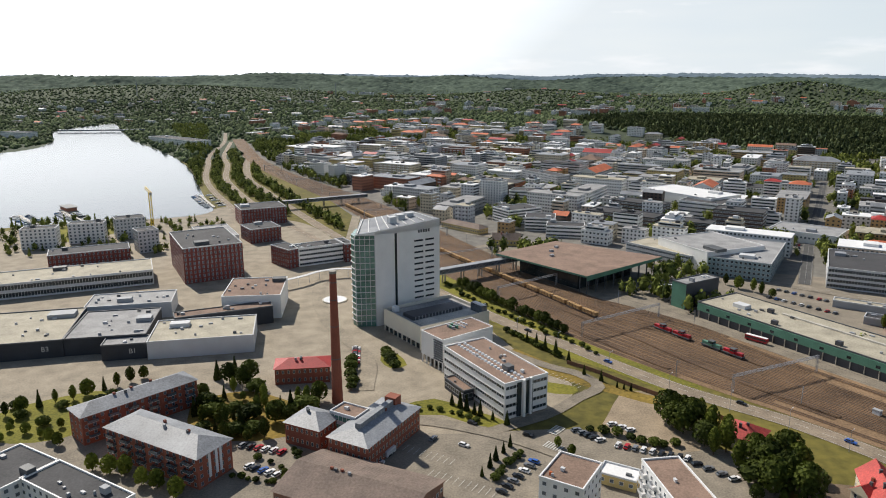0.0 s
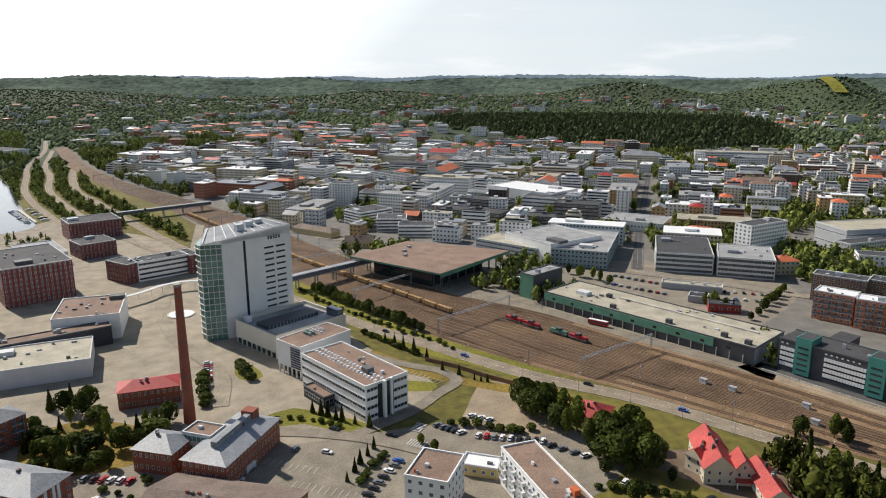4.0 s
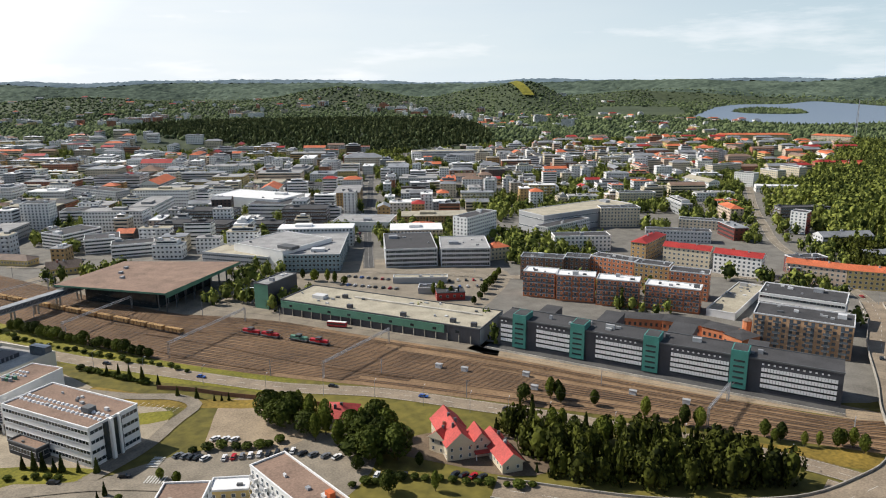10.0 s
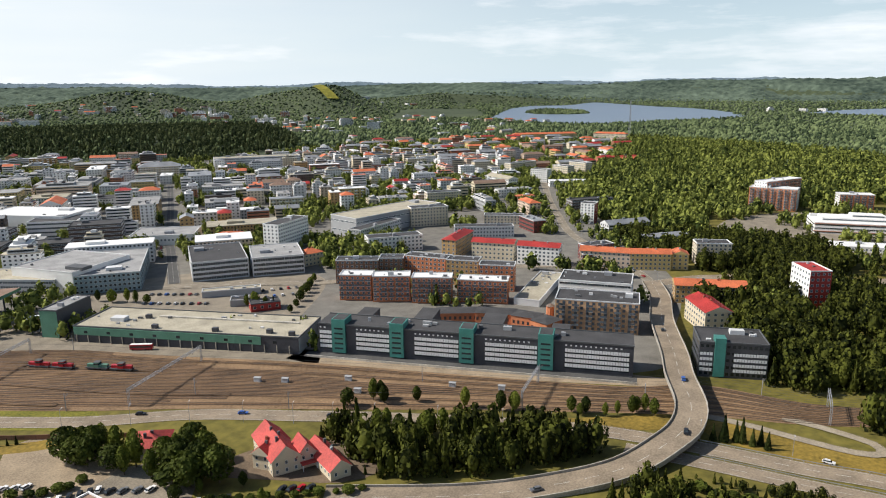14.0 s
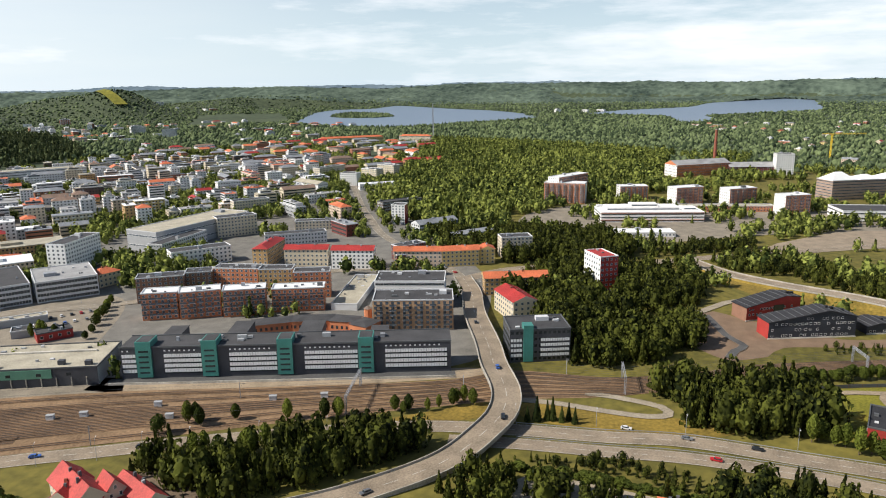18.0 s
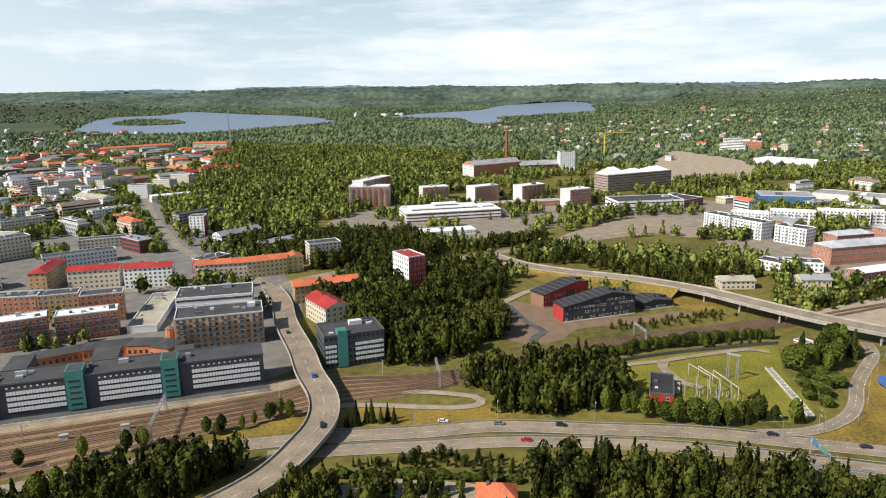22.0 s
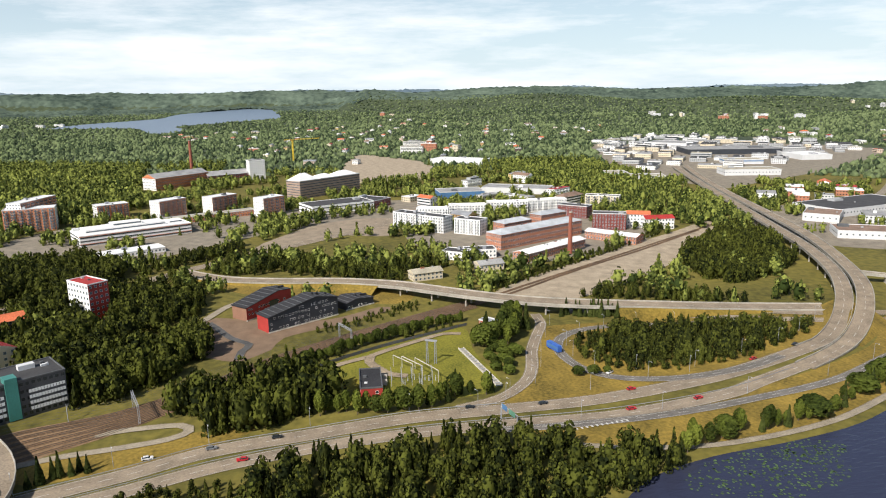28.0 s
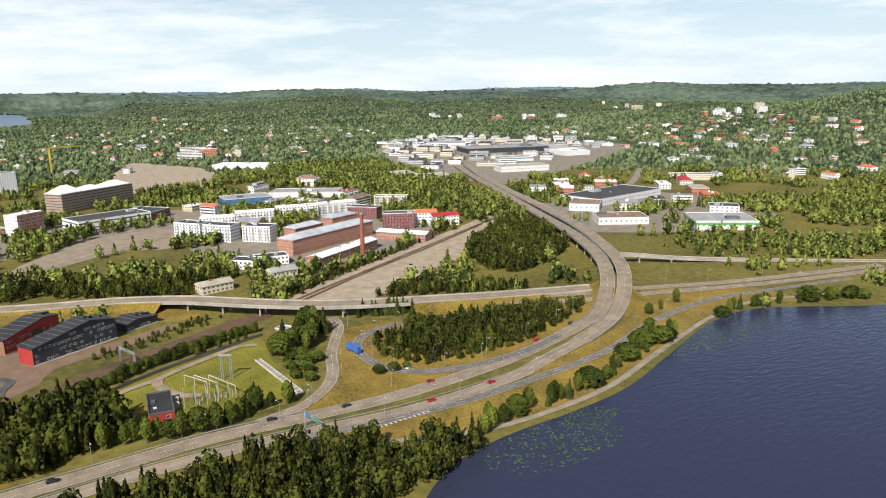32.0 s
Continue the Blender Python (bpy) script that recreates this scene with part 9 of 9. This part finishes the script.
def loco(x, y, rot, paint, label):
    top = thing("shunting_locomotive", x, y, 0.36, rot, label, "locomotive")
    b = Mesh()
    b.box(0, -1.45, 0.8, 12, 1.45, 1.4)
    part("frame", b, "dark_steel", top)
    for a, e in ((0.6, 4.6), (7.2, 11.6)):
        h = Mesh()
        h.box(a, -0.95, 1.4, e, 0.95, 2.9)
        part("hood", h, paint, top)
    c = Mesh()
    c.box(4.6, -1.4, 1.4, 7.2, 1.4, 3.9)
    part("cab", c, paint, top)
    g = Mesh()
    g.box(4.55, -1.43, 2.7, 7.25, 1.43, 3.5)
    part("cab_window", g, "dark_glass", top)
    r = Mesh()
    r.box(4.4, -1.5, 3.9, 7.4, 1.5, 4.1)
    part("cab_roof", r, "dark_steel", top)
    for a in (2.2, 9.8):
        w = Mesh()
        w.box(a - 1.3, -1.1, 0, a + 1.3, 1.1, 0.8)
        part("bogie", w, "dark_steel", top)


loco(121, 383, -58, "car_red", "red shunting locomotive on the tracks")
loco(128, 372, -58, "car_red", "red shunting locomotive on the tracks")
loco(139, 357, -58, "green_panel", "green and white shunting locomotive on the tracks")
loco(146, 346, -58, "car_red", "red shunting locomotive on the tracks")

# ---------------------------------------------------------------- masts, gantries, lamps, walls
def gantry(u):
    k = int(len(S_EDGE) * u)
    a, b = S_EDGE[k], N_EDGE[k]
    a, b = a + (b - a) * 0.06, a + (b - a) * 0.92
    ln = float(np.linalg.norm(b - a))
    rot = math.degrees(math.atan2(b[1] - a[1], b[0] - a[0]))
    top = thing("rail_gantry", a[0], a[1], 0, rot, "grey steel lattice gantry spanning the tracks", "gantry", "rail gantries")
    for s in (0, ln):
        m = Mesh()
        for p, q in ((-0.35, -0.35), (0.35, -0.35), (0.35, 0.35), (-0.35, 0.35)):
            m.bar((s + p, q, 0), (s + p, q, 9.0), 0.07)
        for j in range(6):
            m.bar((s - 0.35, -0.35, j * 1.5), (s + 0.35, 0.35, j * 1.5 + 1.5), 0.05)
        part("mast", m, "steel", top)
    m = Mesh()
    for z in (7.8, 8.8):
        for q in (-0.35, 0.35):
            m.bar((0, q, z), (ln, q, z), 0.08)
    n = int(ln / 1.6)
    for j in range(n):
        m.bar((ln * j / n, -0.35, 7.8 + (j % 2)), (ln * (j + 1) / n, -0.35, 8.8 - (j % 2)), 0.05)
    part("beam", m, "steel", top)
    for j in range(1, int(ln / 6)):
        h = Mesh()
        h.bar((j * 6, 0, 7.8), (j * 6, 0, 6.2), 0.06)
        part("hanger", h, "dark_steel", top)


for u in (0.30, 0.38, 0.45, 0.51, 0.565, 0.61, 0.655, 0.70, 0.745, 0.83, 0.89, 0.95):
    gantry(u)
MAST = []
rng = random.Random(77)
for u in np.linspace(0.30, 0.9, 26):
    k = int(len(S_EDGE) * u)
    t = rng.choice((0.0, 0.25, 0.45, 0.72, 1.0))
    p = S_EDGE[k] * (1 - t) + N_EDGE[k] * t
    if not MAST:
        q = thing("rail_mast", p[0], p[1], 0, 0, "slim grey steel mast between the tracks", "mast", "rail masts")
        m = Mesh()
        m.bar((0, 0, 0), (0, 0, 8.5), 0.13)
        part("pole", m, "steel", q)
        m = Mesh()
        m.bar((0, 0, 7.2), (2.6, 0, 7.6), 0.06)
        m.bar((0, 0, 6.0), (2.6, 0, 7.5), 0.05)
        part("bracket", m, "dark_steel", q)
        MAST.append(q)
    else:
        copy_thing(MAST[0], pose(p[0], p[1], 0, 0, 0, rng.uniform(0, 360)))
for x, y in ((238, 200), (183, 277), (191, 266), (205, 230), (250, 180), (212, 244)):
    q = thing("relay_box", x, y, 0.14, -60, "pale grey relay cabinet between the tracks", "cabinet", "relay cabinets")
    m = Mesh()
    m.box(0, 0, 0, 3.2, 1.8, 2.2)
    part("cabinet_body", m, "grey_white", q)
    m = Mesh()
    m.box(-0.15, -0.15, 2.2, 3.35, 1.95, 2.35)
    part("cabinet_roof", m, "grey_wall", q)
wires = Mesh()
for t in np.linspace(0.1, 0.9, 8):
    c = (S_EDGE * (1 - t) + N_EDGE * t)[int(len(S_EDGE) * 0.28):int(len(S_EDGE) * 0.96):3]
    for k in range(len(c) - 1):
        wires.bar((*c[k], 6.2), (*c[k + 1], 6.2), 0.025)
tagged(new("contact_wires", wires.data("contact_wires", "dark_steel")), "thin overhead contact wires above the tracks", "overhead wires", kind="stuff")

LAMP = []


def street_lamp(x, y, rot, h=9.0, z=0.0):
    if not LAMP:
        top = thing("street_lamp", x, y, z, rot, "slim grey street lamp beside the road", "street lamp", "street lamps")
        m = Mesh()
        m.tube(0, 0, 0, 9.0, 0.11, 0.06, 8)
        part("pole", m, "steel", top)
        a = Mesh()
        a.bar((0, 0, 8.95), (1.8, 0, 9.2), 0.05)
        part("arm", a, "steel", top)
        b = Mesh()
        b.box(1.5, -0.15, 9.1, 2.3, 0.15, 9.25)
        part("lamp_head", b, "grey_white", top)
        LAMP.append(top)
    else:
        copy_thing(LAMP[0], pose(x, y, z, 0, 0, rot))


def lamps(pts, offset, step):
    c = smooth(pts, step)
    n = sides(c)
    for k in range(len(c)):
        p = c[k, :2] + n[k] * offset
        street_lamp(p[0], p[1], math.degrees(math.atan2(-n[k][1] * offset, -n[k][0] * offset)), z=c[k, 2] if c.shape[1] > 2 else 0.0)


lamps([(29, 404), (66, 356), (108, 303), (146, 268), (174, 232), (195, 204), (225, 159), (244, 126)], -7, 34)
lamps([(257, 88), (275, 22), (280, -62), (277, -150), (287, -215), (303, -280), (330, -330)], 7, 34)
lamps([(258, -96), (250, -170), (259, -269), (287, -390), (262, -520)], 5, 40)
lamps([(380, -166), (340, -143), (302, -124), (284, -90)], 5, 30)
lamps([(356, -240), (364, -196), (344, -160), (306, -161), (284, -205)], 5, 28)
lamps([(574, 328), (500, 236), (430, 180, )], 8, 30)
lamps([(340, -375), (312, -430), (280, -520)], 8, 45)
lamps([(20, 640), (150, 540), (270, 440), (330, 380)], 8, 34)


def barrier(pts, h, material, label, name="fence", post=3.0):
    c = smooth(pts, post)
    top = thing(name, 0, 0, 0, 0, label, "fence", kind="structure")
    for k in range(len(c) - 1):
        m = Mesh()
        a, b = c[k], c[k + 1]
        m.bar((*a, h * 0.5), (*b, h * 0.5), 0.06)
        m.v = [(x, y, (0.15 if z < h * 0.5 else h)) for x, y, z in m.v]
        part("panel", m, material, top)
        p = Mesh()
        p.box(a[0] - 0.1, a[1] - 0.1, 0, a[0] + 0.1, a[1] + 0.1, h + 0.1)
        part("post", p, "rust", top)


barrier([(62, 331), (74, 320), (86, 305), (100, 290), (118, 270)], 2.2, "brick_brown", "brown timber noise fence beside the parkway", post=5.0)
barrier([(336, -8), (346, -22), (356, -36), (371, -66), (383, -98), (392, -122)], 1.8, "dark_steel", "thin mesh fence round the substation", post=6.0)


def crash_rail(pts, offset, label):
    c = smooth(pts, 4.0)
    n = sides(c)
    top = thing("crash_barrier", 0, 0, 0, 0, label, "crash barrier", kind="structure")
    m = Mesh()
    for k in range(len(c) - 1):
        p, q = c[k] + n[k] * offset, c[k + 1] + n[k + 1] * offset
        m.poly([(*p, 0.45), (*q, 0.45), (*q, 0.8), (*p, 0.8)])
        m.box(p[0] - 0.07, p[1] - 0.07, 0, p[0] + 0.07, p[1] + 0.07, 0.8)
    part("rail", m, "steel", top)


crash_rail([(257, 88), (266, 52), (275, 22), (278, -22), (280, -62), (276, -105)], 5.6, "grey steel crash barrier along the parkway")
crash_rail([(246, 84), (254, 50), (262, 18), (266, -22), (266, -62), (262, -100), (257, -150), (260, -210), (272, -260)], 5.0, "grey steel crash barrier in the median")


def substation():
    top = thing("substation", 316, -60, 0, -100, "steel frames and insulators of a small substation", "substation")
    rng = random.Random(3)
    for k in range(5):
        m = Mesh()
        for s in (0, 9):
            m.bar((k * 5, s, 0), (k * 5, s, 6.5), 0.12)
        m.bar((k * 5, 0, 6.5), (k * 5, 9, 6.5), 0.12)
        part("frame", m, "steel", top)
    for k in range(14):
        m = Mesh()
        a, b = rng.uniform(0, 22), rng.uniform(1, 9)
        m.tube(a, b, 0, 1.4, 0.25, 0.25, 6)
        m.tube(a, b, 1.4, 3.0, 0.12, 0.12, 6)
        part("insulator", m, "grey_wall", top)
    for a, b in ((-6, 2), (-6, 8)):
        m = Mesh()
        m.box(a, b, 0, a + 4, b + 0.3, 3.2)
        m.box(a, b, 0, a + 0.3, b + 4, 3.2)
        part("blast_wall", m, "pale_concrete", top)
    for k, (a, b) in enumerate((((341, -66), (326, -73)), ((338, -70), (322, -77)), ((334, -76), (314, -83)))):
        m = Mesh()
        m.bar((*a, 6.4), (*b, 6.4), 0.16)
        for p in (a, b):
            m.bar((*p, 0), (*p, 6.4), 0.14)
        q = part("bus_bar", m, "pale_concrete", top)
        q.matrix_parent_inverse = top.matrix_basis.inverted()
    pylon = thing("pylon", 339, -86, 0, 62, "steel lattice portal in the substation", "mast")
    for a in (-2.2, 2.2):
        m = Mesh()
        for p, q in ((-0.5, -0.5), (0.5, -0.5), (0.5, 0.5), (-0.5, 0.5)):
            m.bar((a + p, q, 0), (a + p * 0.7, q * 0.7, 13), 0.08)
        for j in range(8):
            m.bar((a - 0.5, -0.5, j * 1.6), (a + 0.5, 0.5, j * 1.6 + 1.6), 0.05)
        part("lattice_leg", m, "steel", pylon)
    m = Mesh()
    m.box(-3.2, -0.5, 12.4, 3.2, 0.5, 13.2)
    part("lattice_beam", m, "steel", pylon)
    trough = thing("cable_trough", 301, -110, 0, math.degrees(math.atan2(3, 54)), "long pale concrete cable trough across the lawn", "cable trough")
    for a in (-1.6, 1.2):
        m = Mesh()
        m.box(0, a, 0, 54, a + 0.4, 1.0)
        part("side_wall", m, "pale_concrete", trough)
    m = Mesh()
    m.box(0, -1.2, 0.1, 54, 1.2, 0.4)
    part("bed", m, "concrete", trough)
    for k in range(14):
        m = Mesh()
        m.bar((2 + k * 3.8, -1.4, 1.0), (2 + k * 3.8, 1.4, 1.0), 0.14)
        part("cross_bar", m, "steel", trough)


substation()


def tower_crane(x, y, h, reach, rot, label):
    top = thing("tower_crane", x, y, 0, rot, label, "crane")
    m = Mesh()
    for p, q in ((-1, -1), (1, -1), (1, 1), (-1, 1)):
        m.bar((p, q, 0), (p, q, h), 0.3)
    for j in range(int(h / 3)):
        m.bar((-1, -1, j * 3), (1, 1, j * 3 + 3), 0.2)
    part("mast", m, "yellow_paint", top)
    m = Mesh()
    for q in (-0.8, 0.8):
        m.bar((-reach * 0.3, q, h), (reach, q, h), 0.3)
    m.bar((-reach * 0.3, 0, h + 1.4), (reach, 0, h + 1.4), 0.3)
    part("jib", m, "yellow_paint", top)
    w = Mesh()
    w.box(-reach * 0.3, -1, h - 2.5, -reach * 0.3 + 4, 1, h)
    part("counterweight", w, "concrete", top)


tower_crane(1489, -94, 46, 60, -70, "yellow tower crane on the building site")
tower_crane(-280, 668, 34, 26, 120, "yellow tower crane by the lakeside blocks")


def sign_gantry():
    top = thing("sign_gantry", 268, -99, 0, 190, "road sign gantry with blue and green panels", "sign")
    for a in (0, 13):
        m = Mesh()
        m.bar((a, 0, 0), (a, 0, 7), 0.15)
        part("post", m, "steel", top)
    m = Mesh()
    m.bar((0, 0, 6.8), (13, 0, 6.8), 0.18)
    part("beam", m, "steel", top)
    for a, b, c in ((1, 5, "blue_wall"), (6.5, 11.5, "green_panel")):
        m = Mesh()
        m.box(a, -0.25, 5.2, b, -0.18, 7.6)
        part("panel", m, c, top)


sign_gantry()

def mast(x, y, h, label, z=0.0):
    top = thing("radio_mast", x, y, z, 0, label, "mast")
    m = Mesh()
    for a in range(3):
        c, s = math.cos(a * 2.094), math.sin(a * 2.094)
        m.bar((3 * c, 3 * s, 0), (0.4 * c, 0.4 * s, h), 0.5)
    part("lattice", m, "steel", top)


mast(1700, 820, 95, "tall thin dark mast above the woods")
mast(-1330, 3150, 70, "distant thin radio mast", hill(3420, -23))
mast(-500, 3380, 60, "distant thin radio mast", hill(3420, -8.4))

# lily pads and rocks along the south shore
pads = Mesh()
rng = random.Random(9)
for cx, cy, rx, ry, n in ((196, -178, 16, 34, 420), (240, -330, 12, 45, 420), (206, -205, 8, 16, 120)):
    for k in range(n):
        a, r = rng.uniform(0, 6.28), math.sqrt(rng.random())
        x, y = cx + rx * r * math.cos(a), cy + ry * r * math.sin(a)
        s = rng.uniform(0.25, 0.7)
        pads.poly([(x + s * math.cos(b * 1.047), y + s * math.sin(b * 1.047), 0.16) for b in range(6)])
tagged(new("lily_pads", pads.data("lily_pads", "lily_leaf")), "floating green lily pads on the dark lake", "lily pads", kind="stuff")


def wall_text(text, x, y, z, rot, size, parent):
    """Raised lettering on a wall."""
    cu = bpy.data.curves.new("lettering", "FONT")
    cu.body, cu.size, cu.extrude = text, size, 0.03
    cu.materials.append(MATS["white_line"])
    ob = new("lettering", cu)
    ob.matrix_basis = pose(x, y, z, 90, 0, rot)
    if parent:
        ob.parent = parent
        ob.matrix_parent_inverse = parent.matrix_basis.inverted()
    return ob


for hall in [o for o in bpy.data.objects if o.name.startswith("exhibition_hall") and o.type == "EMPTY"]:
    hx, hy = hall.location.x, hall.location.y
    spot = {True: ("B1", 13.0, 8.0)}.get(abs(hx + 172.9) < 2) or {True: ("B3", 44.0, 9.0)}.get(abs(hx + 248.1) < 2) or {True: ("B", 18.0, 9.0)}.get(abs(hx + 195.1) < 2)
    if spot:
        c, s = math.cos(hall.rotation_euler.z), math.sin(hall.rotation_euler.z)
        wall_text(spot[0], hx + spot[1] * c + 0.1 * s, hy + spot[1] * s - 0.1 * c, spot[2] * 0.42, math.degrees(hall.rotation_euler.z), 3.6, hall)


# ---------------------------------------------------------------- marina by the town
def boat(x, y, rot, size, hull, label):
    top = thing("motor_boat", x, y, 0.12, rot, label, "boat", "boats in the marina")
    m = Mesh()
    m.prism([(-size, -size * 0.3), (size * 0.4, -size * 0.32), (size * 1.1, 0), (size * 0.4, size * 0.32), (-size, size * 0.3)], -0.2, 1.0)
    part("hull", m, hull, top)
    m = Mesh()
    m.box(-size * 0.5, -size * 0.2, 1.0, size * 0.3, size * 0.2, 1.9)
    part("cabin", m, "white_wall", top)
    m = Mesh()
    m.box(-size * 0.3, -size * 0.21, 1.3, size * 0.31, size * 0.21, 1.65)
    part("cabin_glass", m, "dark_glass", top)
    m = Mesh()
    m.box(-size * 0.8, -size * 0.22, 1.0, -size * 0.5, size * 0.22, 1.2)
    part("stern_deck", m, "pale_concrete", top)


def jetty(pts, label):
    top = thing("jetty", 0, 0, 0, 0, label, "jetty", kind="structure")
    c = smooth(pts, 6.0)
    m = Mesh()
    ribbon(m, c, -1.4, 1.4, 0.9)
    n = sides(c)
    for k in range(len(c) - 1):
        for w in (-1.4, 1.4):
            p, q = c[k] + n[k] * w, c[k + 1] + n[k + 1] * w
            m.poly([(*p, 0.4), (*q, 0.4), (*q, 0.9), (*p, 0.9)])
    part("walkway", m, "pale_concrete", top)
    for k in range(0, len(c), 4):
        for w in (-1.3, 1.3):
            m = Mesh()
            m.tube(*(c[k] + n[k] * w), -0.5, 1.6, 0.16, 0.16, 6)
            part("post", m, "bark", top)


jetty([(-360, 694), (-385, 720), (-408, 745)], "grey wooden marina jetty over the lake")
jetty([(-395, 676), (-420, 700), (-440, 722)], "grey wooden jetty with moored boats")
jetty([(-252, 768), (-272, 806), (-296, 852)], "wooden jetty along the quay with boats")
m = Mesh()
m.box(-11, -5, 0.9, 11, 5, 4.6)
cafe = thing("lake_pavilion", -404, 752, 0, 135, "low pavilion with flat roof on the marina jetty", "pavilion")
part("wall", m, "brick_pale", cafe)
m = Mesh()
m.box(-12, -6, 4.6, 12, 6, 5.1)
part("roof", m, "grey_roof", cafe)
m = Mesh()
m.box(-12, -6, 0.1, 12, 6, 0.9)
part("deck", m, "pale_concrete", cafe)
rng = random.Random(77)
for a, b, n, side in (((-366, 700), (-406, 743), 7, 1), ((-366, 700), (-406, 743), 5, -1), ((-398, 680), (-438, 720), 7, 1), ((-398, 680), (-438, 720), 5, -1), ((-254, 772), (-294, 848), 11, 1), ((-250, 772), (-292, 850), 5, -1)):
    d = Vector((b[0] - a[0], b[1] - a[1])).normalized()
    for k in range(n):
        t = (k + rng.uniform(0.2, 0.8)) / n
        x, y = a[0] + (b[0] - a[0]) * t - d.y * side * 6.5, a[1] + (b[1] - a[1]) * t + d.x * side * 6.5
        hull = rng.choice(("white_wall", "white_wall", "white_wall", "blue_wall", "dark_wall"))
        tone = {"white_wall": "white", "blue_wall": "blue", "dark_wall": "dark"}[hull]
        boat(x, y, math.degrees(math.atan2(d.x * side, -d.y * side)) + rng.uniform(-6, 6), rng.uniform(2.6, 4.6), hull, f"{tone} motor boat moored at the jetty")
